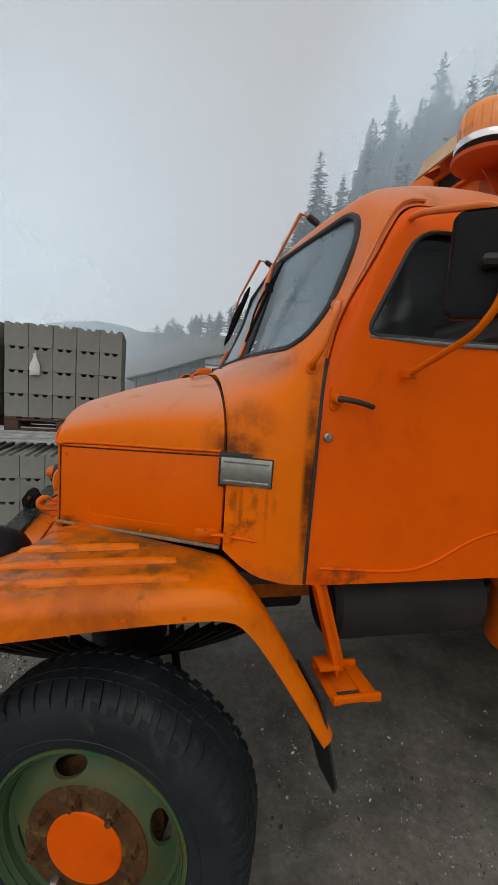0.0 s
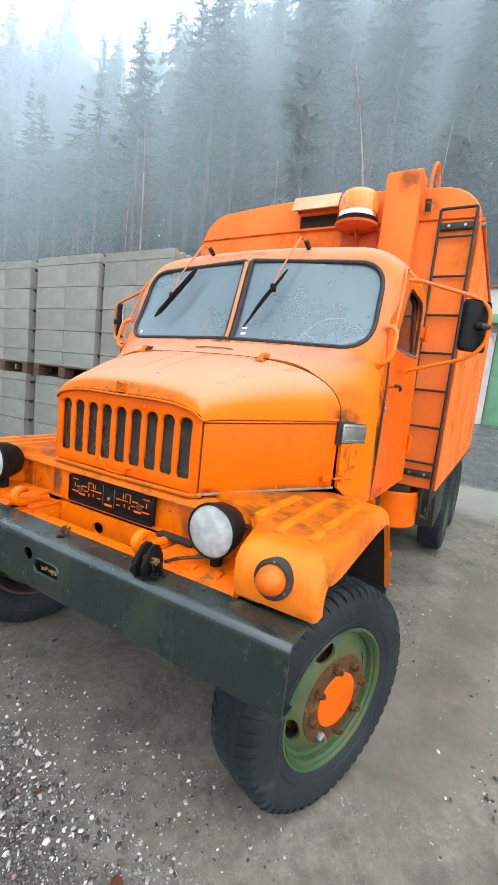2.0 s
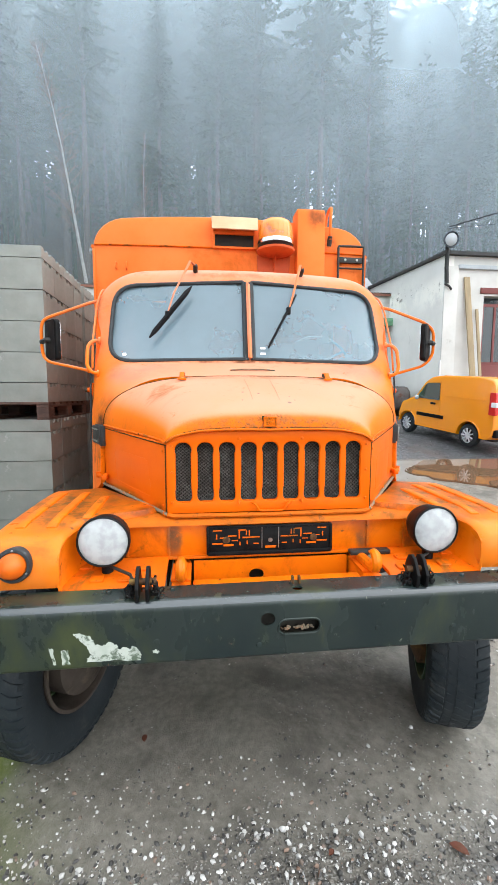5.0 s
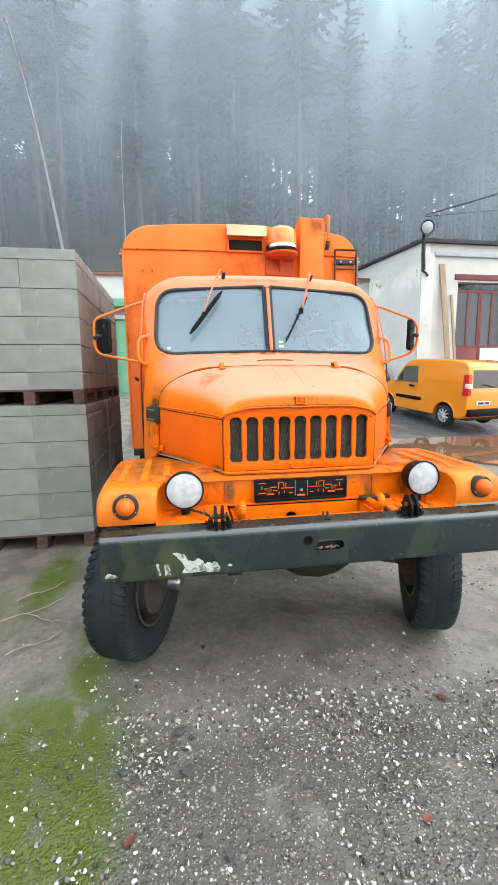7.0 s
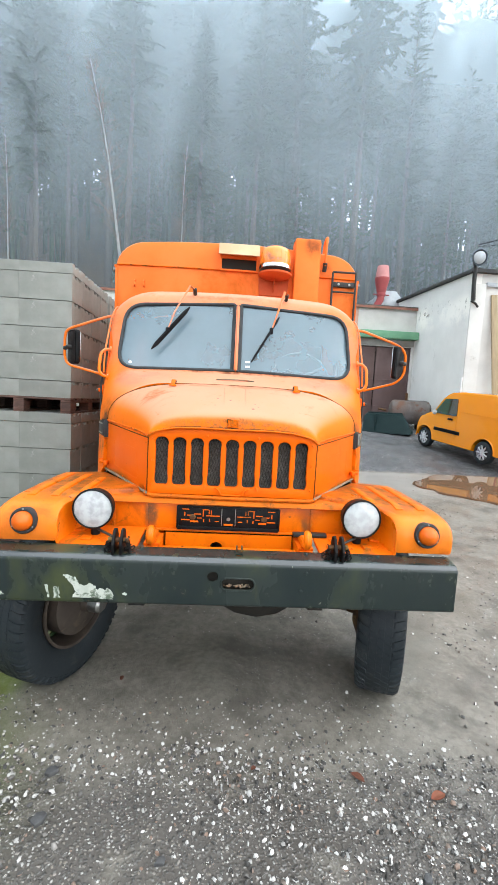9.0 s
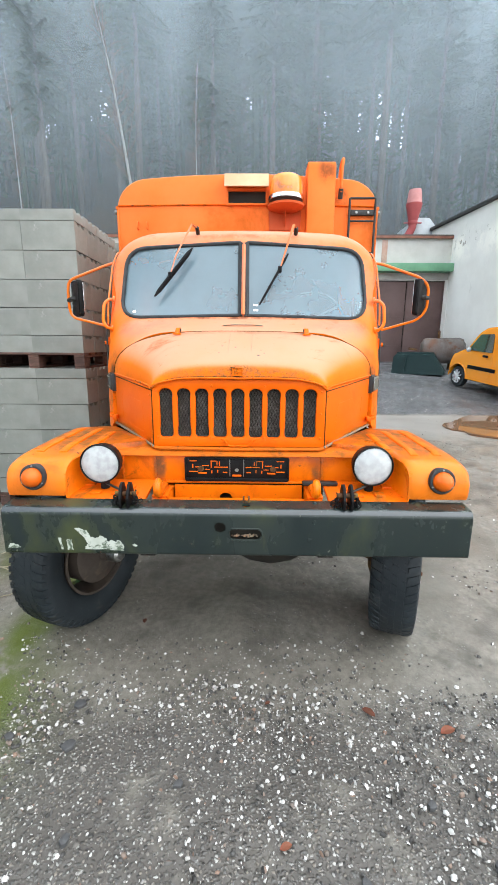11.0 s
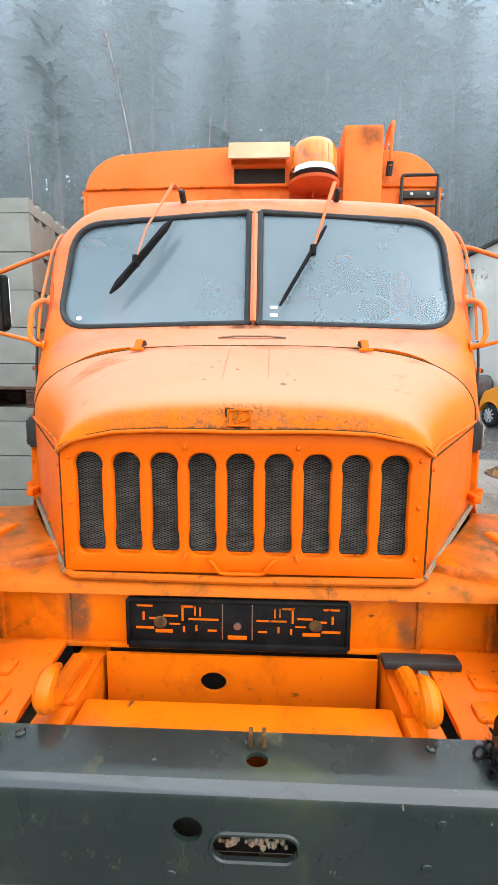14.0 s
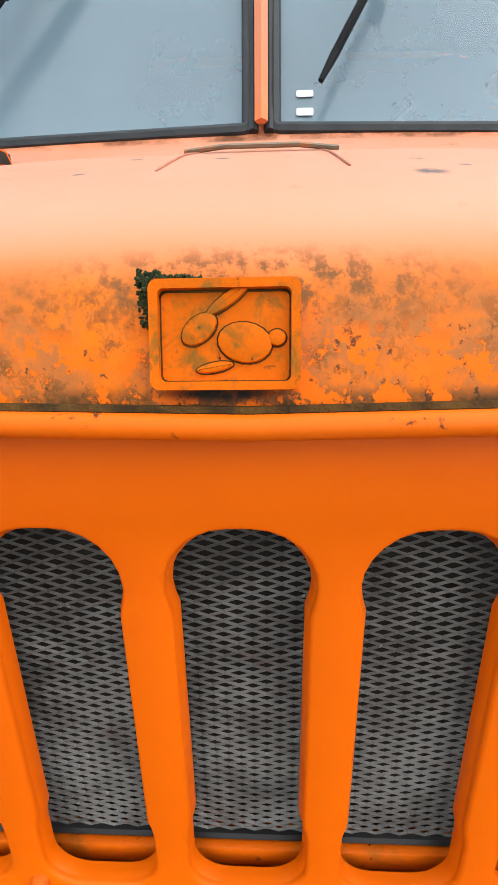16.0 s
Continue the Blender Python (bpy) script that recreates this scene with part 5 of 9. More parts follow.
for s in (-1, 1):
    for a, b, wide, high in CUTS:
        y, z = s * a * 0.001, 1.084 - b * 0.001
        part("carrier_cutout", boxes(((0.0108, y - wide * 0.0005, z - high * 0.0005), (0.0122, y + wide * 0.0005, z + high * 0.0005))), GRUBBY, plate)
    bm = bmesh.new()
    lathe(bm, [(0, -0.002), (0.017, -0.002), (0.015, 0.004), (0, 0.005)], (0.012, s * 0.185, 1.028), (-1, 0, 0), 16)
    part("carrier_washer", bm, RUSTY, plate)
bm = bmesh.new()
lathe(bm, [(0, -0.002), (0.011, -0.002), (0.009, 0.004), (0, 0.004)], (0.012, 0, 1.022), (-1, 0, 0), 12)
box(bm, (0.0105, -0.037, 0.985), (0.012, -0.034, 1.085))
box(bm, (0.0105, 0.034, 0.985), (0.012, 0.037, 1.085))
part("carrier_clip", bm, STEEL, plate)

# ---- frame ends, cross beam, tow hooks ----
part("front_crossbeam", boxes(((-0.225, -0.33, 0.80), (-0.125, 0.33, 0.922)), bevel=0.008), GRIMED, truck)
bm = bmesh.new()
holed(bm, [(-0.328, 0.70), (0.328, 0.70), (0.328, 0.946), (-0.328, 0.946)], [oval(0.066, 0.877, 0.032, 0.026, 0)], lambda a, b, t: (-0.006 + t, a, b), 0, 0.008)
part("well_back", bm, GRIMED, truck)
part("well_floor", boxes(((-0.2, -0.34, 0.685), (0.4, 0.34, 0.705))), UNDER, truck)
# added black sheet standing for the shade behind the well's hole
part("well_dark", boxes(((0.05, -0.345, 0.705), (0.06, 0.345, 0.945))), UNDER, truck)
for s in (-1, 1):
    part("frame_rail", boxes(((-0.215, s * 0.375 - 0.035, 0.78), (1.2, s * 0.375 + 0.035, 0.928)), bevel=0.006), GRIMED, truck)
    part("frame_rail_rear", boxes(((1.2, s * 0.375 - 0.035, 0.78), (6.2, s * 0.375 + 0.035, 0.93)), bevel=0.006), UNDER, truck)
    bm = bmesh.new()
    box(bm, (-0.16, s * 0.375 - 0.038, 0.928), (0.0, s * 0.375 + 0.038, 0.940), 0.003)
    box(bm, (-0.155, s * 0.375 - 0.022, 0.938), (-0.03, s * 0.375 + 0.022, 0.952), 0.004)
    part("rail_cap", bm, GRUBBY, truck)
    bm = bmesh.new()
    hook = rounded([(-0.05, s * 0.372, 0.955), (-0.13, s * 0.372, 0.96), (-0.205, s * 0.372, 0.962), (-0.222, s * 0.372, 1.0), (-0.19, s * 0.372, 1.025), (-0.15, s * 0.372, 1.012)], 0.03, 5)
    tube(bm, hook, [0.020] * (len(hook) - 5) + [0.018, 0.017, 0.015, 0.012, 0.008], 10)
    part("tow_hook", bm, GRIMED, truck)
    # tray under the lamp, with pressed pads
    bm = bmesh.new()
    prism(bm, [(-0.222, 0.935), (-0.20, 0.948), (0.004, 0.968), (0.004, 0.955), (-0.20, 0.930)], lambda a, b, t: (a, s * t, b), 0.43, 0.80, 0.002)
    tray = part("lamp_tray", bm, GRUBBY, truck)
    for x, y in ((-0.17, 0.50), (-0.165, 0.58), (-0.16, 0.68), (-0.09, 0.53), (-0.06, 0.74)):
        bm = bmesh.new()
        prism(bm, rrect(x - 0.022, y - 0.025, x + 0.022, y + 0.025, 0.008), lambda a, b, t: (a, s * b, 0.950 + (a + 0.2) * 0.098 + t), -0.004, 0.007, 0.003)
        part("tray_pad", bm, GRUBBY, tray)
part("tow_pin", boxes(((-0.062, -0.50, 0.962), (-0.022, -0.325, 0.982)), bevel=0.006), DARK, truck, "dark loose bar across the rail")

# ---- bumper ----
bm = bmesh.new()
prof = rounded([(-0.228, 0, 0.946), (-0.318, 0, 0.938), (-0.337, 0, 0.920), (-0.336, 0, 0.719), (-0.26, 0, 0.712)], [0, 0.018, 0.018, 0.016, 0], 5)
inner = rounded([(-0.26, 0, 0.720), (-0.328, 0, 0.727), (-0.329, 0, 0.918), (-0.316, 0, 0.930), (-0.228, 0, 0.938)], [0, 0.014, 0.014, 0.014, 0], 5)
section = [(p.x, p.z) for p in prof] + [(p.x, p.z) for p in inner]
loops = [[Vector((x, y, z)) for x, z in section] for y in (-1.045, -0.7, -0.3, 0, 0.3, 0.7, 1.045)]
rings(bm, loops)
bumper_me = bpy.data.meshes.new("bumper")
bmesh.ops.recalc_face_normals(bm, faces=bm.faces)
bm.to_mesh(bm and bumper_me)
bm.free()
for loop, x0, x1 in ((oval(0.070, 0.857, 0.026, 0.024, 0), -0.4, -0.30), (rrect(-0.115, 0.800, 0.028, 0.850, 0.024), -0.4, -0.30)):
    bm = bmesh.new()
    prism(bm, loop, lambda a, b, t: (t, a, b), x0, x1)
    bumper_me = boolean(bumper_me, bm, "DIFFERENCE")
bm = bmesh.new()
prism(bm, oval(-0.283, -0.045, 0.014, 0.020, 0), lambda a, b, t: (a, b, t), 0.90, 1.0)
bumper_me = boolean(bumper_me, bm, "DIFFERENCE")
bumper = from_mesh("bumper", bumper_me, BLACKISH, truck, "straight green-black steel bumper, scratched and dirty", 35)
# strip over the top front edge, a highlight painted in as lighter gloss
bm = bmesh.new()
arc = [Vector((-0.319, 0, 0.919)) + (p - Vector((-0.319, 0, 0.919))) * 1.03 for p in prof if p.x < -0.318 and p.z > 0.918]
sheet(bm, [[p + Vector((0, y, 0)) for p in arc] for y in (-1.044, -0.7, -0.3, 0, 0.3, 0.7, 1.044)], 0.0005)
part("bumper_edge", bm, EDGE_SHEEN, bumper, "front edge strip, blue-grey sky highlight put into its colour")
bm = bmesh.new()
tube(bm, [Vector((-0.337, a, b)) for a, b in rrect(-0.118, 0.797, 0.031, 0.853, 0.026)], 0.004, 6, closed=True)
part("slot_rim", bm, BLACKISH, bumper)
bm = bmesh.new()
rng = random.Random(2)
for k in range(26):
    ball(bm, (-0.318 + rng.uniform(0, 0.01), rng.uniform(-0.10, 0.018), 0.803 + rng.uniform(0, 0.010)), [rng.uniform(0.003, 0.007)] * 3, 1)
tagged(part("slot_debris", bm, GREYTRIM, bumper), kind="stuff")
# added black sheet, so that the bumper's holes look shaded
part("bumper_hole_shade", boxes(((-0.29, -0.25, 0.76), (-0.28, 0.25, 0.90))), UNDER, bumper)
for y, z in ((0.86, 0.90), (0.47, 0.875), (0.45, 0.80), (-0.35, 0.885), (-0.33, 0.80), (-0.80, 0.88), (0.10, 0.765), (-0.62, 0.79)):
    bm = bmesh.new()
    lathe(bm, [(0, -0.003), (0.012, -0.003), (0.010, 0.002), (0.005, 0.003), (0, 0.003)], (-0.3365, y, z), (-1, 0, 0), 10)
    part("bumper_bolt", bm, BLACKISH, bumper)
for y in (0.62, 0.4, -0.03, -0.36, -0.7):
    bm = bmesh.new()
    lathe(bm, [(0, 0), (0.010, 0), (0.010, 0.006), (0.006, 0.009), (0, 0.009)], (-0.25, y, 0.942), (0, 0, 1), 6)
    part("bumper_nut", bm, BLACKISH, bumper)
bm = bmesh.new()
for y in (-0.012, 0.012):
    box(bm, (-0.268, -0.045 + y - 0.004, 0.948), (-0.248, -0.045 + y + 0.004, 0.975), 0.002)
part("bumper_lug", bm, RUSTY, bumper)
# chipped patches
rng = random.Random(4)
PATCH = [(0.722, 0.850), (0.692, 0.846), (0.664, 0.832), (0.650, 0.806), (0.622, 0.800), (0.602, 0.812), (0.584, 0.800), (0.572, 0.784), (0.556, 0.792), (0.540, 0.782), (0.526, 0.790),
         (0.512, 0.778), (0.503, 0.760), (0.506, 0.742), (0.59, 0.744), (0.682, 0.746), (0.676, 0.762), (0.664, 0.772), (0.676, 0.794), (0.694, 0.816), (0.708, 0.834)]
CHIPS = [PATCH, [(0.797, 0.800), (0.786, 0.798), (0.776, 0.744), (0.788, 0.742)], [(0.764, 0.790), (0.738, 0.792), (0.734, 0.741), (0.758, 0.743)], [(1.02, 0.772), (0.985, 0.764), (0.972, 0.748), (1.03, 0.744)],
         [(0.466, 0.772), (0.452, 0.776), (0.444, 0.764), (0.460, 0.760)]]
for outline in CHIPS:
    bm = bmesh.new()
    pts = []
    for k, (ya, za) in enumerate(outline):
        yb, zb = outline[(k + 1) % len(outline)]
        for i in range(4):
            pts.append((ya + (yb - ya) * i / 4 + rng.uniform(-0.0028, 0.0028), za + (zb - za) * i / 4 + rng.uniform(-0.0035, 0.0035)))
    prism(bm, pts, lambda a, b, t: (-0.3362 - t, a, max(b, 0.740)), 0.0, 0.0014)
    part("paint_patch", bm, CHIPPED, bumper, "flaking white paint patch")
# lamp-guard lugs with chain
for s in (-1, 1):
    for dy in (-0.017, 0.017):
        bm = bmesh.new()
        prism(bm, [(-0.326, 0.938), (-0.235, 0.950), (-0.238, 1.0), (-0.258, 1.038), (-0.280, 1.046), (-0.302, 1.036), (-0.334, 0.985)], lambda a, b, t: (a, s * 0.497 + dy + t, b), -0.006, 0.006, 0.002)
        part("bumper_lug_plate", bm, PLASTIC, truck, "black steel towing lug")
    bm = bmesh.new()
    lathe(bm, [(0, -0.045), (0.012, -0.045), (0.012, 0.045), (0, 0.045)], (-0.29, s * 0.497, 0.995), (0, 1, 0), 12)
    part("lug_pin", bm, RUSTY, truck)
    rng = random.Random(11 + s)
    bm = bmesh.new()
    for k in range(24):
        t = (k % 12) / 11
        c = Vector((-0.285 + 0.022 * math.sin(9 * t + k), s * 0.497 + (0.030 + 0.024 * t + 0.008 * math.sin(7 * t)) * (1 if k < 12 else -1), 0.995 - 0.045 * min(1, 1.6 * t) + 0.005 * (k % 2)))
        turn = Euler((rng.uniform(0, 3), rng.uniform(0, 3), rng.uniform(0, 3))).to_matrix()
        tube(bm, [c + turn @ Vector((0.011 * math.cos(a), 0.007 * math.sin(a), 0)) for a in (2 * math.pi * i / 10 for i in range(10))], 0.0030, 5, closed=True)
    tagged(part("lug_chain", bm, PLASTIC, truck), kind="stuff")

# ---- headlamps and indicators ----
for s in (-1, 1):
    c = Vector((-0.128, s * 0.655 + (0.012 if s < 0 else 0.0), 1.093))
    bm = bmesh.new()
    lathe(bm, [(0.0, 0.115), (0.042, 0.108), (0.070, 0.085), (0.087, 0.045), (0.092, 0.0), (0.0965, -0.012), (0.0965, -0.026), (0.0925, -0.031), (0.0895, -0.028), (0.085, 0.0), (0, 0.02)], c, (1, 0, 0), 48)
    lamp = part("headlamp", bm, PLASTIC, truck, "round headlamp in a black bowl")
    bm = bmesh.new()
    lathe(bm, [(0.086, -0.018), (0.080, -0.004), (0.066, 0.018), (0.045, 0.036), (0.020, 0.046), (0.0, 0.048)], c, (1, 0, 0), 40)
    part("reflector", bm, LAMPBOWL, lamp)
    bm = bmesh.new()
    lathe(bm, [(0, 0.046), (0.012, 0.046), (0.011, 0.016), (0.006, 0.008), (0, 0.006)], c, (1, 0, 0), 16)
    part("bulb", bm, IVORY, lamp)
    bm = bmesh.new()
    rows = []
    for i in range(13):
        r = 0.0895 * i / 12
        rows.append([c + Vector((-0.040 + 0.016 * (i / 12) ** 2.5, r * math.cos(t), r * math.sin(t))) for t in (2 * math.pi * k / 48 for k in range(49))])
    sheet(bm, rows[1:])
    bmesh.ops.remove_doubles(bm, verts=bm.verts, dist=1e-5)
    bmesh.ops.contextual_create(bm, geom=[e for e in bm.edges if e.is_boundary and (e.verts[0].co - c).length < 0.05])
    part("lamp_lens", bm, LENS, lamp, "pale lens, cloudy white reflections put into a patchy film")
    bm = bmesh.new()
    tube(bm, [c + Vector((0.03, 0, -0.08)), c + Vector((0.03, 0, -0.137))], 0.022, 12)
    part("lamp_foot", bm, PLASTIC, lamp)
    bm = bmesh.new()
    tube(bm, [c + Vector((-0.01, -s * 0.02, -0.100)), c + Vector((-0.06, -s * 0.10, -0.115)), (-0.25, s * 0.54, 0.985)], 0.006, 6)
    part("lamp_stay", bm, DARK, lamp)
    c = Vector((-0.236, s * 0.932, 1.052))
    ax = Vector((-1, 0, 0.12))
    bm = bmesh.new()
    lathe(bm, [(0, -0.03), (0.058, -0.03), (0.060, 0.012), (0.056, 0.019), (0.047, 0.02), (0.045, 0.012), (0, 0.012)], c, ax, 32)
    blinker = part("indicator", bm, SEAL, truck, "orange indicator dome in a grey rubber ring")
    bm = bmesh.new()
    lathe(bm, [(0.045, 0.010), (0.044, 0.028), (0.038, 0.046), (0.025, 0.060), (0.010, 0.066), (0, 0.067)], c, ax, 28)
    part("indicator_dome", bm, AMBER, blinker)
    for k in range(3):
        u, v, w = axes_for(ax)
        t = radians(90 + 120 * k)
        bm = bmesh.new()
        lathe(bm, [(0, 0), (0.004, 0), (0.004, 0.002), (0, 0.0025)], c + w * 0.019 + 0.052 * (math.cos(t) * u + math.sin(t) * v), ax, 8)
        part("ring_screw", bm, STEEL, blinker)

# ---- fenders ----
TOPLINE = [(-0.226, 0.958), (-0.236, 0.985), (-0.239, 1.03), (-0.228, 1.075), (-0.20, 1.107), (-0.15, 1.125), (-0.08, 1.132), (0.0, 1.136), (0.10, 1.138), (0.25, 1.140), (0.40, 1.140),
           (0.53, 1.136), (0.595, 1.122), (0.638, 1.098), (0.680, 1.055), (0.722, 0.995), (0.785, 0.895), (0.848, 0.79), (0.915, 0.672)]
INNER = [0.790, 0.790, 0.790, 0.789, 0.787, 0.780, 0.762, 0.70, 0.48, 0.585, 0.69, 0.775, 0.80, 0.81, 0.815, 0.82, 0.83, 0.84, 0.85]
for s in (-1, 1):
    rows = []
    n = len(TOPLINE)
    for i, ((x, z), yi) in enumerate(zip(TOPLINE, INNER)):
        a, b = TOPLINE[max(i - 1, 0)], TOPLINE[min(i + 1, n - 1)]
        d = Vector((b[0] - a[0], 0, b[1] - a[1])).normalized()
        into = Vector((d.z, 0, -d.x))
        deep = (0.035, 0.04, 0.045, 0.055, 0.068, 0.085, 0.095, 0.095, 0.09, 0.082, 0.075, 0.07, 0.068, 0.066, 0.064, 0.06, 0.056, 0.052, 0.045)[i]
        r = min((0.016, 0.018, 0.022, 0.03, 0.04, 0.05)[i] if i < 6 else 0.05, max(deep - 0.004, 0.004))
        p = Vector((x, 0, z))
        yo = 1.070
        lift = 0.012 if 6 < i < 13 else 0.0
        row = [p + into * (0.12 if 0 < i < 8 else 0.02) + Vector((0, s * (yi + 0.01), 0))]
        row += [p + into * 0.012 + Vector((0, s * (yi + 0.002), lift)), p + Vector((0, s * (yi + 0.016), lift))]
        row += [p + Vector((0, s * (yi + 0.016 + (yo - r - yi - 0.016) * k / 7), lift * (1 - k / 7))) for k in range(1, 8)]
        row += [p + into * (r * (1 - math.cos(t))) + Vector((0, s * (yo - r + r * math.sin(t)), 0)) for t in (math.pi / 2 * k / 6 for k in range(1, 7))]
        row += [p + into * deep + Vector((0, s * (yo + 0.004), 0)), p + into * (deep + 0.004) + Vector((0, s * (yo - 0.02), 0))]
        rows.append(row)
    # a finer run of the same surface
    fine = []
    for i in range(n - 1):
        p0, p1, p2, p3 = rows[max(i - 1, 0)], rows[i], rows[i + 1], rows[min(i + 2, n - 1)]
        for k in range(3):
            t = k / 3
            fine.append([0.5 * (2 * b + (c - a) * t + (2 * a - 5 * b + 4 * c - e) * t * t + (3 * b - a - 3 * c + e) * t ** 3) for a, b, c, e in zip(p0, p1, p2, p3)])
    fine.append(rows[-1])
    bm = bmesh.new()
    sheet(bm, fine, 0.006)
    fender = part("fender", bm, GRIMED, truck, "broad orange front fender, rust-brown between its tread strips", 50)
    # raised tread strips, flat and broad, along the top
    for y0, x0, x1 in ((0.745, -0.02, 0.33), (0.858, -0.085, 0.44), (0.972, -0.08, 0.47)):
        bm = bmesh.new()
        run = []
        for k in range(13):
            x = x0 + (x1 - x0) * k / 12
            i = max(q for q in range(n - 1) if TOPLINE[q][0] <= max(x, -0.19) or q < 4)
            (xa, za), (xb, zb) = TOPLINE[i], TOPLINE[i + 1]
            z = za + (zb - za) * min(1.0, max(0.0, (x - xa) / (xb - xa)))
            z += 0.012 * min(1.0, max(0.0, (1.03 - y0) / 0.33)) * min(1.0, max(0.0, (x + 0.1) / 0.1))
            e = 0.5 if k in (0, 12) else 1.0
            run.append([(x, s * (y0 + dy), z + dz * e) for dy, dz in ((-0.021, -0.004), (-0.017, 0.006), (-0.012, 0.0085), (0.012, 0.0085), (0.017, 0.006), (0.021, -0.004))])
        rings(bm, [[Vector(p) for p in loop] for loop in run])
        part("tread_strip", bm, TREADPAINT, fender, "raised strip, worn to yellow-orange")
    # cheek that closes the fender towards the lamp
    bm = bmesh.new()
    cheek = [(-0.226, 0.789, 1.072), (-0.200, 0.787, 1.100), (-0.150, 0.780, 1.118), (-0.080, 0.762, 1.126), (-0.020, 0.720, 1.130), (0.026, 0.670, 1.130)]
    rows = []
    for x, y, z in cheek:
        low = 0.948 + max(0.0, x + 0.2) * 0.098 - 0.006
        rows.append([(x, s * (y + 0.006 + 0.010 * math.sin(math.pi * k / 5)), low + (z - 0.006 - low) * k / 5) for k in range(6)])
    sheet(bm, rows, 0.004)
    part("fender_cheek", bm, GRIMED, fender, "inner cheek of the fender beside the lamp")
    for x, z in ((0.22, 1.075), (0.30, 1.077), (0.45, 1.078)):
        bm = bmesh.new()
        lathe(bm, [(0, -0.003), (0.007, -0.003), (0.006, 0.003), (0, 0.004)], (x, s * 1.071, z), (0, s, 0), 8)
        part("fender_bolt", bm, GRUBBY, fender)
    # mud flap and inner arch
    bm = bmesh.new()
    prism(bm, [(0.845, 0.78), (1.055, 0.78), (1.055, 0.50), (1.02, 0.44), (0.90, 0.42), (0.845, 0.52)], lambda a, b, t: (0.862 + t + 0.25 * (0.78 - b), s * a, b), 0, 0.008)
    part("mud_flap", bm, SEAL, truck)
    bm = bmesh.new()
    arch = [(-0.21, 0.96), (-0.2, 1.03), (-0.1, 1.09), (0.1, 1.105), (0.5, 1.10), (0.635, 1.03), (0.86, 0.68)]
    sheet(bm, [[(x, s * y, z) for y in ((0.44 if x > 0.05 else 0.84), 0.9, 1.05)] for x, z in arch], 0.004)
    part("wheel_arch", bm, UNDER, truck)
    part("arch_wall", boxes(((0.045, s * 0.44 - 0.004, 0.82), (0.80, s * 0.44 + 0.004, 1.14))), UNDER, truck)

# ---- wheels ----


def wheel(parent, centre, steer, s, front=True):
    """A wheel under the truck; s: the side its face looks to."""
    n = Vector((-math.sin(steer), s * math.cos(steer), 0)) if s < 0 else Vector((math.sin(steer) * 1.0, math.cos(steer), 0))
    R, W = 0.446 if front else 0.458, 0.124
    prof = [(0.255, 0.080), (0.268, 0.097), (0.30, 0.117), (0.345, W), (0.380, W - 0.001), (0.405, W - 0.006), (0.420, W - 0.016), (R - 0.012, W - 0.034), (R - 0.005, 0.060), (R - 0.002, 0.03), (R - 0.002, -0.03), (R - 0.005, -0.060),
            (R - 0.012, -W + 0.034), (0.420, -W + 0.016), (0.405, -W + 0.006), (0.380, -W + 0.001), (0.345, -W), (0.30, -0.113), (0.268, -0.100), (0.255, -0.085)]
    bm = bmesh.new()
    lathe(bm, prof, centre, n, 72, close=True)
    u, v, w = axes_for(n)
    # worn shoulder blocks, and what is left of the crown's pattern
    for k in range(58):
        t0 = 2 * math.pi * k / 58
        for side in (-1, 1):
            def at(t, r, h):
                return centre + w * h * side + r * (math.cos(t) * u + math.sin(t) * v)
            da = 0.034
            lo, hi = [], []
            for r, h, lean, rise in ((0.398, W - 0.006, 0.0, 0.003), (0.421, W - 0.014, 0.006, 0.006), (R - 0.010, W - 0.034, 0.018, 0.006), (R - 0.004, 0.060, 0.045, 0.003)):
                q = Vector((r, h)).normalized()
                lo.append((at(t0 - da + lean, r - 0.006, h - 0.003), at(t0 + da + lean, r - 0.006, h - 0.003)))
                hi.append((at(t0 - da * 0.86 + lean, r + rise * q.x, h + rise * 0.7), at(t0 + da * 0.86 + lean, r + rise * q.x, h + rise * 0.7)))
            vl = [[bm.verts.new(p) for p in pair] for pair in lo]
            vh = [[bm.verts.new(p) for p in pair] for pair in hi]
            for a, b, c, d in zip(vl, vl[1:], vh, vh[1:]):
                bm.faces.new((c[0], c[1], d[1], d[0]))
                bm.faces.new((a[0], c[0], d[0], b[0]))
                bm.faces.new((a[1], b[1], d[1], c[1]))
            bm.faces.new((vl[0][0], vl[0][1], vh[0][1], vh[0][0]))
            bm.faces.new((vl[-1][1], vl[-1][0], vh[-1][0], vh[-1][1]))
        for row, h in enumerate((-0.038, 0.0, 0.038)):
            a0 = t0 + 0.05 * (row % 2)
            pad = [centre + w * (h + dh) + r * (math.cos(a0 + dt + dh * 0.9) * u + math.sin(a0 + dt + dh * 0.9) * v) for r, g in ((R - 0.006, 1.0), (R + 0.0004 - 0.0022 * abs(h) / 0.038, 0.9)) for dh, dt in ((-0.0165 * g, -0.046 * g), (0.0165 * g, -0.046 * g), (0.0165 * g, 0.046 * g), (-0.0165 * g, 0.046 * g))]
            q = [bm.verts.new(p) for p in pad]
            bm.faces.new(q[4:])
            for i in range(4):
                bm.faces.new((q[i], q[(i + 1) % 4], q[4 + (i + 1) % 4], q[4 + i]))
    for h in (0.123, 0.1225):
        lathe(bm, [(0.36 if h > 0.1227 else 0.315, h - 0.004), (0.363 if h > 0.1227 else 0.319, h), (0.366 if h > 0.1227 else 0.323, h - 0.004)], centre, n, 60, close=True)
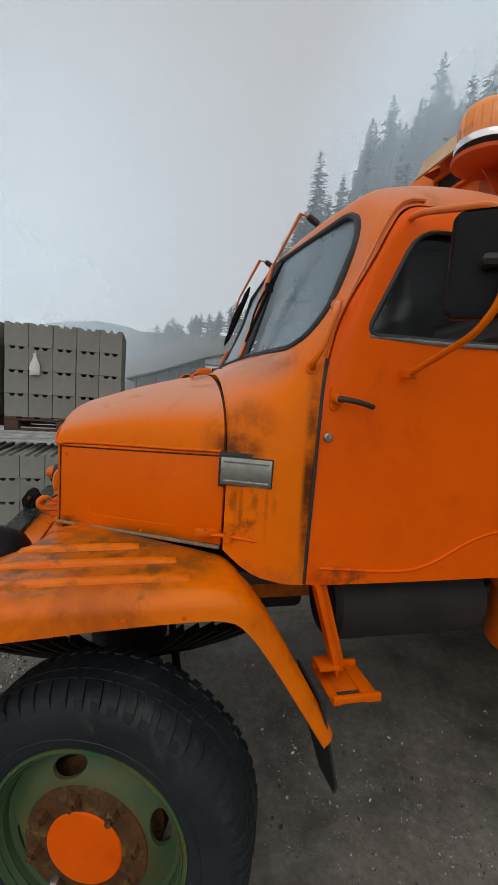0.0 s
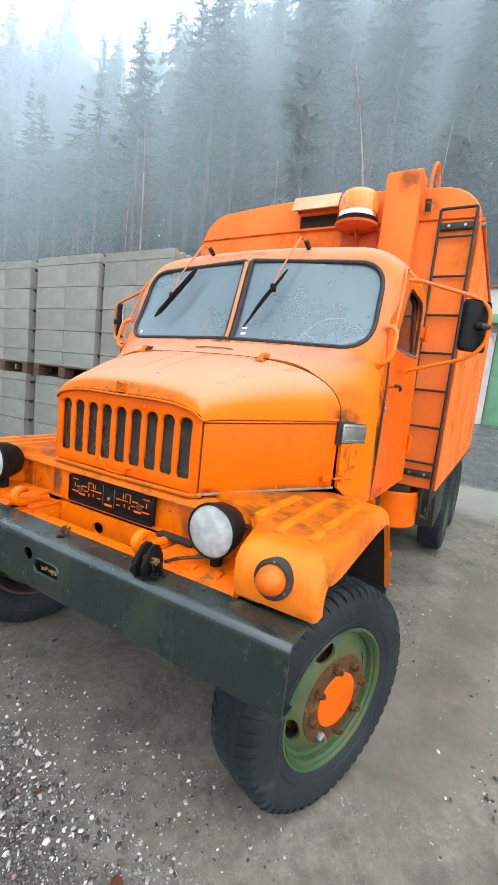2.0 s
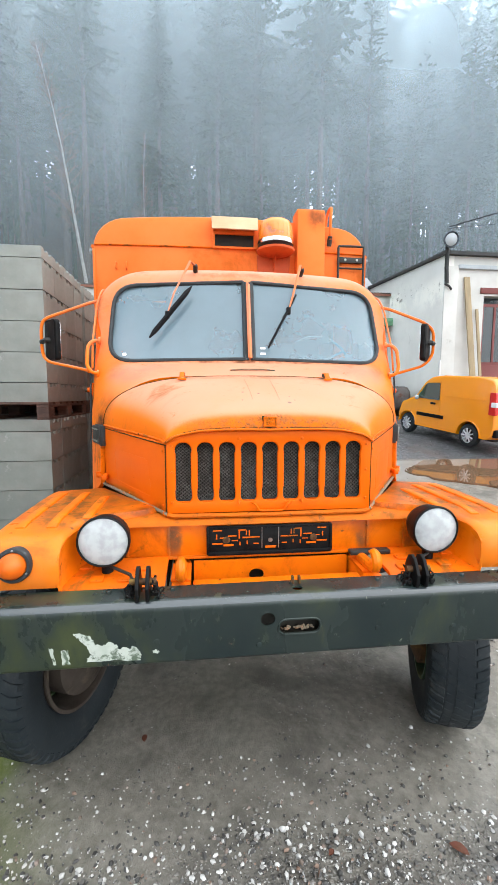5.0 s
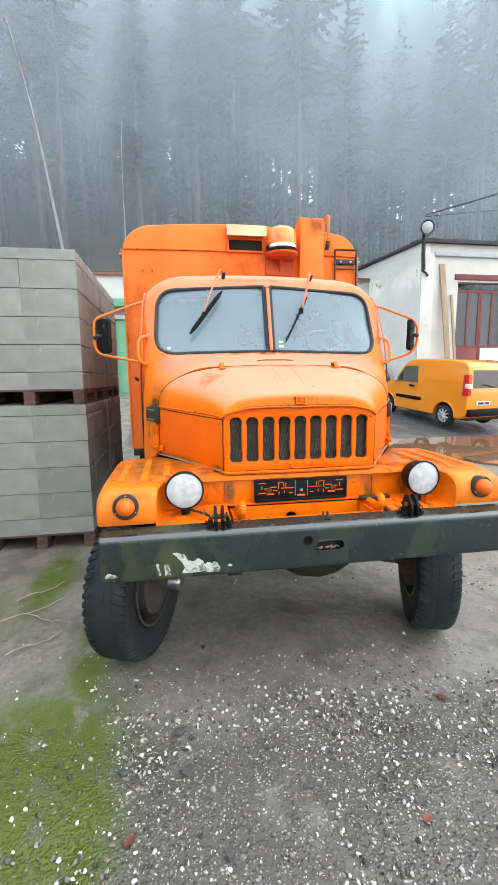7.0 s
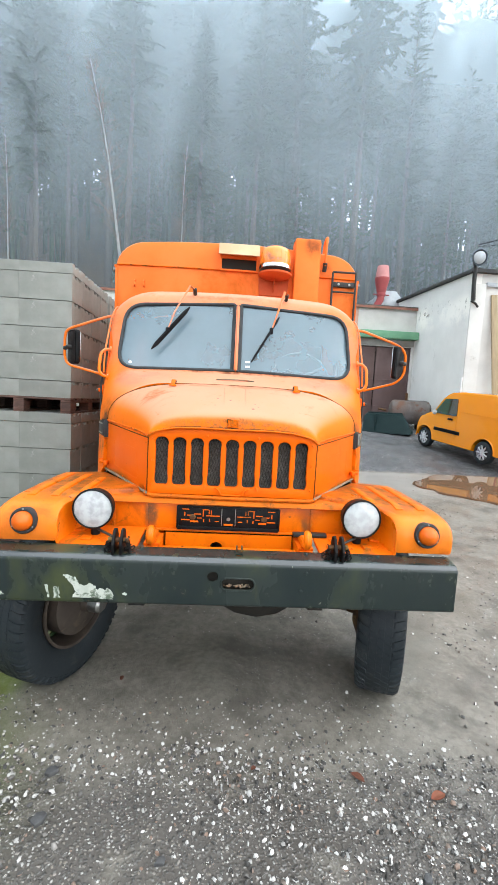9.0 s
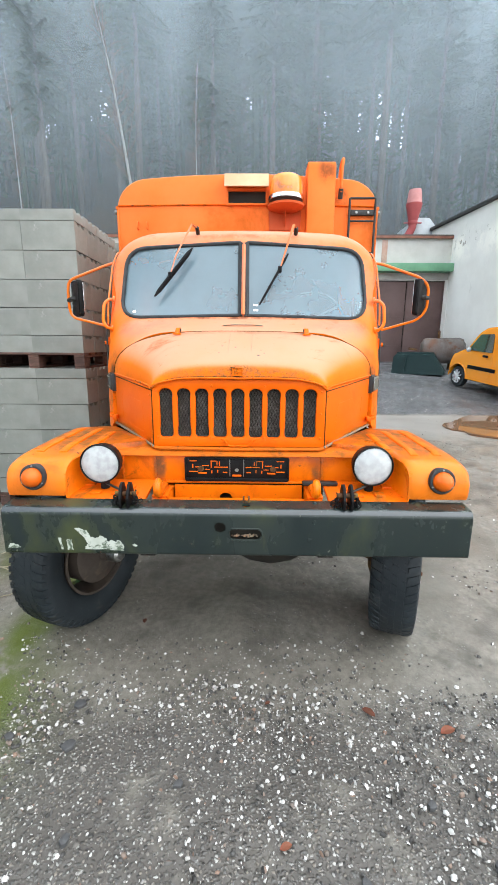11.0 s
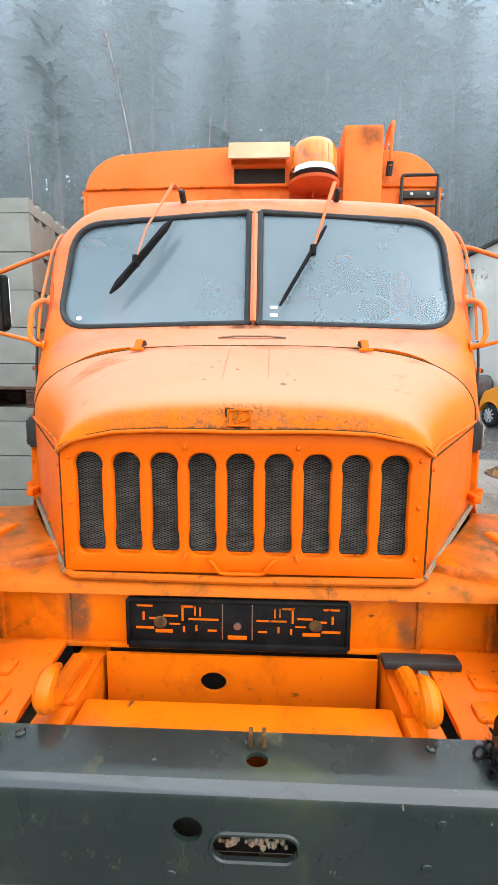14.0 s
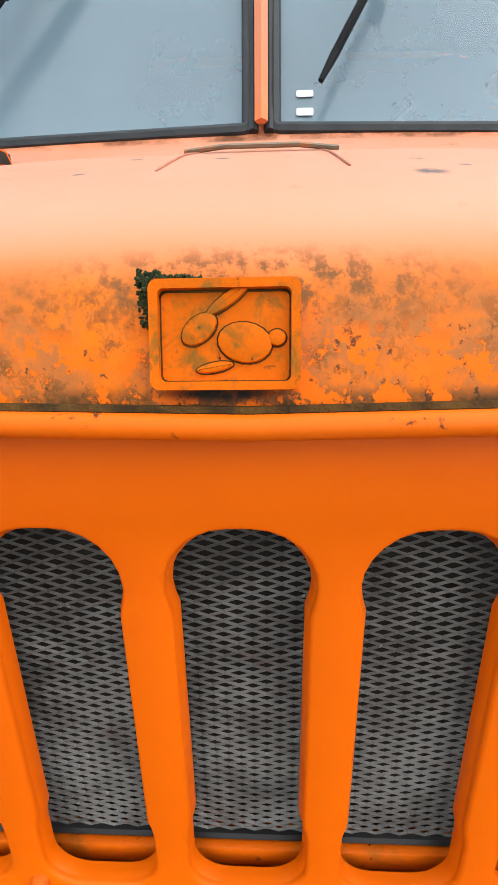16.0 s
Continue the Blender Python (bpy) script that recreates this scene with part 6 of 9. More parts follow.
    holder = part("wheel" if front else "rear_wheel", bm, TYRE, parent, "worn black cross-country tyre on a green steel wheel", 40)
    bm = bmesh.new()
    lathe(bm, [(0.276, 0.092), (0.283, 0.101), (0.281, 0.109), (0.273, 0.110), (0.268, 0.102), (0.262, 0.092), (0.257, 0.088), (0.252, 0.070), (0.250, 0.03), (0.250, -0.09), (0.262, -0.10), (0.262, -0.11), (0.248, -0.11), (0.24, -0.09),
               (0.24, 0.02), (0.243, 0.055)], centre, n, 56, close=True)
    rim = part("rim", bm, GREENRIM if s < 0 else DARKRIM, holder, "painted steel rim, scuffed to rust", 40)
    for rr, hh in ((0.2555, 0.085), (0.2655, 0.100)):
        bm = bmesh.new()
        lathe(bm, [(rr - 0.003, hh), (rr, hh + 0.004), (rr + 0.003, hh), (rr, hh - 0.004)], centre, n, 56, close=True)
        part("rim_bead", bm, GREENRIM if s < 0 else DARKRIM, rim)
    if front:
        bm = bmesh.new()
        disc = []
        m = Matrix((u, v, w)).transposed().to_4x4()
        m.translation = centre
        profile = [(0.250, 0.066), (0.238, 0.060), (0.225, 0.064), (0.195, 0.090), (0.176, 0.100), (0.160, 0.104), (0.0, 0.104)]
        lathe(bm, profile + [(0.0, 0.096), (0.16, 0.096), (0.19, 0.082), (0.22, 0.056), (0.238, 0.052), (0.250, 0.058)], centre, n, 64, close=True)
        dm = bpy.data.meshes.new("disc")
        bmesh.ops.recalc_face_normals(bm, faces=bm.faces)
        bm.to_mesh(dm)
        bm.free()
        for k in range(4):
            t = radians(18 + 90 * k)
            bm = bmesh.new()
            hole = oval(0.207, 0, 0.022, 0.052, 0)
            c_, s_ = math.cos(t), math.sin(t)
            prism(bm, [(a * c_ - b * s_, a * s_ + b * c_) for a, b in hole], lambda a, b, h: m @ Vector((a, b, h)), 0.0, 0.2)
            dm = boolean(dm, bm, "DIFFERENCE")
        from_mesh("wheel_disc", dm, GREENRIM, holder, "green dished wheel disc with four oval holes", 40)
        bm = bmesh.new()
        lathe(bm, [(0.174, 0.101), (0.172, 0.105), (0.158, 0.108), (0.104, 0.109), (0.10, 0.098), (0.13, 0.098)], centre, n, 40, close=True)
        part("hub_flange", bm, RUSTY, holder, "rusted hub flange", 40)
        bm = bmesh.new()
        lathe(bm, [(0.106, 0.103), (0.106, 0.111), (0.102, 0.114), (0.030, 0.116), (0.0, 0.116)], centre, n, 40)
        part("hub_cap", bm, SIDEPAINT, holder, "bright orange hub cap")
        for k in range(8):
            t = radians(12 + 45 * k)
            bm = bmesh.new()
            o = centre + 0.140 * (math.cos(t) * u + math.sin(t) * v)
            lathe(bm, [(0, 0.104), (0.018, 0.104), (0.018, 0.126), (0.014, 0.131), (0.010, 0.132), (0.010, 0.142), (0, 0.143)], o, n, 6)
            part("wheel_nut", bm, STEEL if k == (5 if s < 0 else 1) else RUSTY, holder)
        bm = bmesh.new()
        lathe(bm, [(0, -0.16), (0.10, -0.16), (0.19, -0.12), (0.19, 0.02), (0.12, 0.04), (0, 0.04)], centre, n, 32)
        lathe(bm, [(0, -0.20), (0.05, -0.20), (0.06, -0.15), (0, -0.15)], centre, n, 20)
        part("brake_drum", bm, RUSTY if s < 0 else DARKRIM, holder)
        bm = bmesh.new()
        lathe(bm, [(0, -0.27), (0.035, -0.27), (0.048, -0.255), (0.05, -0.20), (0, -0.20)], centre, n, 20)
        part("hub_end", bm, STEEL, holder, "bare bright steel hub end")
    else:
        bm = bmesh.new()
        lathe(bm, [(0.246, 0.03), (0.2, 0.03), (0.16, 0.0), (0.10, 0.0), (0.09, 0.05), (0.0, 0.05), (0, -0.05), (0.1, -0.05), (0.246, 0.0)], centre, n, 32, close=True)
        part("wheel_disc", bm, GREENRIM, holder)
    return holder


STEER = radians(20.5)
wheel(truck, Vector((0.258, -0.945, 0.434)), STEER, -1)
wheel(truck, Vector((0.262, 0.940, 0.456)), STEER, 1)
for x in (3.85, 4.97):
    for s in (-1, 1):
        wheel(truck, Vector((x, s * 0.98, 0.455)), 0.0, s, False)
bm = bmesh.new()
lathe(bm, [(0, -0.8), (0.055, -0.8), (0.06, -0.3), (0.15, -0.12), (0.17, 0), (0.15, 0.12), (0.06, 0.3), (0.055, 0.8), (0, 0.8)], (0.30, -0.18, 0.53), (0, 1, 0), 20)
part("front_axle", bm, UNDER, truck)
for s in (-1, 1):
    bm = bmesh.new()
    for k in range(6):
        pts = [(0.30 + 0.55 * (j / 8 - 0.5) * 2 * (1 - 0.12 * k), s * 0.42, 0.58 + 0.018 * k + 0.10 * (j / 8 - 0.5) ** 2 * 4 - 0.02 * k) for j in range(9)]
        sheet(bm, [[(x, y - 0.035, z) for x, y, z in pts], [(x, y + 0.035, z) for x, y, z in pts]], 0.008)
    part("leaf_spring", bm, UNDER, truck)
part("engine_sump", boxes(((0.45, -0.3, 0.66), (1.1, 0.3, 0.95)), bevel=0.04), UNDER, truck)
bm = bmesh.new()
tube(bm, [(0.50, -0.75, 0.50), (0.50, 0.75, 0.50)], 0.018, 8)
part("track_rod", bm, UNDER, truck)

# ---- step, tank, drum under the door ----
bm = bmesh.new()
prism(bm, [(0.865, 1.08), (0.915, 1.08), (1.005, 0.80), (1.005, 0.765), (0.965, 0.765), (0.955, 0.80)], lambda a, b, t: (a, t, b), -0.905, -0.893, 0.002)
prism(bm, [(0.865, 1.08), (0.885, 1.08), (0.975, 0.80), (0.965, 0.765), (0.955, 0.80)], lambda a, b, t: (a, t, b), -0.94, -0.90, 0.002)
step = part("cab_step", bm, ORANGE, truck, "folded orange steel step bracket")
bm = bmesh.new()
box(bm, (0.915, -1.03, 0.748), (1.075, -1.015, 0.770), 0.003)
box(bm, (0.915, -0.86, 0.748), (1.075, -0.845, 0.770), 0.003)
box(bm, (0.915, -1.03, 0.744), (0.945, -0.845, 0.754), 0.003)
box(bm, (1.025, -1.03, 0.744), (1.075, -0.845, 0.754), 0.003)
box(bm, (0.90, -0.95, 0.80), (0.97, -0.88, 0.812), 0.003)
part("step_tread", bm, ORANGE, step)
part("step_plate", boxes(((0.946, -0.975, 0.7455), (1.024, -0.861, 0.7515)), bevel=0.002), GRUBBY, step, "rust-brown tread plate")
bm = bmesh.new()
lathe(bm, [(0, 0.0), (0.13, 0.0), (0.15, 0.02), (0.15, 0.62), (0.13, 0.64), (0, 0.64)], (1.02, -0.66, 0.90), (1, 0, 0), 32)
part("air_tank", bm, DARK, truck, "dark cylindrical tank below the cab")
bm = bmesh.new()
lathe(bm, [(0, 0.0), (0.20, 0.0), (0.21, 0.012), (0.21, 0.25), (0.20, 0.26), (0.19, 0.25), (0.19, 0.02), (0, 0.02)], (1.95, -0.80, 0.70), (0, 0, 1), 40)
part("orange_drum", bm, ORANGE, truck, "short orange drum hung below the body")
bm = bmesh.new()
tube(bm, rounded([(1.90, -1.03, 1.0), (1.90, -1.03, 0.80), (2.10, -1.06, 0.74)], 0.03), 0.012, 8)
tube(bm, [(2.1, -1.07, 1.0), (2.12, -1.08, 0.80), (2.16, -1.04, 0.76), (2.2, -1.04, 0.80)], 0.008, 8)
part("drum_hanger", bm, DARK, truck)
bm = bmesh.new()
prism(bm, [(2.25, 0.98), (3.05, 0.98), (3.05, 0.62), (2.45, 0.58)], lambda a, b, t: (a, t, b), -1.09, -0.75, 0.01)
part("locker_box", bm, DARK, truck, "dark side locker below the body")
bm = bmesh.new()
prism(bm, [(2.25, 0.98), (3.05, 0.98), (3.05, 0.62), (2.45, 0.58)], lambda a, b, t: (a, t, b), 0.75, 1.09, 0.01)
part("locker_box", bm, DARK, truck)

# ---- mirrors ----
for s in (-1, 1):
    bm = bmesh.new()
    if s < 0:
        arm = rounded([(1.085, s * 0.875, 2.215), (1.085, s * 0.95, 2.214), (1.09, s * 1.235, 2.125), (1.085, s * 1.300, 2.07), (1.085, s * 1.300, 1.905), (1.08, s * 1.235, 1.835), (1.108, s * 0.945, 1.752)], 0.045, 6)
    else:
        arm = rounded([(1.085, s * 0.885, 2.215), (1.08, s * 0.95, 2.200), (1.08, s * 1.235, 2.095), (1.085, s * 1.258, 2.05), (1.085, s * 1.258, 1.885), (1.06, s * 1.22, 1.835), (0.90, s * 0.93, 1.772)], 0.045, 6)
    tube(bm, arm, 0.0095, 10)
    mirror = part("mirror_arm", bm, FADED_SHEEN, truck, "bent orange tube carrying the mirror")
    for p in (arm[0], arm[-1]):
        bm = bmesh.new()
        box(bm, p - Vector((0.022, 0.012, 0.014)), p + Vector((0.022, 0.012, 0.014)), 0.004)
        part("arm_bracket", bm, GRUBBY, mirror)
    yc = s * (1.235 if s < 0 else 1.185)
    m = Matrix.Translation((1.085 if s < 0 else 1.08, yc, 1.988 if s < 0 else 1.965)) @ Matrix.Rotation(s * radians(-50), 4, "Z")
    bm = bmesh.new()
    prism(bm, rrect(-0.080, -0.122, 0.080, 0.122, 0.024), lambda a, b, t: m @ Vector((t - (0.016 if t < 0 else 0.0) * (1 - (a / 0.08) ** 2), a, b)), -0.020, 0.012, 0.010)
    case = part("mirror_case", bm, PLASTIC, mirror, "black mirror housing")
    bm = bmesh.new()
    prism(bm, rrect(-0.070, -0.112, 0.070, 0.112, 0.018), lambda a, b, t: m @ Vector((t, a, b)), 0.0125, 0.0145)
    part("mirror_glass", bm, CHROME, case)
    bm = bmesh.new()
    tube(bm, [m @ Vector((-0.02, 0, 0)), m @ Vector((-0.045, 0, 0)), (1.085, s * (1.300 if s < 0 else 1.258), 1.985 if s < 0 else 1.955)], 0.016, 8)
    part("mirror_clamp", bm, DARK, mirror)

# ---- inside the cab ----
bm = bmesh.new()
prism(bm, [(0.83, 1.70), (0.86, 1.80), (0.98, 1.80), (1.02, 1.72), (1.0, 1.55), (0.83, 1.5)], lambda a, b, t: (a + 0.03, t, b - 0.03), -0.79, 0.79, 0.01)
part("dashboard", bm, DARK, truck)
bm = bmesh.new()
u = Vector((0.42, 0, 0.91)).normalized()
v = Vector((0, 1, 0))
c = Vector((1.10, -0.50, 1.835))
tube(bm, [c + 0.215 * (math.cos(t) * u * 1.0 + math.sin(t) * v) for t in (2 * math.pi * k / 40 for k in range(40))], 0.0085, 8, closed=True)
for k in range(3):
    t = radians(180 + 120 * k)
    tube(bm, [c + Vector((-0.03, 0, 0.01)), c + 0.215 * (math.cos(t) * u + math.sin(t) * v)], 0.008, 6)
tube(bm, [c, (0.9, -0.42, 1.55)], 0.018, 8)
part("steering_wheel", bm, WHEELGREY, truck, "pale worn steering wheel")
for y in (-0.42, 0.42):
    bm = bmesh.new()
    box(bm, (1.22, y - 0.27, 1.32), (1.66, y + 0.27, 1.46), 0.04)
    box(bm, (1.56, y - 0.27, 1.42), (1.68, y + 0.27, 1.92), 0.04)
    part("cab_seat", bm, SEATMAT, truck)
bm = bmesh.new()
sheet(bm, [[(x, y, cab_z(x, y) - 0.05) for y in (-0.8 + 0.1 * k for k in range(17))] for x in (1.08, 1.3, 1.6, 1.69)], 0.01)
part("headliner", bm, VINYL, truck)

# ---- box body ----
BX, BW, BL = 1.90, 1.115, 6.2
arc = [(BW - 0.28 + 0.28 * math.cos(t), 2.80 + 0.232 * math.sin(t)) for t in (math.pi / 2 * k / 8 for k in range(9))]
arc += [(y, 3.032 + 0.036 * (1 - (y / (BW - 0.28)) ** 2)) for y in ((BW - 0.28) * (1 - k / 8) for k in range(1, 9))]
half = [(BW, 0.99), (BW, 2.2)] + arc
outline = [(y, z) for y, z in half] + [(-y, z) for y, z in half[-2::-1]]
bm = bmesh.new()
loops = []
for x, inset in ((BX, 0.022), (BX + 0.006, 0.008), (BX + 0.022, 0.0), (BL - 0.02, 0.0), (BL, 0.02)):
    loops.append([Vector((x, y * (1 - inset / BW), z - inset * (1 if z > 2 else -1))) for y, z in outline])
rings(bm, loops)
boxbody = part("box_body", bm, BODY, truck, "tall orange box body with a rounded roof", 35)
bm = bmesh.new()
tube(bm, [(BX - 0.004, y, 2.812 + 0.012 * (1 - (y / BW) ** 2)) for y in (-BW + 0.012 + 2.206 * k / 20 for k in range(21))], 0.011, 8, flat=0.6)
part("front_drip_rail", bm, GRUBBY, boxbody)
for s in (-1, 1):
    bm = bmesh.new()
    tube(bm, [(BX + 0.02, s * (BW + 0.008), 2.805), (BL, s * (BW + 0.008), 2.805)], 0.014, 8)
    part("side_drip_rail", bm, GRUBBY, boxbody)
    bm = bmesh.new()
    tube(bm, [(BX, s * (BW - 0.004), 1.0), (BX, s * (BW - 0.004), 2.78)], 0.010, 8)
    part("corner_bead", bm, BODY, boxbody)
    for k in range(5):
        x = 2.55 + 0.85 * k
        part("side_seam", boxes(((x - 0.02, s * BW - 0.004, 1.0), (x + 0.02, s * BW + 0.004, 2.79)), bevel=0.002), BODY, boxbody)
    part("body_sill", boxes(((BX, s * (BW - 0.06) - 0.05, 0.93), (BL, s * (BW - 0.06) + 0.05, 1.0)), bevel=0.008), DARK, boxbody)
    bm = bmesh.new()
    lathe(bm, [(0, 0), (0.018, 0), (0.018, 0.03), (0, 0.035)], (BX + 0.03, s * BW, 2.77), (0, s, 0), 12)
    part("side_lamp", bm, DIRTY, boxbody)
part("front_floor_beam", boxes(((BX - 0.02, -0.95, 0.90), (BX + 0.06, 0.95, 0.99)), bevel=0.006), UNDER, boxbody)
# small hooks high on the front wall
for y in (0.86, 0.94):
    bm = bmesh.new()
    tube(bm, rounded([(BX, y, 2.68), (BX - 0.03, y, 2.68), (BX - 0.03, y, 2.63), (BX, y, 2.63)], 0.015), 0.006, 6)
    part("wall_staple", bm, BODY, boxbody)
# hatch
bm = bmesh.new()
holed(bm, rrect(-0.175, 2.815, 0.175, 2.945, 0.006), [rrect(-0.158, 2.83, 0.158, 2.925, 0.006)], lambda a, b, t: (BX - 0.03 + t, a + 0.0, b), 0, 0.034)
hatch = part("roof_vent", bm, BODY, boxbody, "open ventilation hatch with a raised lid")
# black sheet in the hatch opening, standing for the shade inside
part("vent_dark", boxes(((BX - 0.008, -0.16, 2.825), (BX - 0.003, 0.16, 2.93))), UNDER, hatch)
bm = bmesh.new()
prism(bm, [(BX - 0.135, 2.928), (BX - 0.100, 3.030), (BX + 0.03, 3.050), (BX + 0.03, 3.036), (BX - 0.092, 3.016), (BX - 0.125, 2.925)], lambda a, b, t: (a, t, b), -0.180, 0.185, 0.002)
part("vent_lid", bm, surface("cream_vent_lid", (0.62, 0.44, 0.26), (0.55, 0.36, 0.2), (0.35, 0.5), 4.0), hatch, "cream-faded vent lid")
for y in (-0.16, 0.17):
    bm = bmesh.new()
    prism(bm, [(BX - 0.1, 2.95), (BX, 3.01), (BX, 2.93)], lambda a, b, t: (a, y + t, b), -0.002, 0.002)
    part("vent_cheek", bm, BODY, hatch)
# beacon on its bracket
c = Vector((1.80, -0.325, 2.772))
bm = bmesh.new()
lathe(bm, [(0, -0.02), (0.10, -0.02), (0.150, 0.002), (0.154, 0.018), (0.10, 0.022), (0, 0.022)], c, (0, 0, 1), 40)
prism(bm, [(-0.13, 2.62), (0.13, 2.62), (0.14, 2.775), (-0.14, 2.775)], lambda a, b, t: (1.885 + t, -0.325 + a, b), 0, 0.014, 0.002)
prism(bm, [(1.89, 2.64), (1.89, 2.775), (1.75, 2.775)], lambda a, b, t: (a, -0.325 + t, b), -0.004, 0.004)
bracket = part("beacon_bracket", bm, BRACKETPAINT, truck, "dull red-orange bracket shelf")
bm = bmesh.new()
lathe(bm, [(0.0, 0.022), (0.115, 0.022), (0.130, 0.040), (0.140, 0.050), (0.0, 0.06)], c, (0, 0, 1), 40)
beacon = part("beacon_base", bm, DARK, truck)
bm = bmesh.new()
lathe(bm, [(0.120, 0.050), (0.144, 0.050), (0.147, 0.062), (0.142, 0.082), (0.134, 0.088), (0.12, 0.07)], c, (0, 0, 1), 44, close=True)
part("beacon_ring", bm, CHROME, beacon, "chromed clamp ring")
bm = bmesh.new()
lathe(bm, [(0.130, 0.080), (0.133, 0.10), (0.133, 0.15), (0.129, 0.195), (0.118, 0.222), (0.096, 0.237), (0.05, 0.246), (0, 0.248)], c, (0, 0, 1), 48)
dome = part("beacon_dome", bm, DOMEPLASTIC, beacon, "amber plastic warning-light dome")
for k in range(22):
    t = 2 * math.pi * k / 22
    bm = bmesh.new()
    tube(bm, [c + Vector((r * math.cos(t), r * math.sin(t), h)) for r, h in ((0.1335, 0.10), (0.1335, 0.15), (0.1295, 0.19))], 0.0022, 5)
    part("dome_rib", bm, DOMEPLASTIC, dome)
# duct and handrail
bm = bmesh.new()
prism(bm, [(1.79, 2.45), (1.79, 3.085), (1.812, 3.122), (1.98, 3.127), (1.98, 2.45)], lambda a, b, t: (a, t, b), -0.732, -0.500, 0.012)
duct = part("air_duct", bm, BODY, truck, "upright square orange duct on the body front")
bm = bmesh.new()
tube(bm, rounded([(1.83, -0.785, 2.90), (1.83, -0.785, 3.09), (1.85, -0.80, 3.165), (1.93, -0.80, 3.175), (2.0, -0.80, 3.14), (2.02, -0.80, 3.05)], 0.05, 5), 0.012, 10)
part("roof_rail", bm, BODY, truck, "bent orange roof grab rail")
bm = bmesh.new()
tube(bm, [(1.86, -0.785, 2.86), (1.83, -0.785, 2.93)], 0.02, 8)
part("rail_socket", bm, DARK, truck)
# ladder
bm = bmesh.new()
tube(bm, rounded([(1.875, -0.872, 1.08), (1.868, -0.870, 2.868), (1.868, -1.088, 2.870), (1.875, -1.088, 0.80)], 0.012, 3), 0.010, 8)
ladder = part("ladder", bm, DARK, truck, "thin black steel ladder fixed to the body front")
for k in range(7):
    z = 1.18 + 0.252 * k
    bm = bmesh.new()
    tube(bm, [(1.87, -0.872, z), (1.87, -1.088, z)], 0.008, 8)
    part("rung", bm, DARK, ladder)
for z in (2.76, 1.10):
    bm = bmesh.new()
    box(bm, (1.868, -1.08, z - 0.022), (1.90, -0.88, z + 0.022), 0.003)
    part("ladder_bracket", bm, DARK, ladder)
    for y in (-0.93, -1.03):
        bm = bmesh.new()
        lathe(bm, [(0, 0), (0.011, 0), (0.009, 0.006), (0, 0.007)], (1.868, y, z), (-1, 0, 0), 8)
        part("bracket_bolt", bm, STEEL, ladder)

# ---- ground ----
RISE = curve_of([-400, 4.0, 4.7, 7.8, 8.3, 8.9, 11.1, 14.0, 17.5, 19.0], [0, 0, 0.028, 0.036, 0.07, 0.16, 0.50, 0.82, 1.09, 1.25])


def ground_z(x, y):
    """Height of the yard and of the wooded slope behind it."""
    z = RISE(x) + 0.013 * max(-2.0, min(2.5, y))
    if y > 9:
        z = max(z, 0.45 * min(1, (y - 9) / 31))
        z += min(11.5, 0.45 * max(0, y - 52)) * max(0.0, min(1.0, (x + 16) / 24))
    if x > 18:
        foot = 18 + 0.6 * math.sin(y * 0.21)
        z += 0.64 * max(0, min(x, 45) - foot) * (0.86 + 0.14 * math.sin(y * 0.11 + 1.0)) - 0.25 * max(0, x - 47)
        z += 0.5 * max(0, min(x, 46) - 34)
    return z


def axis_steps(*spans):
    out = []
    for a, b, n in spans:
        out += list(np.linspace(a, b, n, endpoint=False))
    return out + [spans[-1][1]]


gx = axis_steps((-420, -60, 8), (-60, -8, 10), (-8, -3, 20), (-3, 2.5, 120), (2.5, 9, 60), (9, 20, 28), (20, 60, 34), (60, 420, 10))
gy = axis_steps((-420, -60, 8), (-60, -14, 14), (-14, -5, 36), (-5, -2.6, 20), (-2.6, 2.8, 110), (2.8, 8, 26), (8, 100, 56), (100, 420, 9))
verts, moss, hill, stony, wet, slab, gravelly = [], [], [], [], [], [], []
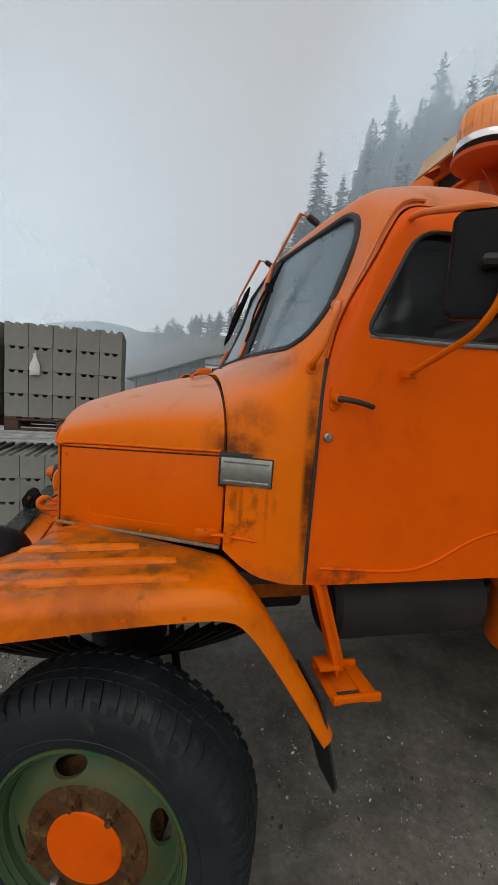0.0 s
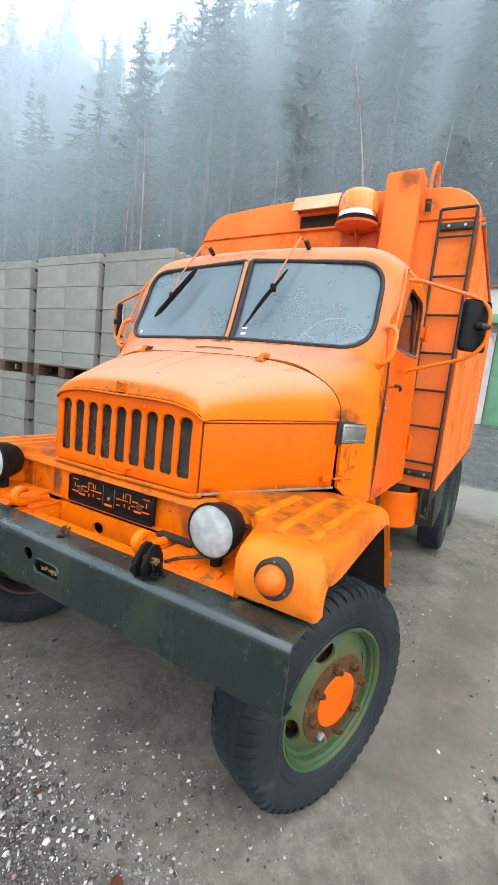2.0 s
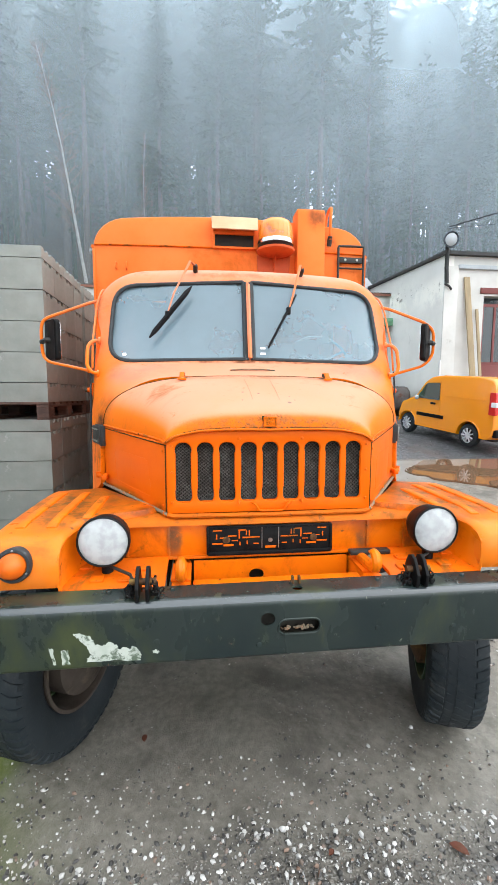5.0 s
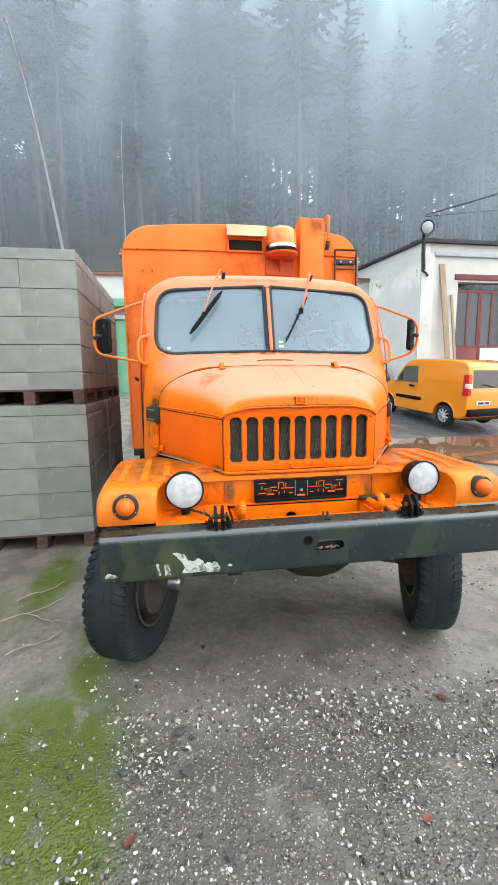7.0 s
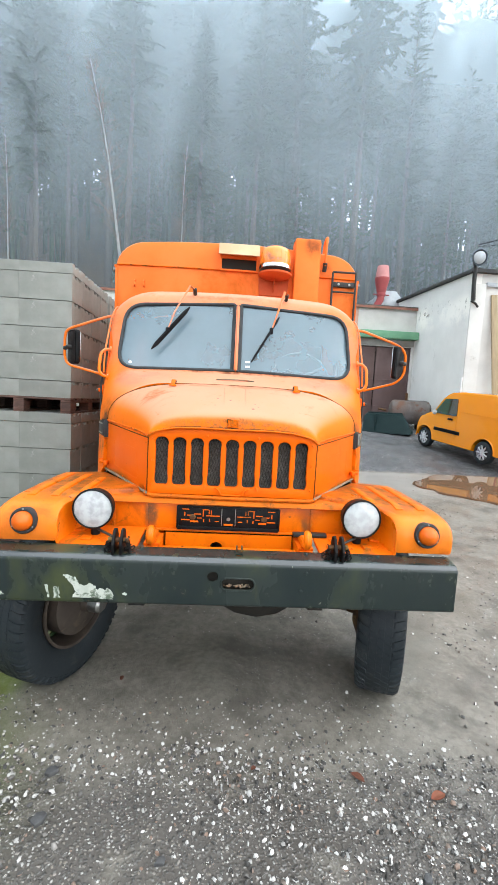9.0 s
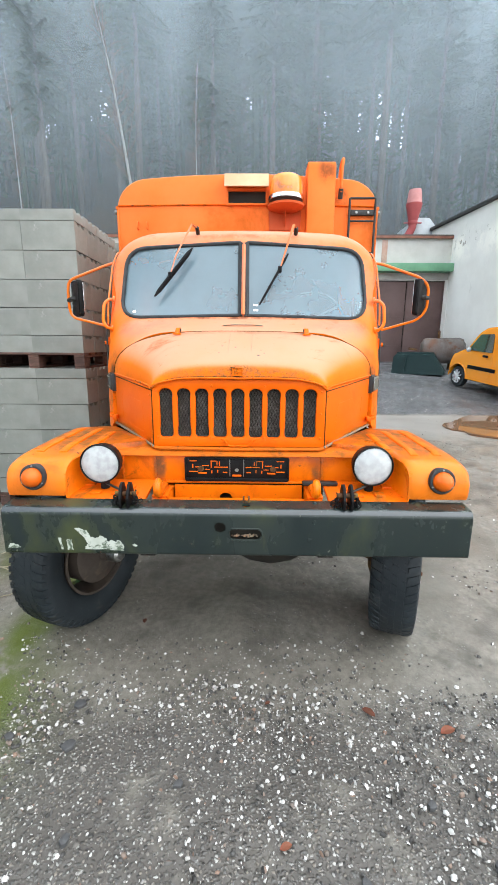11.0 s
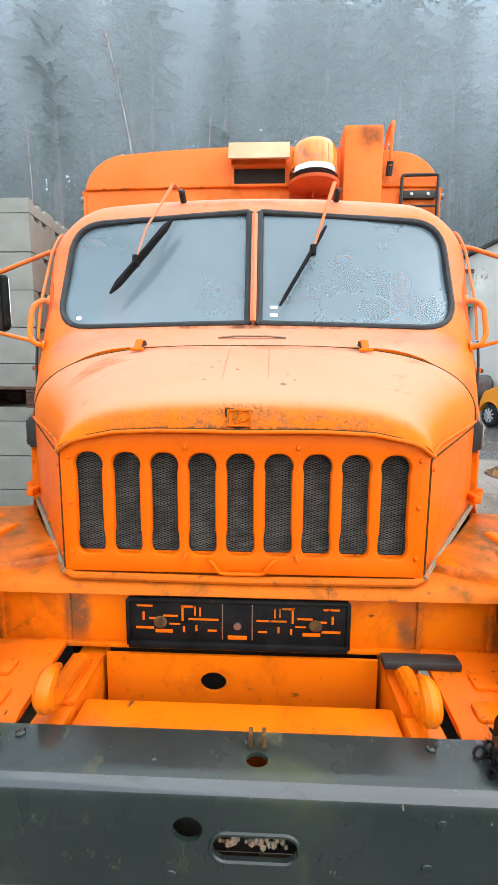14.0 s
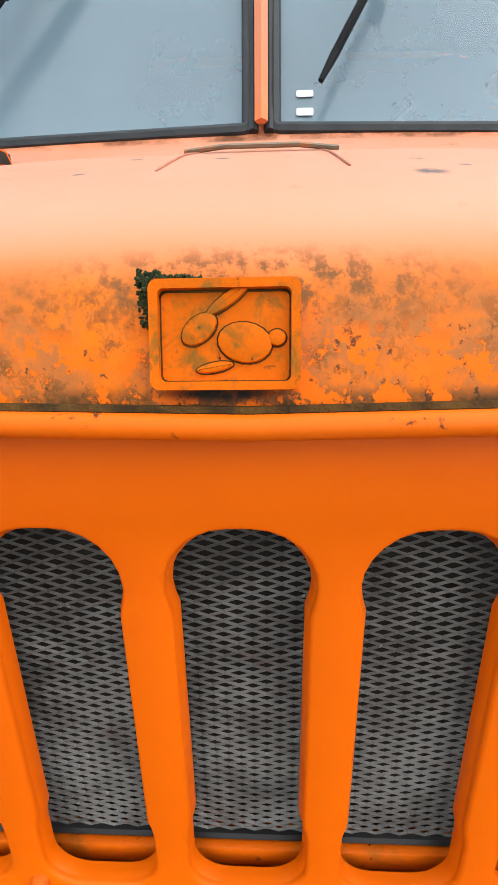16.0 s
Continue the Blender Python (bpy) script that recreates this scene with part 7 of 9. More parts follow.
for x in gx:
    for y in gy:
        z = ground_z(x, y)
        near = max(0.0, 1 - max(abs(x) - 9, abs(y + 2) - 9, 0) / 6)
        bump = 0.010 * noise.noise((x * 2.1, y * 2.1, 0)) + 0.006 * noise.noise((x * 6, y * 6, 3)) + 0.004 * noise.noise((x * 15, y * 15, 7))
        rut = -0.018 * math.exp(-((y + 1.15 + 0.1 * x) / 0.16) ** 2) * (1 if x > 0.5 else 0.4)
        if 0.1 < x < 2.2 and abs(y) < 1.1:
            bump += 0.006 * noise.noise((x * 0.9, (y + 0.25 * x) * 13, 2)) + 0.003 * noise.noise((x * 2.0, y * 26, 5))
        if x > 19:
            bump = 0.35 * noise.noise((x * 0.3, y * 0.3, 0))
            near = 1
        verts.append((x, y, z + near * (bump + rut) - 0.004))
        spot = max(math.exp(-(((x - a) / ra) ** 2 + ((y - b) / rb) ** 2) * 1.2) for a, b, ra, rb in ((-0.50, 1.36, 0.46, 0.38), (-0.80, 1.15, 0.25, 0.2), (1.30, 1.74, 0.55, 0.14), (0.25, 1.22, 0.5, 0.12), (-1.0, 1.22, 0.38, 0.26), (0.6, 2.2, 0.5, 0.3)))
        moss.append(min(1.0, 1.8 * spot))
        edge = -0.28 + 0.22 * noise.noise((y * 0.9, 0, 4)) + 0.12 * noise.noise((y * 3.1, x * 2, 4))
        stony.append(max(0.0, min(1.0, (edge - x) / 0.25)) if abs(y) < 6 and x > -9 else max(0.0, min(1.0, (x - 8.22 - 0.12 * noise.noise((y * 1.3, 1, 8))) / 0.12)) if y < 2 else 0.0)
        kerb = 5.45 + 0.35 * noise.noise((y * 0.7, 3, 1)) + 0.12 * noise.noise((y * 3, 5, 1))
        slab.append(max(0.0, min(1.0, (x - kerb) / 0.9)) * max(0.0, min(1.0, (8.24 - x) / 0.08)) if y < 1 else 0.0)
        wet.append(min(1.0, 1.4 * max(math.exp(-(((x - a) / ra) ** 2 + ((y - b) / rb) ** 2)) for a, b, ra, rb in ((4.9, -2.6, 1.0, 0.7), (1.9, -2.0, 0.9, 0.22), (1.3, -1.35, 1.1, 0.30), (3.0, -1.7, 0.8, 0.35)))))
        gravelly.append(max(0.0, min(1.0, (x - 8.22 - 0.12 * noise.noise((y * 1.3, 1, 8))) / 0.12)) if -30 < y < 2 else 0.0)
        hill.append(max(0.0, min(1.0, max((x - 17.6) / 1.2, (y - 50) / 3))))
n = len(gy)
faces = [(i * n + j, (i + 1) * n + j, (i + 1) * n + j + 1, i * n + j + 1) for i in range(len(gx) - 1) for j in range(n - 1)]
me = bpy.data.meshes.new("ground")
me.from_pydata(verts, [], faces)
for key, values in (("moss", moss), ("hill", hill), ("stony", stony), ("wet", wet), ("slab", slab), ("far", gravelly)):
    me.attributes.new(key, "FLOAT", "POINT").data.foreach_set("value", values)
tagged(from_mesh("ground", me, EARTH, None, "", 0), "wet muddy gravel yard below a wooded slope", "ground", kind="structure")
me.polygons.foreach_set("use_smooth", [True] * len(me.polygons))


def pebbles(name, label, seed, spans):
    """Loose stones over stretches of the yard: rows of x0, x1, y0, y1, count, small, large."""
    rng = random.Random(seed)
    vs, fs = [], []
    ring = [(math.cos(1.2566 * k), math.sin(1.2566 * k)) for k in range(5)]
    shape = [(a, b, -0.6) for a, b in ring] + [(0.86 * a, 0.86 * b, 0.35) for a, b in ring] + [(0.0, 0.0, 0.85)]
    quads = [(k, (k + 1) % 5, 5 + (k + 1) % 5, 5 + k) for k in range(5)] + [(5 + k, 5 + (k + 1) % 5, 10) for k in range(5)]
    for x0, x1, y0, y1, count, small, large in spans:
        for _ in range(count):
            x, y = rng.uniform(x0, x1), rng.uniform(y0, y1)
            mossy = ((x + 0.7) / 0.65) ** 2 + ((y - 1.32) / 0.36) ** 2 < 1.0 and rng.random() < 0.75
            if mossy or noise.noise((x * 1.3, y * 1.3, 9)) + 0.45 < rng.random() * 0.9:
                continue
            size = small + (large - small) * rng.random() ** 2.5
            turn = rng.uniform(0, 6.3)
            c, s = math.cos(turn), math.sin(turn)
            a, b, h = size * rng.uniform(0.7, 1.2), size * rng.uniform(0.5, 0.9), size * rng.uniform(0.35, 0.7)
            z = ground_z(x, y) + h * 0.15
            k = len(vs)
            for px, py, pz in shape:
                px, py = px * a * rng.uniform(0.65, 1.0) * 0.75, py * b * rng.uniform(0.65, 1.0) * 0.75
                vs.append((x + px * c - py * s, y + px * s + py * c, z + pz * h * rng.uniform(0.75, 1.0)))
            fs += [tuple(k + i for i in q) for q in quads]
    me = bpy.data.meshes.new(name)
    me.from_pydata(vs, [], fs)
    tagged(from_mesh(name, me, GRAVEL, None, "", 50), label, "gravel", kind="stuff")


pebbles("gravel", "loose white and grey gravel stones on wet mud", 1,
        [(-2.9, -0.30, -2.4, 1.6, 36000, 0.0045, 0.022), (-0.32, 0.05, -1.1, 1.2, 1300, 0.004, 0.017), (-1.2, 0.8, -2.2, -1.0, 900, 0.006, 0.024), (0.6, 5.0, -4.5, -1.0, 3000, 0.005, 0.018), (1.0, 2.6, -1.2, -0.3, 500, 0.005, 0.018), (3.4, 5.5, -3.6, -1.0, 2500, 0.006, 0.02), (-0.3, 1.2, -0.9, 1.0, 350, 0.005, 0.018),
         (-2.6, 0.6, 1.0, 2.6, 700, 0.006, 0.025), (5.0, 8.2, -7, -1, 160, 0.010, 0.03), (-1.0, -0.2, -3.4, -0.9, 700, 0.006, 0.02), (8.35, 15.0, -8.0, 0.0, 2200, 0.012, 0.034)])

# fallen leaves and broken slate on the ground
rng = random.Random(21)
for x, y, size in ((-0.448, -0.618, 0.034), (-0.534, -0.947, 0.036), (0.178, 0.572, 0.022), (-0.41, -0.152, 0.016), (-1.0, -0.2, 0.022), (-1.25, 0.35, 0.02), (-0.9, 0.9, 0.024), (-1.3, -0.55, 0.02)):
    bm = bmesh.new()
    rows = []
    for i in range(7):
        t = i / 6
        w = 0.55 * math.sin(math.pi * t) ** 0.7 + 0.02
        rows.append([((t - 0.5) * 2 * size, k * w * size, 0.012 + size * (0.25 * (k * k) * w + 0.12 * math.sin(3 * t))) for k in (-1, -0.5, 0, 0.5, 1)])
    sheet(bm, rows, 0.001)
    leaf = part("fallen_leaf", bm, LEAFMAT)
    leaf.matrix_basis = pose(x, y, ground_z(x, y) - 0.006, rng.uniform(-8, 8), rng.uniform(-8, 8), rng.uniform(0, 360))
    tagged(leaf, "wet red-brown fallen leaf lying on gravel", "leaf", "fallen leaves")
for x, y, size in ((-0.443, 0.72, 0.036), (-0.654, 0.685, 0.038), (-0.8, 0.2, 0.024), (-1.1, -0.45, 0.03), (-1.3, 0.1, 0.028), (-1.05, -0.9, 0.032), (-0.7, -1.3, 0.03), (-1.45, 0.6, 0.026), (-1.2, 0.95, 0.034), (-0.95, -1.05, 0.036), (-1.2, -0.75, 0.03), (-0.62, 0.95, 0.03), (-1.5, 0.25, 0.036), (-1.45, -0.25, 0.03), (-0.85, -0.75, 0.026), (-1.55, -0.7, 0.034), (-1.0, 0.55, 0.028)):
    bm = bmesh.new()
    n = 7
    pts = [(size * rng.uniform(0.6, 1.0) * math.cos(2 * math.pi * k / n), 0.7 * size * rng.uniform(0.6, 1.0) * math.sin(2 * math.pi * k / n)) for k in range(n)]
    prism(bm, pts, lambda a, b, t: (a, b, t), -0.006, 0.014, 0.003)
    stone = part("slate_stone", bm, SLATE)
    stone.matrix_basis = pose(x, y, ground_z(x, y) - 0.002, rng.uniform(-6, 6), rng.uniform(-6, 6), rng.uniform(0, 360))
    tagged(stone, "flat dark broken stone half sunk in gravel", "stone", "dark stones")

# dry straw lying by the pallets
for x0, y0, x1, y1 in ((0.62, 1.95, 0.92, 1.56), (0.28, 1.74, 0.47, 1.46), (0.75, 1.80, 0.60, 1.50), (0.95, 1.90, 1.20, 1.62)):
    bm = bmesh.new()
    pts = [(x0 + (x1 - x0) * k / 8 + 0.012 * math.sin(3.0 * k), y0 + (y1 - y0) * k / 8, ground_z(x0, y0) + 0.012 + 0.012 * math.sin(0.9 * k)) for k in range(9)]
    tube(bm, pts, [0.004] * 5 + [0.003] * 3 + [0.0015], 5)
    tagged(part("straw_stalk", bm, STRAW), "thin pale dry stalk lying on wet mud", "straw", "dry stalks")

# puddle in front of the workshop
for cx, cy, rx, ry, seed, z in ((6.45, -7.25, 2.2, 3.1, 3, 0.038),):
    bm = bmesh.new()
    n = 64
    pts = []
    for k in range(n):
        t = 2 * math.pi * k / n
        r = 1 + 0.15 * noise.noise((math.cos(t) * 1.6, math.sin(t) * 1.6, seed)) + 0.05 * noise.noise((math.cos(t) * 6, math.sin(t) * 6, seed))
        pts.append((cx + rx * r * math.cos(t), cy + ry * r * math.sin(t)))
    prism(bm, pts, lambda a, b, t: (a, b, t), z - 0.05, z)
    tagged(part("puddle", bm, WATER, None, "", 0), "shallow brown puddle on the muddy yard", "puddle", "", "structure")

# ---- concrete blocks on pallets ----


def block_mesh(length, width, height):
    """A shuttering block: two grooves along its top, hollow ends."""
    bm = bmesh.new()
    w, h = width / 2 - 0.002, height
    prof = [(-w, 0.0), (w, 0.0), (w, h), (w * 0.62, h), (w * 0.52, h - 0.028), (w * 0.20, h - 0.028), (w * 0.10, h), (-w * 0.10, h), (-w * 0.20, h - 0.028), (-w * 0.52, h - 0.028), (-w * 0.62, h), (-w, h)]
    prism(bm, prof, lambda a, b, t: (a, t, b), 0.0006, length + 0.0036)
    bmesh.ops.recalc_face_normals(bm, faces=bm.faces)
    me = bpy.data.meshes.new("block")
    bm.to_mesh(me)
    bm.free()
    me.materials.append(CONCRETE)
    return me


BLOCK = block_mesh(0.482, 0.29, 0.2435)
STARTER, CAPPING = block_mesh(0.482, 0.29, 0.1565), block_mesh(0.482, 0.29, 0.0925)
BLOCKB = block_mesh(0.482, 0.235, 0.247)


def board_mesh(sx, sy, sz):
    bm = bmesh.new()
    box(bm, (0, 0, 0), (sx, sy, sz), 0.004, segments=1)
    me = bpy.data.meshes.new("board")
    bm.to_mesh(me)
    bm.free()
    me.materials.append(PALLET)
    return me


DECK, BEAM, CUBE = board_mesh(0.12, 0.98, 0.022), board_mesh(1.18, 0.10, 0.022), board_mesh(0.14, 0.10, 0.085)


def piece(name, me, parent, at, turn=0.0):
    ob = new(name, me)
    ob.parent = parent
    ob.matrix_basis = pose(*at, 0, 0, turn)
    return ob


def pallet_of_blocks(x, y, z, layers, nx, mesh, depth, lean, seed):
    """One pallet, its near corner at (x, y), blocks laid across it."""
    stack = thing("block_pallet", "grey concrete shuttering blocks stacked on a wet wooden pallet", "block stack", (x, y, z), lean, "pallets of concrete blocks")
    rng = random.Random(seed)
    for k in range(3):
        piece("pallet_runner", BEAM, stack, (0, 0.44 * k, 0.0))
        piece("pallet_bearer", BEAM, stack, (0, 0.44 * k, 0.107))
        for i in range(3):
            piece("pallet_foot", CUBE, stack, (0.52 * i, 0.44 * k, 0.022))
    for k in range(7):
        piece("pallet_board", DECK, stack, (0.177 * k, 0, 0.129))
    courses = [(mesh, 0.151 + 0.2495 * k) for k in range(layers)]
    if mesh is BLOCK:
        courses = [(STARTER, 0.151)] + [(BLOCK, 0.151 + 0.1625 + 0.2495 * k) for k in range(layers - 1)] + [(CAPPING, 0.151 + 0.1625 + 0.2495 * (layers - 1))]
    for cut, height in courses:
        for i in range(nx):
            for j in range(2):
                piece("block", cut, stack, (depth * (i + 0.5) + rng.uniform(-0.003, 0.003), 0.487 * j + rng.uniform(-0.003, 0.003), height))
    return stack


for row, x in enumerate((2.0, 3.28)):
    for col in range(3 if row == 0 else 2):
        for tier in range(2):
            stack = pallet_of_blocks(x + 0.02 * ((col + tier) % 2), (1.535, 2.585, 3.85)[col] + (0.012 if tier else 0), 0.02 + 1.402 * tier, 5, 4, BLOCK, 0.292, 0.0, 10 * row + col + tier)
            stack.matrix_basis = stack.matrix_basis @ Matrix.Diagonal((1, 1.12 if col else 1.0, 1, 1))
for col in range(2):
    for tier in range(2):
        pallet_of_blocks(-1.145 - 1.26 * col, 2.62 + 0.30 * tier + 0.02 * col, 0.0 + 1.112 * tier, 4 if tier else 3 + 0, 5, BLOCKB, 0.2375, 0.0, 40 + col + tier)
bm = bmesh.new()
rows = []
for z, wide, deep in ((1.715, 0.046, 0.006), (1.74, 0.052, 0.016), (1.79, 0.050, 0.020), (1.84, 0.044, 0.015), (1.885, 0.026, 0.010), (1.915, 0.009, 0.006), (1.945, 0.014, 0.005)):
    rows.append([(-0.842 + wide * math.cos(2 * math.pi * k / 16) + 0.004 * math.sin(5 * k + 40 * z), 2.893 + deep * math.sin(2 * math.pi * k / 16) + 0.003 * math.cos(3 * k + 30 * z), z) for k in range(17)])
sheet(bm, rows, 0.002)
tube(bm, [(-0.842, 2.895, 1.93), (-0.84, 2.905, 1.965), (-0.84, 2.925, 1.975)], 0.004, 6)
tagged(part("paper_bag", bm, PAPERWHITE), "small white plastic bag tied to the blocks", "bag")

# ---- workshop and garages ----
FX, WY, CX = 17.0, -8.22, 12.72
low = thing("garage", "low white garage with large painted metal doors", "building", kind="structure")
bm = bmesh.new()
holed(bm, [(-8.22, 0.3), (6.0, 0.3), (6.0, 6.05), (-8.22, 6.05)], [[(-8.08, 0.6), (-4.95, 0.6), (-4.95, 4.40), (-8.08, 4.40)], [(-4.15, 0.6), (-0.9, 0.6), (-0.9, 4.42), (-4.15, 4.42)], [(0.0, 0.6), (3.2, 0.6), (3.2, 4.25), (0.0, 4.25)]],
      lambda a, b, t: (FX + t, a, b), 0, 0.3)
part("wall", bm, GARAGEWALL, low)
# added black sheet that keeps the gaps between door leaves dark
part("door_gap_shade", boxes(((FX + 0.20, -8.1, 0.6), (FX + 0.24, 5.9, 4.6))), UNDER, low)
part("roof", boxes(((FX - 0.12, -8.2, 6.05), (FX + 8, 6.1, 6.17)), bevel=0.01), ROOFING, low)
part("roof_edge", boxes(((FX - 0.14, -8.2, 6.02), (FX - 0.1, 6.1, 6.12))), BRICKRED, low)
part("lintel_beam", boxes(((FX - 0.46, -8.20, 4.70), (FX + 0.02, 6.0, 5.02)), bevel=0.02), GREENDOOR, low)
# grey strip between canopy and doors, darker than the wall
part("lintel", boxes(((FX - 0.012, -8.19, 4.43), (FX + 0.01, 5.9, 4.69))), GREYWALL, low)
for y0, y1, z1, mat in ((-8.08, -4.95, 4.40, BROWNDOOR), (-4.15, -0.9, 4.42, GREENDOOR), (0.0, 3.2, 4.25, GREENDOOR)):
    mid = (y0 + y1) / 2
    for a, b in ((y0, mid), (mid, y1)):
        leaf = part("door_leaf", boxes(((FX + 0.10, a + 0.02, 0.74), (FX + 0.16, b - 0.02, z1 - 0.03)), bevel=0.008), mat, low)
        for z in (1.7, 2.9):
            part("door_rail", boxes(((FX + 0.085, a + 0.05, z - 0.03), (FX + 0.10, b - 0.05, z + 0.03)), bevel=0.004), mat, leaf)
    part("door_frame", boxes(((FX + 0.02, y0 - 0.05, 0.6), (FX + 0.12, y0 + 0.03, z1)), ((FX + 0.02, y1 - 0.03, 0.6), (FX + 0.12, y1 + 0.05, z1))), BROWNDOOR, low)
rng = random.Random(6)
bm = bmesh.new()
for r in range(4):
    for k in range(3):
        box(bm, (FX - 0.03 - rng.uniform(0, 0.01), -4.93 + 0.26 * k - 0.13 * (r % 2), 1.00 + 0.075 * r), (FX + 0.02, -4.70 + 0.26 * k - 0.13 * (r % 2), 1.065 + 0.075 * r), 0.006)
tagged(part("bare_brick", bm, BRICKRED, low), kind="stuff")
part("downpipe_stain", boxes(((FX - 0.010, -5.56, 5.10), (FX + 0.01, -5.33, 5.98)), bevel=0.02), BRICKPALE, low)

shop = thing("workshop", "tall white rendered workshop with a red gate", "building", kind="structure")
bm = bmesh.new()
prism(bm, [(CX, 0.2), (24.0, 0.2), (24.0, 7.22), (CX, 6.46)], lambda a, b, t: (a, WY - t, b), 0, 0.35)
part("wall", bm, PEELED, shop, "white render, colour lifted against its shade, peeled in a band below the eaves")
bm = bmesh.new()
holed(bm, [(-16.5, 0.2), (WY - 0.35, 0.2), (WY - 0.35, 6.46), (-16.5, 6.46)], [[(-13.9, 0.3), (-9.75, 0.3), (-9.75, 5.15), (-13.9, 5.15)]], lambda a, b, t: (CX + t, a, b), 0, 0.35)
part("wall", bm, WHITEWALL, shop)
part("corner_pilaster", boxes(((CX - 0.06, WY - 0.5, 0.2), (CX + 0.35, WY - 0.003, 6.1)), bevel=0.01), WHITEWALL, shop)
bm = bmesh.new()
prism(bm, [(CX - 0.2, 6.45), (CX - 0.2, 6.57), (24.1, 7.35), (24.1, 7.23)], lambda a, b, t: (a, t, b), -16.6, WY + 0.12, 0.01)
part("roof", bm, ROOFING, shop)
part("eaves_band", boxes(((CX - 0.10, -16.5, 6.02), (CX - 0.005, WY - 0.5, 6.16)), bevel=0.01), PALEMETAL, shop)
part("gate_lintel", boxes(((CX - 0.05, -14.0, 5.22), (CX + 0.1, -9.6, 5.42)), bevel=0.01), REDDOOR, shop)
for k in range(4):
    y1 = -9.8 - 1.02 * k
    leaf = part("gate_leaf", boxes(((CX + 0.12, y1 - 1.0, 0.55), (CX + 0.18, y1, 2.75)), bevel=0.01), REDDOOR, shop)
    bm = bmesh.new()
    holed(bm, [(y1 - 1.0, 2.75), (y1, 2.75), (y1, 4.9), (y1 - 1.0, 4.9)], [[(y1 - 0.93, 2.85), (y1 - 0.54, 2.85), (y1 - 0.54, 4.8), (y1 - 0.93, 4.8)], [(y1 - 0.46, 2.85), (y1 - 0.07, 2.85), (y1 - 0.07, 4.8), (y1 - 0.46, 4.8)]], lambda a, b, t: (CX + 0.12 + t, a, b), 0, 0.06)
    part("gate_sash", bm, REDDOOR, shop)
    for a in (y1 - 0.93, y1 - 0.46):
        part("gate_pane", boxes(((CX + 0.145, a, 2.85), (CX + 0.155, a + 0.39, 4.8))), PANE, shop)
# black sheet behind the gate panes, standing for the unlit inside
part("gate_inside", boxes(((CX + 1.0, -14.0, 0.3), (CX + 1.1, -9.7, 5.1))), UNDER, shop)
part("notice_sheet", boxes(((CX + 0.08, -12.1, 2.0), (CX + 0.1, -10.9, 2.75))), PAPERWHITE, shop)
# lamp and cable on the corner
bm = bmesh.new()
tube(bm, [(CX - 0.10, WY - 0.05, 5.5), (CX - 0.16, WY + 0.02, 6.0), (CX - 0.16, WY + 0.02, 7.15)], 0.07, 10)
tube(bm, rounded([(CX - 0.1, WY + 0.03, 5.5), (CX - 0.15, WY - 0.12, 5.4), (CX - 0.12, WY - 0.22, 5.3)], 0.05), 0.04, 8)
yardlamp = part("lamp_pole", bm, DARK)
tagged(yardlamp, "round yard lamp on a dark bracket at the workshop corner", "lamp")
bm = bmesh.new()
lathe(bm, [(0.0, 0.25), (0.12, 0.22), (0.22, 0.1), (0.27, 0.0), (0.25, -0.02), (0.20, 0.05), (0, 0.12)], (CX - 0.42, WY + 0.05, 6.85), (1, -0.1, 0.15), 24)
part("lamp_head", bm, SKIPBLUE, yardlamp, "dark grey weathered lamp housing")
bm = bmesh.new()
lathe(bm, [(0.205, 0.015), (0.16, -0.02), (0.08, -0.05), (0, -0.06)], (CX - 0.42, WY + 0.05, 6.85), (1, -0.1, 0.15), 24)
part("lamp_glass", bm, PALEMETAL, yardlamp, "dull grey lamp glass")
for a, b, sag, r in (((CX - 0.15, WY, 7.35), (-2.0, -30, 14.0), 0.8, 0.022), ((CX - 0.15, WY, 7.3), (2.0, -34, 9.5), 0.6, 0.012)):
    bm = bmesh.new()
    a, b = Vector(a), Vector(b)
    tube(bm, [a.lerp(b, k / 20) - Vector((0, 0, sag * 4 * (k / 20) * (1 - k / 20))) for k in range(21)], r, 6)
    tagged(part("overhead_cable", bm, SEAL), "black overhead cable leaving the workshop corner", "cable", "overhead cables")
bm = bmesh.new()
box(bm, (0, 0, 0), (0.06, 0.21, 5.3), 0.008)
plank = part("plank", bm, RAWWOOD)
plank.matrix_basis = pose(CX - 0.62, -9.42, 0.5, -3, 6, 0)
tagged(plank, "long weathered timber plank leaning on the workshop wall", "plank", "leaning planks")
bm = bmesh.new()
box(bm, (0, 0, 0), (0.05, 0.10, 4.2), 0.006)
plank = part("plank", bm, RAWWOOD)
plank.matrix_basis = pose(CX - 0.55, -9.68, 0.5, -2.5, 6, 0)
tagged(plank, "narrow pale timber batten leaning on the workshop wall", "plank", "leaning planks")
# red stack and pale roof behind
bm = bmesh.new()
tube(bm, rounded([(19.1, -6.66, 5.0), (19.1, -6.66, 6.0), (19.1, -7.22, 6.95), (19.1, -7.22, 7.2)], 0.2, 5), 0.17, 20)
chimney = part("metal_chimney", bm, REDMETAL)
tagged(chimney, "faded red sheet-metal chimney, cranked, with a flared cowl", "chimney")
bm = bmesh.new()
lathe(bm, [(0, 7.10), (0.19, 7.10), (0.215, 7.15), (0.215, 7.22), (0.20, 7.25), (0.35, 7.90), (0.355, 7.96), (0.34, 7.97), (0, 7.97)], (19.1, -7.22, 0), (0, 0, 1), 28)
part("chimney_funnel", bm, REDMETAL, chimney)
bm = bmesh.new()
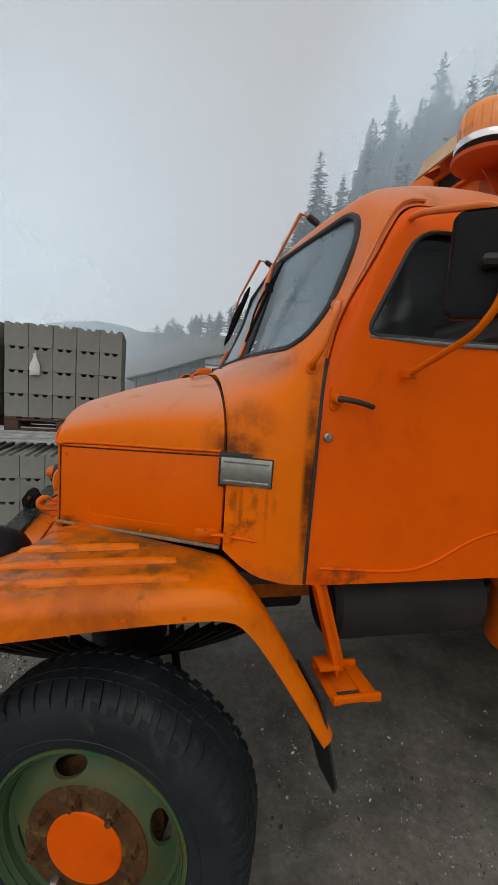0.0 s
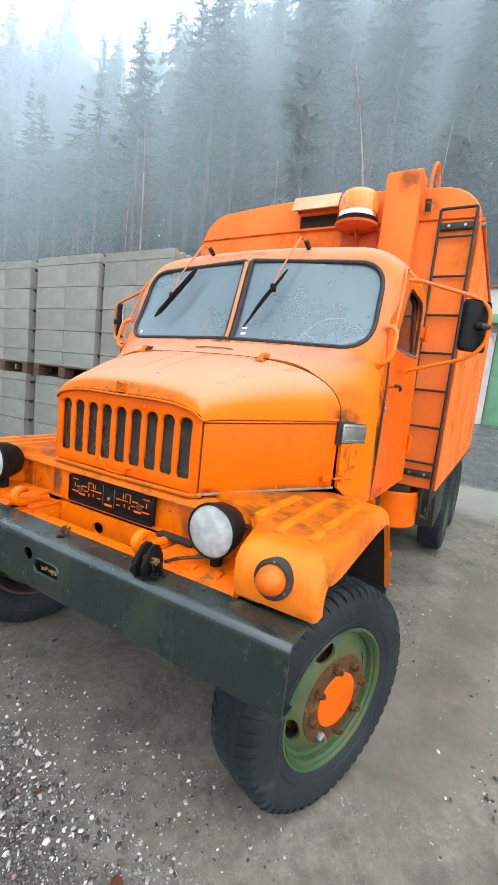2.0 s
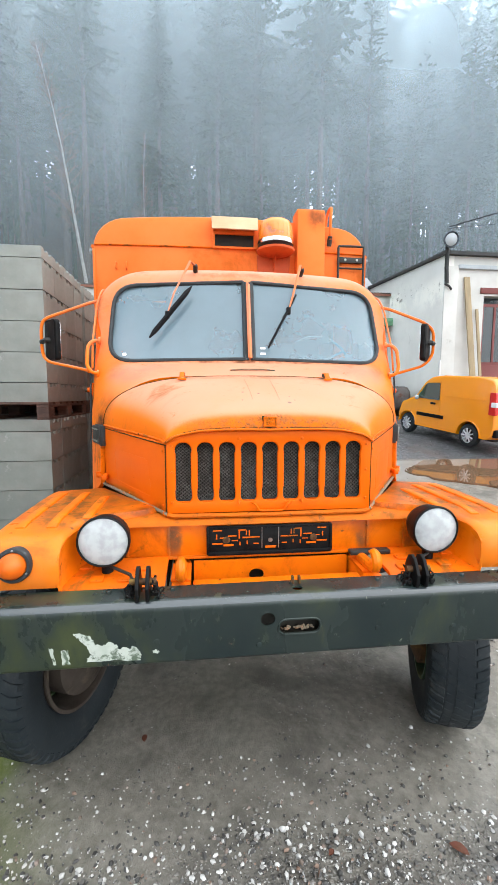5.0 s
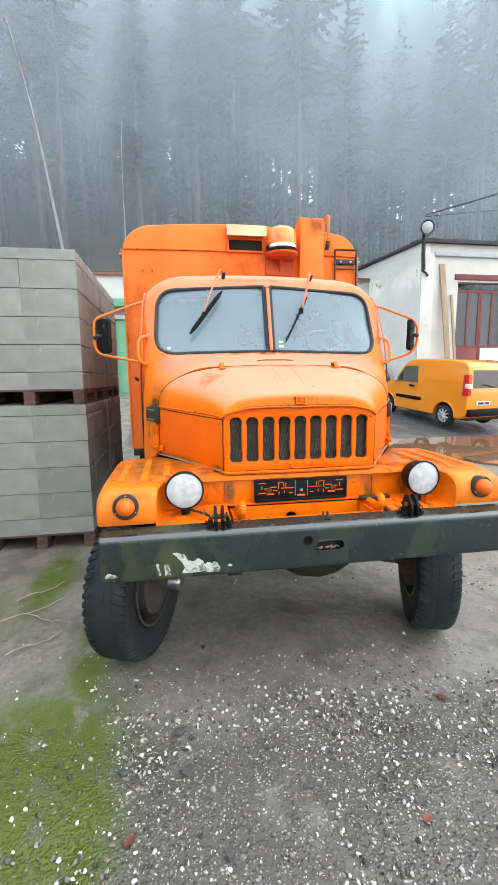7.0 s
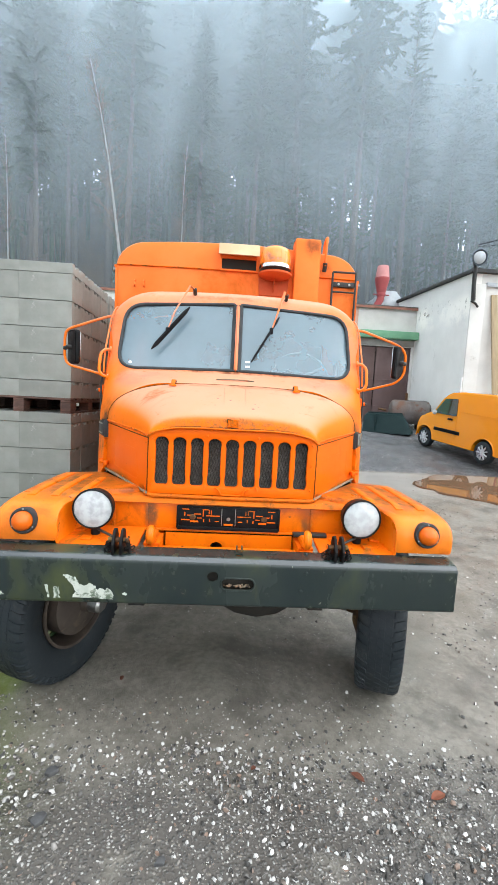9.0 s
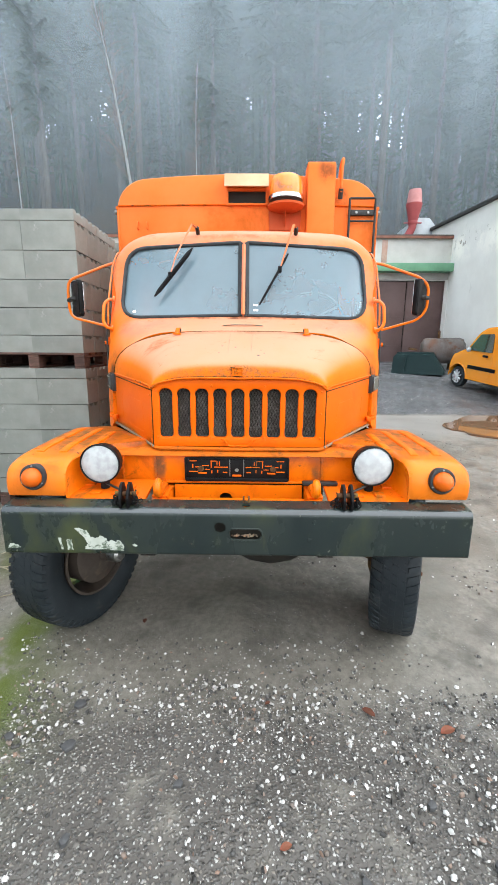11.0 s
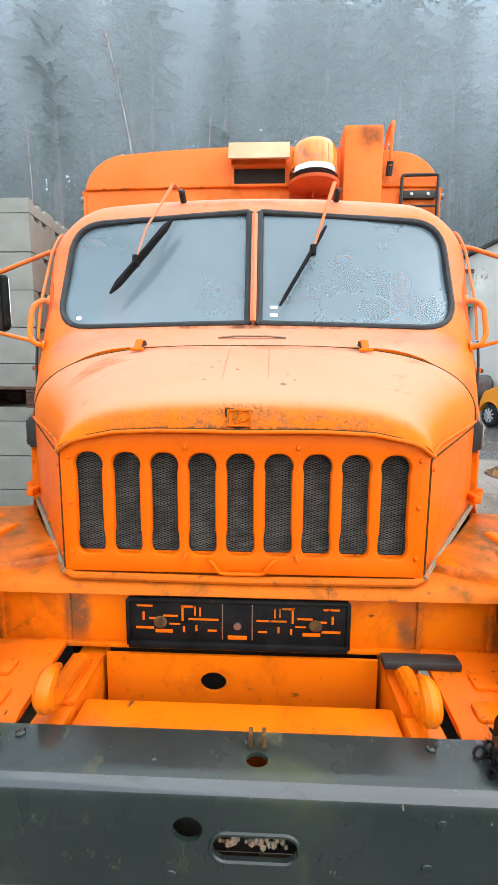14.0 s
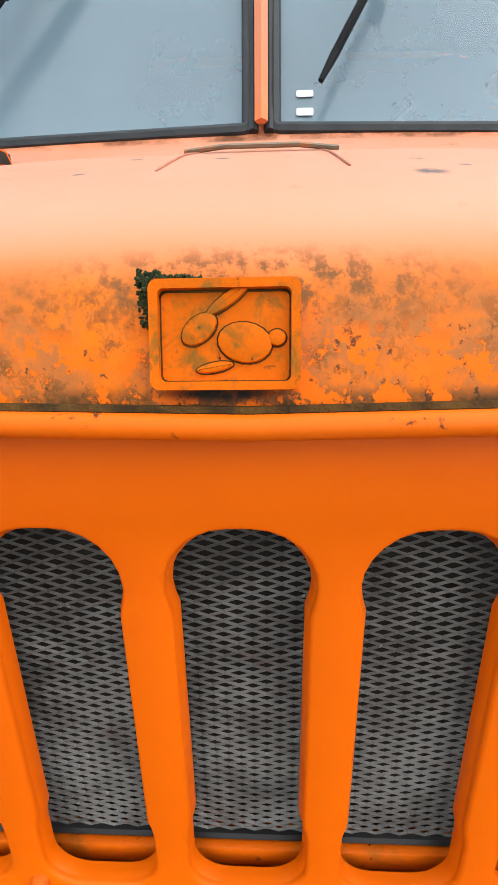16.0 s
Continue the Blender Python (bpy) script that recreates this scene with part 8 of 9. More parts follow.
lathe(bm, [(0.0, 7.97), (0.335, 7.97), (0.33, 8.05), (0.27, 8.50), (0.265, 8.53), (0.24, 8.53), (0.24, 8.43), (0, 8.43)], (19.1, -7.22, 0), (0, 0, 1), 28)
part("chimney_cap", bm, surface("bleached_red_sheet", (0.52, 0.24, 0.23), (0.44, 0.19, 0.18), (0.5, 0.7), 2.5), chimney, "bleached pink upper ring")
bm = bmesh.new()
tube(bm, [(19.1, -7.62, 7.18), (19.1, -6.82, 7.18)], 0.03, 8)
part("chimney_stay", bm, REDMETAL, chimney)
bm = bmesh.new()
prism(bm, [(-8.9, 6.1), (-7.7, 7.45), (-7.1, 7.45), (-6.7, 6.1)], lambda a, b, t: (t, a - 0.35, b), 19.3, 22.0, 0.02)
tagged(part("roof_hood", bm, PALEMETAL), "pale sheet-metal roof hood beside the chimney", "roof hood")
# old tank and skip before the garage
bm = bmesh.new()
lathe(bm, [(0, -0.95), (0.30, -0.93), (0.46, -0.82), (0.5, -0.7), (0.5, 0.7), (0.46, 0.82), (0.30, 0.93), (0, 0.95)], (0, 0, 0.72), (0.35, 1, 0), 32)
tank = part("steel_tank", bm, surface("rust_streaked_tank", (0.13, 0.12, 0.115), (0.085, 0.065, 0.055), (0.5, 0.8), 2.0, blots=[((0.2, 0.55, 0.8), (0.8, 0.55, 0.8), (0.16, 0.062, 0.028), 0.9, 2.0)], stains=[(RUST, 3.0, 0.54, 0.68, 0.9)]))
tank.matrix_basis = pose(14.6, -7.22, ground_z(14.6, -7)) @ Matrix.Diagonal((0.95, 0.82, 0.95, 1))
tagged(tank, "rusty horizontal steel tank lying on cradles", "tank")
bm = bmesh.new()
for y in (-0.5, 0.5):
    box(bm, (-0.4 + 0.35 * y, y - 0.07, -0.05), (0.4 + 0.35 * y, y + 0.07, 0.34), 0.01)
part("cradle", bm, RUSTY, tank)
bm = bmesh.new()
tube(bm, [(-0.1, 0.25, 1.2), (-0.1, 0.25, 1.42), (-0.2, 0.3, 1.45)], 0.06, 10)
part("tank_valve", bm, RUSTY, tank)
bm = bmesh.new()
tube(bm, [(0.35, 1.0, 0.75), (0.5, 1.35, 0.8)], 0.05, 8)
part("tank_spout", bm, RUSTY, tank)
bm = bmesh.new()
ends = []
for y, k in ((-1.05, 0.25), (-0.62, 1.0), (0.95, 1.0), (1.08, 0.86)):
    ends.append([Vector((x * (1.0 if z < 0.1 else 1.0), y, z * (k if z > 0.1 else 1.0))) for x, z in ((-0.62, 0.0), (0.55, 0.0), (0.66, 0.30), (0.10, 0.82), (-0.22, 0.90), (-0.40, 0.84))])
rings(bm, ends)
skip = part("tipping_skip", bm, SKIPMAT)
skip.matrix_basis = pose(13.5, -6.0, ground_z(13.5, -6.0) - 0.02, 0, 0, -30) @ Matrix.Diagonal((0.78, 0.80, 0.80, 1))
tagged(skip, "dark green steel tipping skip lying on the gravel", "skip")
bm = bmesh.new()
tube(bm, [(-0.22, -0.6, 0.915), (-0.22, 0.95, 0.915)], 0.035, 8)
part("skip_rim", bm, SKIPMAT, skip)
for y in (0.5,):
    part("skip_rib", boxes(((-0.60, y - 0.03, 0.02), (-0.42, y + 0.03, 0.80)), bevel=0.01), SKIPMAT, skip)
bm = bmesh.new()
box(bm, (-0.02, -0.55, 0.0), (0.02, 0.55, 1.1), 0.006)
sheet_board = part("white_board", bm, PAPERWHITE)
sheet_board.matrix_basis = pose(12.45, -8.05, 1.72, 0, 0, 62)
tagged(sheet_board, "white board fixed low on the workshop wall behind the van", "board")

# ---- parked van ----
van = thing("van", "bright orange panel van parked beside the workshop", "van", (9.95, -7.35, ground_z(9.9, -7.0) - 0.02), 13.0)
van.matrix_basis = pose(9.95, -7.40, 0.375, 0, -5.2, 13.0)
# local: x forward, y left, z up
prof = [(-1.68, 0.38), (-1.71, 0.62), (-1.68, 1.0), (-1.59, 1.62), (-1.46, 1.80), (-1.06, 1.855), (0.2, 1.83), (0.62, 1.77), (0.85, 1.62), (1.16, 1.18), (1.50, 1.05), (1.74, 0.90), (1.84, 0.64), (1.83, 0.36), (1.70, 0.27), (-1.56, 0.27)]
prof = [(p.x, p.y) for p in rounded([(a, b, 0) for a, b in prof], 0.09, 4, True)]
bm = bmesh.new()
loops = []
for y, inset in ((-0.86, 0.05), (-0.845, 0.02), (-0.80, 0.0), (0.80, 0.0), (0.845, 0.02), (0.86, 0.05)):
    loops.append([Vector((x * (1 - inset * 0.3), y * (1.0 if z < 1.0 else 1.0 - 0.09 * (z - 1.0) / 0.8), z - (inset if z > 1 else -inset * 0.3))) for x, z in prof])
rings(bm, loops)
vb = bpy.data.meshes.new("body")
bmesh.ops.recalc_face_normals(bm, faces=bm.faces)
bm.to_mesh(vb)
bm.free()
for x in (-0.95, 1.42):
    bm = bmesh.new()
    lathe(bm, [(0, -1.2), (0.375, -1.2), (0.375, 1.2), (0, 1.2)], (x, 0, 0.30), (0, 1, 0), 32)
    vb = boolean(vb, bm, "DIFFERENCE")
from_mesh("body", vb, VANPAINT, van, "", 40)
part("chassis", boxes(((-1.56, -0.62, 0.22), (1.7, 0.62, 0.55))), UNDER, van)
for s in (-1, 1):
    yy = lambda z: 0.862 * (1.0 if z < 1.0 else 1.0 - 0.09 * (z - 1.0) / 0.8)
    bm = bmesh.new()
    prism(bm, [(p.x, p.y) for p in rounded([(0.18, 1.12, 0), (1.10, 1.12, 0), (0.76, 1.58, 0), (0.26, 1.62, 0)], 0.05, 4, True)], lambda a, b, t: (a, s * (yy(b) + t), b), -0.03, 0.004)
    part("side_window", bm, VANGLASS, van)
    part("rub_strip", boxes(((-0.05, s * 0.862 - 0.012, 0.60), (1.02, s * 0.862 + 0.012, 0.70)), bevel=0.01), PLASTIC, van)
    bm = bmesh.new()
    tube(bm, [(-1.41, s * 0.855, 1.27), (0.05, s * 0.858, 1.27)], 0.008, 6)
    tube(bm, [(0.12, s * 0.862, 0.45), (0.12, s * 0.862, 1.05), (0.2, s * 0.83, 1.66)], 0.006, 6)
    part("body_seam", bm, VANPAINT, van)
    part("door_handle", boxes(((0.30, s * 0.862 - 0.02, 0.98), (0.48, s * 0.862 + 0.025, 1.04)), bevel=0.012), PLASTIC, van)
    bm = bmesh.new()
    ball(bm, (0.98, s * 0.95, 1.14), (0.05, 0.08, 0.07), 2)
    part("door_mirror", bm, PALEMETAL, van)
    bm = bmesh.new()
    prism(bm, [(p.x, p.y) for p in rounded([(-1.71, 0.92, 0), (-1.52, 0.92, 0), (-1.46, 1.48, 0), (-1.63, 1.48, 0)], 0.03, 3, True)], lambda a, b, t: (a, s * (yy(b) + t), b), -0.10, 0.012, 0.004)
    tail = part("tail_lamp", bm, TAILRED, van)
    part("reverse_lens", boxes(((-1.72, s * 0.80 - 0.05, 1.12), (-1.56, s * 0.82 + 0.05, 1.24)), bevel=0.01), PAPERWHITE, tail)
    for x in (-0.95, 1.42):
        bm = bmesh.new()
        lathe(bm, [(0.20, 0.0), (0.22, -0.01), (0.29, -0.02), (0.31, -0.05), (0.31, -0.16), (0.29, -0.19), (0.2, -0.19)], (x, s * 0.86, 0.30), (0, s, 0), 36, close=True)
        w_ = part("wheel", bm, TYRE, van)
        bm = bmesh.new()
        lathe(bm, [(0.205, -0.005), (0.205, -0.02), (0.19, -0.03), (0.19, -0.1), (0.2, -0.12), (0.21, -0.12), (0.21, -0.005)], (x, s * 0.86, 0.30), (0, s, 0), 32, close=True)
        for k in range(9):
            t = 2 * math.pi * k / 9
            d = Vector((math.cos(t), 0, math.sin(t)))
            tube(bm, [Vector((x, s * 0.845, 0.30)) + d * 0.04, Vector((x, s * 0.85, 0.30)) + d * 0.2], [0.022, 0.018], 8)
        lathe(bm, [(0, 0.0), (0.055, 0.0), (0.05, 0.01), (0, 0.012)], (x, s * 0.845, 0.30), (0, s, 0), 16)
        part("alloy_rim", bm, ALLOY, w_, "silver spoked alloy rim")
        bm = bmesh.new()
        tube(bm, [(x + 0.385 * math.cos(t), s * 0.858, 0.30 + 0.385 * math.sin(t)) for t in (math.pi * k / 16 for k in range(17))], 0.02, 6)
        part("wheel_arch_trim", bm, VANPAINT, van)
bm = bmesh.new()
prism(bm, rrect(-0.66, 1.12, 0.66, 1.60, 0.05), lambda a, b, t: (-1.66 - t + 0.145 * (b - 1.1), a, b), -0.02, 0.012)
part("rear_window", bm, PANE, van)
part("rear_bumper", boxes(((-1.78, -0.82, 0.36), (-1.66, 0.82, 0.56)), bevel=0.03), PLASTIC, van)
vp = part("number_plate", boxes(((-1.735, 0.02, 0.66), (-1.715, 0.54, 0.78)), bevel=0.004), PAPERWHITE, van)
part("plate_bars", boxes(((-1.738, 0.08, 0.69), (-1.734, 0.24, 0.75)), ((-1.738, 0.28, 0.69), (-1.734, 0.48, 0.75))), DARK, vp)
bm = bmesh.new()
tube(bm, [(-1.68, -0.1, 1.15), (-1.69, 0.25, 1.22), (-1.69, 0.3, 1.25)], 0.012, 6)
part("rear_wiper", bm, PLASTIC, van)

# ---- house, snow and clutter down the valley ----
HX, HY = 5.6, 40.0      # near corner of its gable wall
house = thing("house", "two-storey workshop house clad in grey sheet metal, pale green lower storey", "house", (HX, HY, 0.4), 0.0)
GABLE = [(0.0, 4.42), (4.4, 5.62), (8.2, 4.95)]
bm = bmesh.new()
prism(bm, [(0, 0), (8.2, 0), (8.2, 4.95), (4.4, 5.62), (0, 4.42)], lambda a, b, t: (a, t, b), 0, 10.0)
part("wall", bm, PLASTER, house)


def gable_z(x):
    return 4.42 + 1.2 * x / 4.4 if x < 4.4 else 5.62 - 0.67 * (x - 4.4) / 3.8


for k in range(30):
    x = 0.02 + k * 8.16 / 30
    low = 2.25 if x > 2.2 else 3.95
    bm = bmesh.new()
    prism(bm, [(x, low), (x + 0.262, low), (x + 0.262, gable_z(x + 0.262) - 0.03), (x, gable_z(x) - 0.03)], lambda a, b, t: (a, t, b), -0.05 - 0.012 * (k % 2), -0.01)
    part("siding_sheet", bm, CLADDING, house)
part("timber_band", boxes(((2.3, -0.05, 1.5), (8.2, -0.01, 2.24)), bevel=0.005), BEIGE, house)
for x0, x1, z in ((0.0, 2.3, 3.92), (0.0, 2.3, 2.18), (2.3, 8.2, 2.25), (0.0, 2.3, 1.5)):
    part("wall_rail", boxes(((x0, -0.10, z - 0.05), (x1, -0.012, z + 0.05)), bevel=0.01), TRIMBROWN, house)
for x in (-0.05, 2.2, 6.5):
    part("wall_post", boxes(((x, -0.12, 0 if x < 3 else 1.5), (x + 0.12, 0.0, gable_z(max(0, x)) - 0.1)), bevel=0.01), TRIMBROWN, house)
for x0, x1, z0, z1 in ((0.25, 2.05, 2.45, 3.75), (4.6, 6.2, 2.55, 3.75)):
    w = part("window", boxes(((x0, -0.09, z0), (x1, -0.055, z1)), bevel=0.01), PAPERWHITE, house)
    mid = (x0 + x1) / 2
    for a0, a1 in ((x0 + (0.55 if x0 < 1 else 0.1), mid + (0.1 if x0 < 1 else -0.05)), (mid + (0.2 if x0 < 1 else 0.05), x1 - 0.12)):
        part("pane", boxes(((a0, -0.105, z0 + 0.12), (a1, -0.088, z1 - 0.12))), PANE, w)
part("lintel", boxes(((4.4, -0.25, 3.82), (7.0, -0.02, 3.92)), bevel=0.01), TRIMBROWN, house)
part("lower_window", boxes(((0.9, -0.06, 0.4), (1.9, -0.02, 1.2)), bevel=0.01), DULLRED, house)
# roof, carried on over an open porch beside the gable
bm = bmesh.new()
prism(bm, [(-7.2, 1.95), (-4.3, 2.85), (0, 4.44), (4.4, 5.64), (8.6, 4.90), (8.6, 5.02), (4.4, 5.80), (0, 4.60), (-4.3, 3.02), (-7.2, 2.12)], lambda a, b, t: (a, t, b), -0.35, 10.4)
part("roof", bm, ROOFING, house)
bm = bmesh.new()
prism(bm, [(-6.6, 0), (0, 0), (0, 4.4), (-4.3, 2.82), (-6.6, 2.1)], lambda a, b, t: (a, t, b), 3.0, 9.0)
part("porch_wall", bm, CLADDING, house)
for x, h in ((-6.4, 2.15), (-4.6, 2.7), (-2.6, 3.4), (-1.2, 3.9)):
    part("porch_post", boxes(((x, 0.0, 0), (x + 0.14, 0.14, h)), bevel=0.01), TRIMBROWN, house)
pw = part("porch_window", boxes(((-1.1, 1.2, 2.2), (-0.25, 1.26, 3.5)), bevel=0.01), PAPERWHITE, house)
part("pane", boxes(((-0.95, 1.18, 2.35), (-0.4, 1.2, 3.35))), PANE, pw)
# lower rendered block built against it
annex = thing("annex", "plain flat-roofed annex in dirty white render", "house", (13.9, 39.4, 0.45), 0.0)
part("wall", boxes(((0, 0, 0), (2.7, 6, 4.75)), bevel=0.01), PLASTER, annex)
part("roof_edge", boxes(((-0.06, -0.08, 4.752), (2.78, 6.1, 4.84)), bevel=0.01), PALEMETAL, annex)
w = part("window", boxes(((1.15, -0.06, 1.95), (1.85, -0.01, 2.6)), bevel=0.01), PAPERWHITE, annex)
part("pane", boxes(((1.25, -0.075, 2.05), (1.75, -0.06, 2.5))), PANE, w)
part("canopy", boxes(((1.7, -0.9, 3.05), (2.75, -0.002, 3.2)), bevel=0.02), BEIGE, annex)
skip = thing("skip", "dark blue-grey steel skip standing before the house", "skip", (9.2, 37.2, 0.38), -4.0)
bm = bmesh.new()
prism(bm, [(-2.0, 0), (1.9, 0), (2.2, 1.35), (2.1, 1.35), (1.8, 0.1), (-1.9, 0.1), (-2.1, 1.35), (-2.2, 1.35)], lambda a, b, t: (a, t, b), -0.8, 0.8)
part("body", bm, SKIPBLUE, skip)
for y0 in (-0.83, 0.76):
    bm = bmesh.new()
    prism(bm, [(-2.0, 0.02), (1.9, 0.02), (2.2, 1.33), (-2.2, 1.33)], lambda a, b, t: (a, t, b), y0, y0 + 0.06)
    part("side_wall", bm, SKIPBLUE, skip)
for x in (-1.2, 0.0, 1.2):
    part("rib", boxes(((x - 0.05, -0.89, 0.05), (x + 0.05, -0.831, 1.3)), bevel=0.01), SKIPBLUE, skip)
planks = thing("plank_stack", "low stack of snow-dusted planks before the house", "planks", (10.9, 35.8, 0.37), 3.0)
for k in range(5):
    part("plank", boxes(((-1.3 + 0.07 * (k % 3), -0.5 + 0.21 * k, 0.0), (1.25 + 0.06 * (k % 2), -0.31 + 0.21 * k, 0.3 + 0.05 * (k % 2))), bevel=0.01), PAPERWHITE if k % 2 == 0 else PALLET, planks)
bm = bmesh.new()
rows = []
for i in range(15):
    u = i / 14
    rows.append([(-2.2 + 4.4 * u, -1.3 + 2.6 * k / 14, max(-0.05, (0.95 * math.sin(math.pi * u) ** 0.6 * math.sin(math.pi * k / 14) ** 0.7) * (0.8 + 0.4 * noise.noise((u * 4, k * 0.35, 2))))) for k in range(15)])
sheet(bm, rows)
snow = part("snow_heap", bm, SNOW)
snow.matrix_basis = pose(1.9, 8.4, 0.0, 0, 0, 15)
tagged(snow, "dirty heap of ploughed old snow", "snow heap", kind="structure")
bm = bmesh.new()
rows = [[(-3 + 6 * i / 8, -1.0 + 2 * k / 6, max(0, 0.3 * math.sin(math.pi * i / 8) * math.sin(math.pi * k / 6))) for k in range(7)] for i in range(9)]
sheet(bm, rows)
snow = part("snow_heap", bm, SNOW)
snow.matrix_basis = pose(4.5, 21.0, ground_z(4.5, 21) - 0.02)
tagged(snow, "thin strip of old snow on the verge", "snow heap", kind="structure")
for k, (x, y) in enumerate(((14.0, 37.6), (2.3, 38.6))):
    bm = bmesh.new()
    box(bm, (-0.55, -0.5, 0), (0.55, 0.5, 1.25), 0.08)
    for i in range(4):
        box(bm, (-0.58, -0.53, 0.16 + 0.29 * i), (0.58, 0.53, 0.24 + 0.29 * i), 0.02)
    tub = part("plastic_tote", bm, BLUE)
    tub.matrix_basis = pose(x, y, ground_z(x, y) - 0.01, 0, 0, 12 * k)
    tagged(tub, "blue plastic container standing before the house", "container", "blue containers")
board = thing("notice_board", "white board leaning beside a blue container", "board", (13.0, 37.4, ground_z(13.0, 37.4) - 0.01), 5.0)
part("panel", boxes(((-0.42, -0.03, 0.25), (0.42, 0.03, 1.35)), bevel=0.01), PAPERWHITE, board)
for x in (-0.40, 0.34):
    part("leg", boxes(((x, -0.02, 0.0), (x + 0.06, 0.029, 0.26))), TRIMBROWN, board)
# far hill across the valley
bm = bmesh.new()
rows = []
for i in range(41):
    x = -160 + 260 * i / 40
    h = 30 + 10 * noise.noise((x * 0.02, 0, 5)) - 0.10 * abs(x + 10)
    rows.append([(x, 150 + 70 * k / 5, h * math.sin(math.pi / 2 * k / 5) + 1.2 * noise.noise((x * 0.4, k, 1)) * (k > 2)) for k in range(6)])
sheet(bm, rows)
tagged(part("far_hill", bm, NEEDLES), "far wooded hill in mist", "hill", kind="structure")

# ---- the wood on the slope ----


def spruce(seed, height, bare, fine=7, step=1.0):
    """A spruce: tapered trunk, drooping branches in whorls with sprays of needles, dead twigs below."""
    rng = random.Random(seed)
    tree = thing("spruce", "tall dark spruce with a long bare lower trunk", "tree", group="spruces on the slope")
    bm = bmesh.new()
    bend = [rng.uniform(-0.15, 0.15) for _ in range(4)]

    def spine(t):
        return Vector((bend[0] * math.sin(2.5 * t) + bend[1] * t, bend[2] * math.sin(2 * t) + bend[3] * t, height * t))
    tube(bm, [spine(k / 10) - Vector((0, 0, 0.4 if k == 0 else 0)) for k in range(11)], [0.23 * (1 - k / 10) ** 0.8 + 0.012 for k in range(11)], 8)
    part("trunk", bm, BARK, tree)
    verts, faces = [], []
    t = bare
    while t < 0.995:
        span = (1 - t) / (1 - bare)
        reach = height * (0.100 * span ** 0.75 + 0.012) * rng.uniform(0.75, 1.15)
        if t < bare + 0.12:
            reach *= 0.6 + 3 * (t - bare)
        for k in range(rng.randint(5, 7)):
            if rng.random() < 0.12:
                continue
            a = rng.uniform(0, 6.283)
            out = Vector((math.cos(a), math.sin(a), 0))
            side = Vector((-out.y, out.x, 0))
            p0 = spine(t)
            droop = rng.uniform(0.12, 0.5) * (0.4 + span)
            r = reach * rng.uniform(0.7, 1.1)
            for j in range(fine):
                f0, f1 = j / fine, (j + 1.35) / fine
                q0 = p0 + out * r * f0 + Vector((0, 0, -droop * r * f0 ** 1.5 + 0.10 * r * f0 * f0))
                q1 = p0 + out * r * f1 + Vector((0, 0, -droop * r * f1 ** 1.5 + 0.10 * r * f1 * f1))
                w = r * (0.9 / fine + 0.02) * (1 - 0.5 * f0) * rng.uniform(0.6, 1.2)
                for sg in (-1, 1):
                    tip = (q0 + q1) / 2 + side * sg * w * rng.uniform(0.8, 1.3) + out * w * 0.6 + Vector((0, 0, -w * rng.uniform(0.2, 0.9)))
                    b = len(verts)
                    verts += [tuple(q0), tuple(q1), tuple(tip)]
                    faces.append((b, b + 1, b + 2))
                b = len(verts)
                hang = (q0 + q1) / 2 + Vector((rng.uniform(-0.1, 0.1), rng.uniform(-0.1, 0.1), -w * rng.uniform(0.8, 1.6)))
                verts += [tuple(q0), tuple(q1), tuple(hang)]
                faces.append((b, b + 1, b + 2))
        t += step * rng.uniform(0.009, 0.015) * (0.7 + 0.5 * span)
    me = bpy.data.meshes.new("crown")
    me.from_pydata(verts, [], faces)
    from_mesh("crown", me, NEEDLES, tree, "", 0)
    bm = bmesh.new()
    for _ in range(26):
        t = rng.uniform(0.12, bare + 0.05)
        a = rng.uniform(0, 6.283)
        r = rng.uniform(0.5, 1.6)
        p = spine(t)
        tube(bm, [p, p + Vector((math.cos(a) * r, math.sin(a) * r, rng.uniform(-0.4, 0.1)))], [0.025, 0.006], 3, cap=False)
    part("dead_twigs", bm, BARK, tree)
    return tree


def birch(seed, height, slant=None):
    """A slender leafless birch with a pale stem."""
    rng = random.Random(seed)
    tree = thing("birch", "slender leafless birch with a pale stem", "tree", group="birches on the slope")
    lean = (rng.uniform(-1.2, 1.2), rng.uniform(-1.6, 1.6))

    def spine(t):
        if slant:
            return Vector((0.1 * math.sin(4 * t), slant * (0.8 * t + 0.2 * t * t) + 0.10 * math.sin(6 * t), height * t))
        return Vector((lean[0] * t * t, lean[1] * t * t + 0.25 * math.sin(5 * t), height * t))
    bm = bmesh.new()
    tube(bm, [spine(k / 12) - Vector((0, 0, 0.4 if k == 0 else 0)) for k in range(13)], [0.105 * (1 - k / 12) + 0.014 for k in range(13)], 8)
    part("trunk", bm, BIRCHBARK, tree)
    bm = bmesh.new()
    for _ in range(70):
        t = rng.uniform(0.4, 0.98)
        a, r = rng.uniform(0, 6.283), rng.uniform(0.8, 2.2) * (1.25 - t)
        p = spine(t)
        q = p + Vector((math.cos(a) * r, math.sin(a) * r, r * rng.uniform(0.6, 1.4)))
        tube(bm, [p, p.lerp(q, 0.5) + Vector((0, 0, 0.1)), q], [0.03 * (1.2 - t), 0.016, 0.005], 4, cap=False)
        for _ in range(4):
            f = rng.uniform(0.3, 1)
            o = p.lerp(q, f)
            tube(bm, [o, o + Vector((rng.uniform(-0.5, 0.5), rng.uniform(-0.5, 0.5), rng.uniform(-0.2, 0.6)))], [0.009, 0.003], 3, cap=False)
    part("twigs", bm, TWIGS, tree)
    return tree


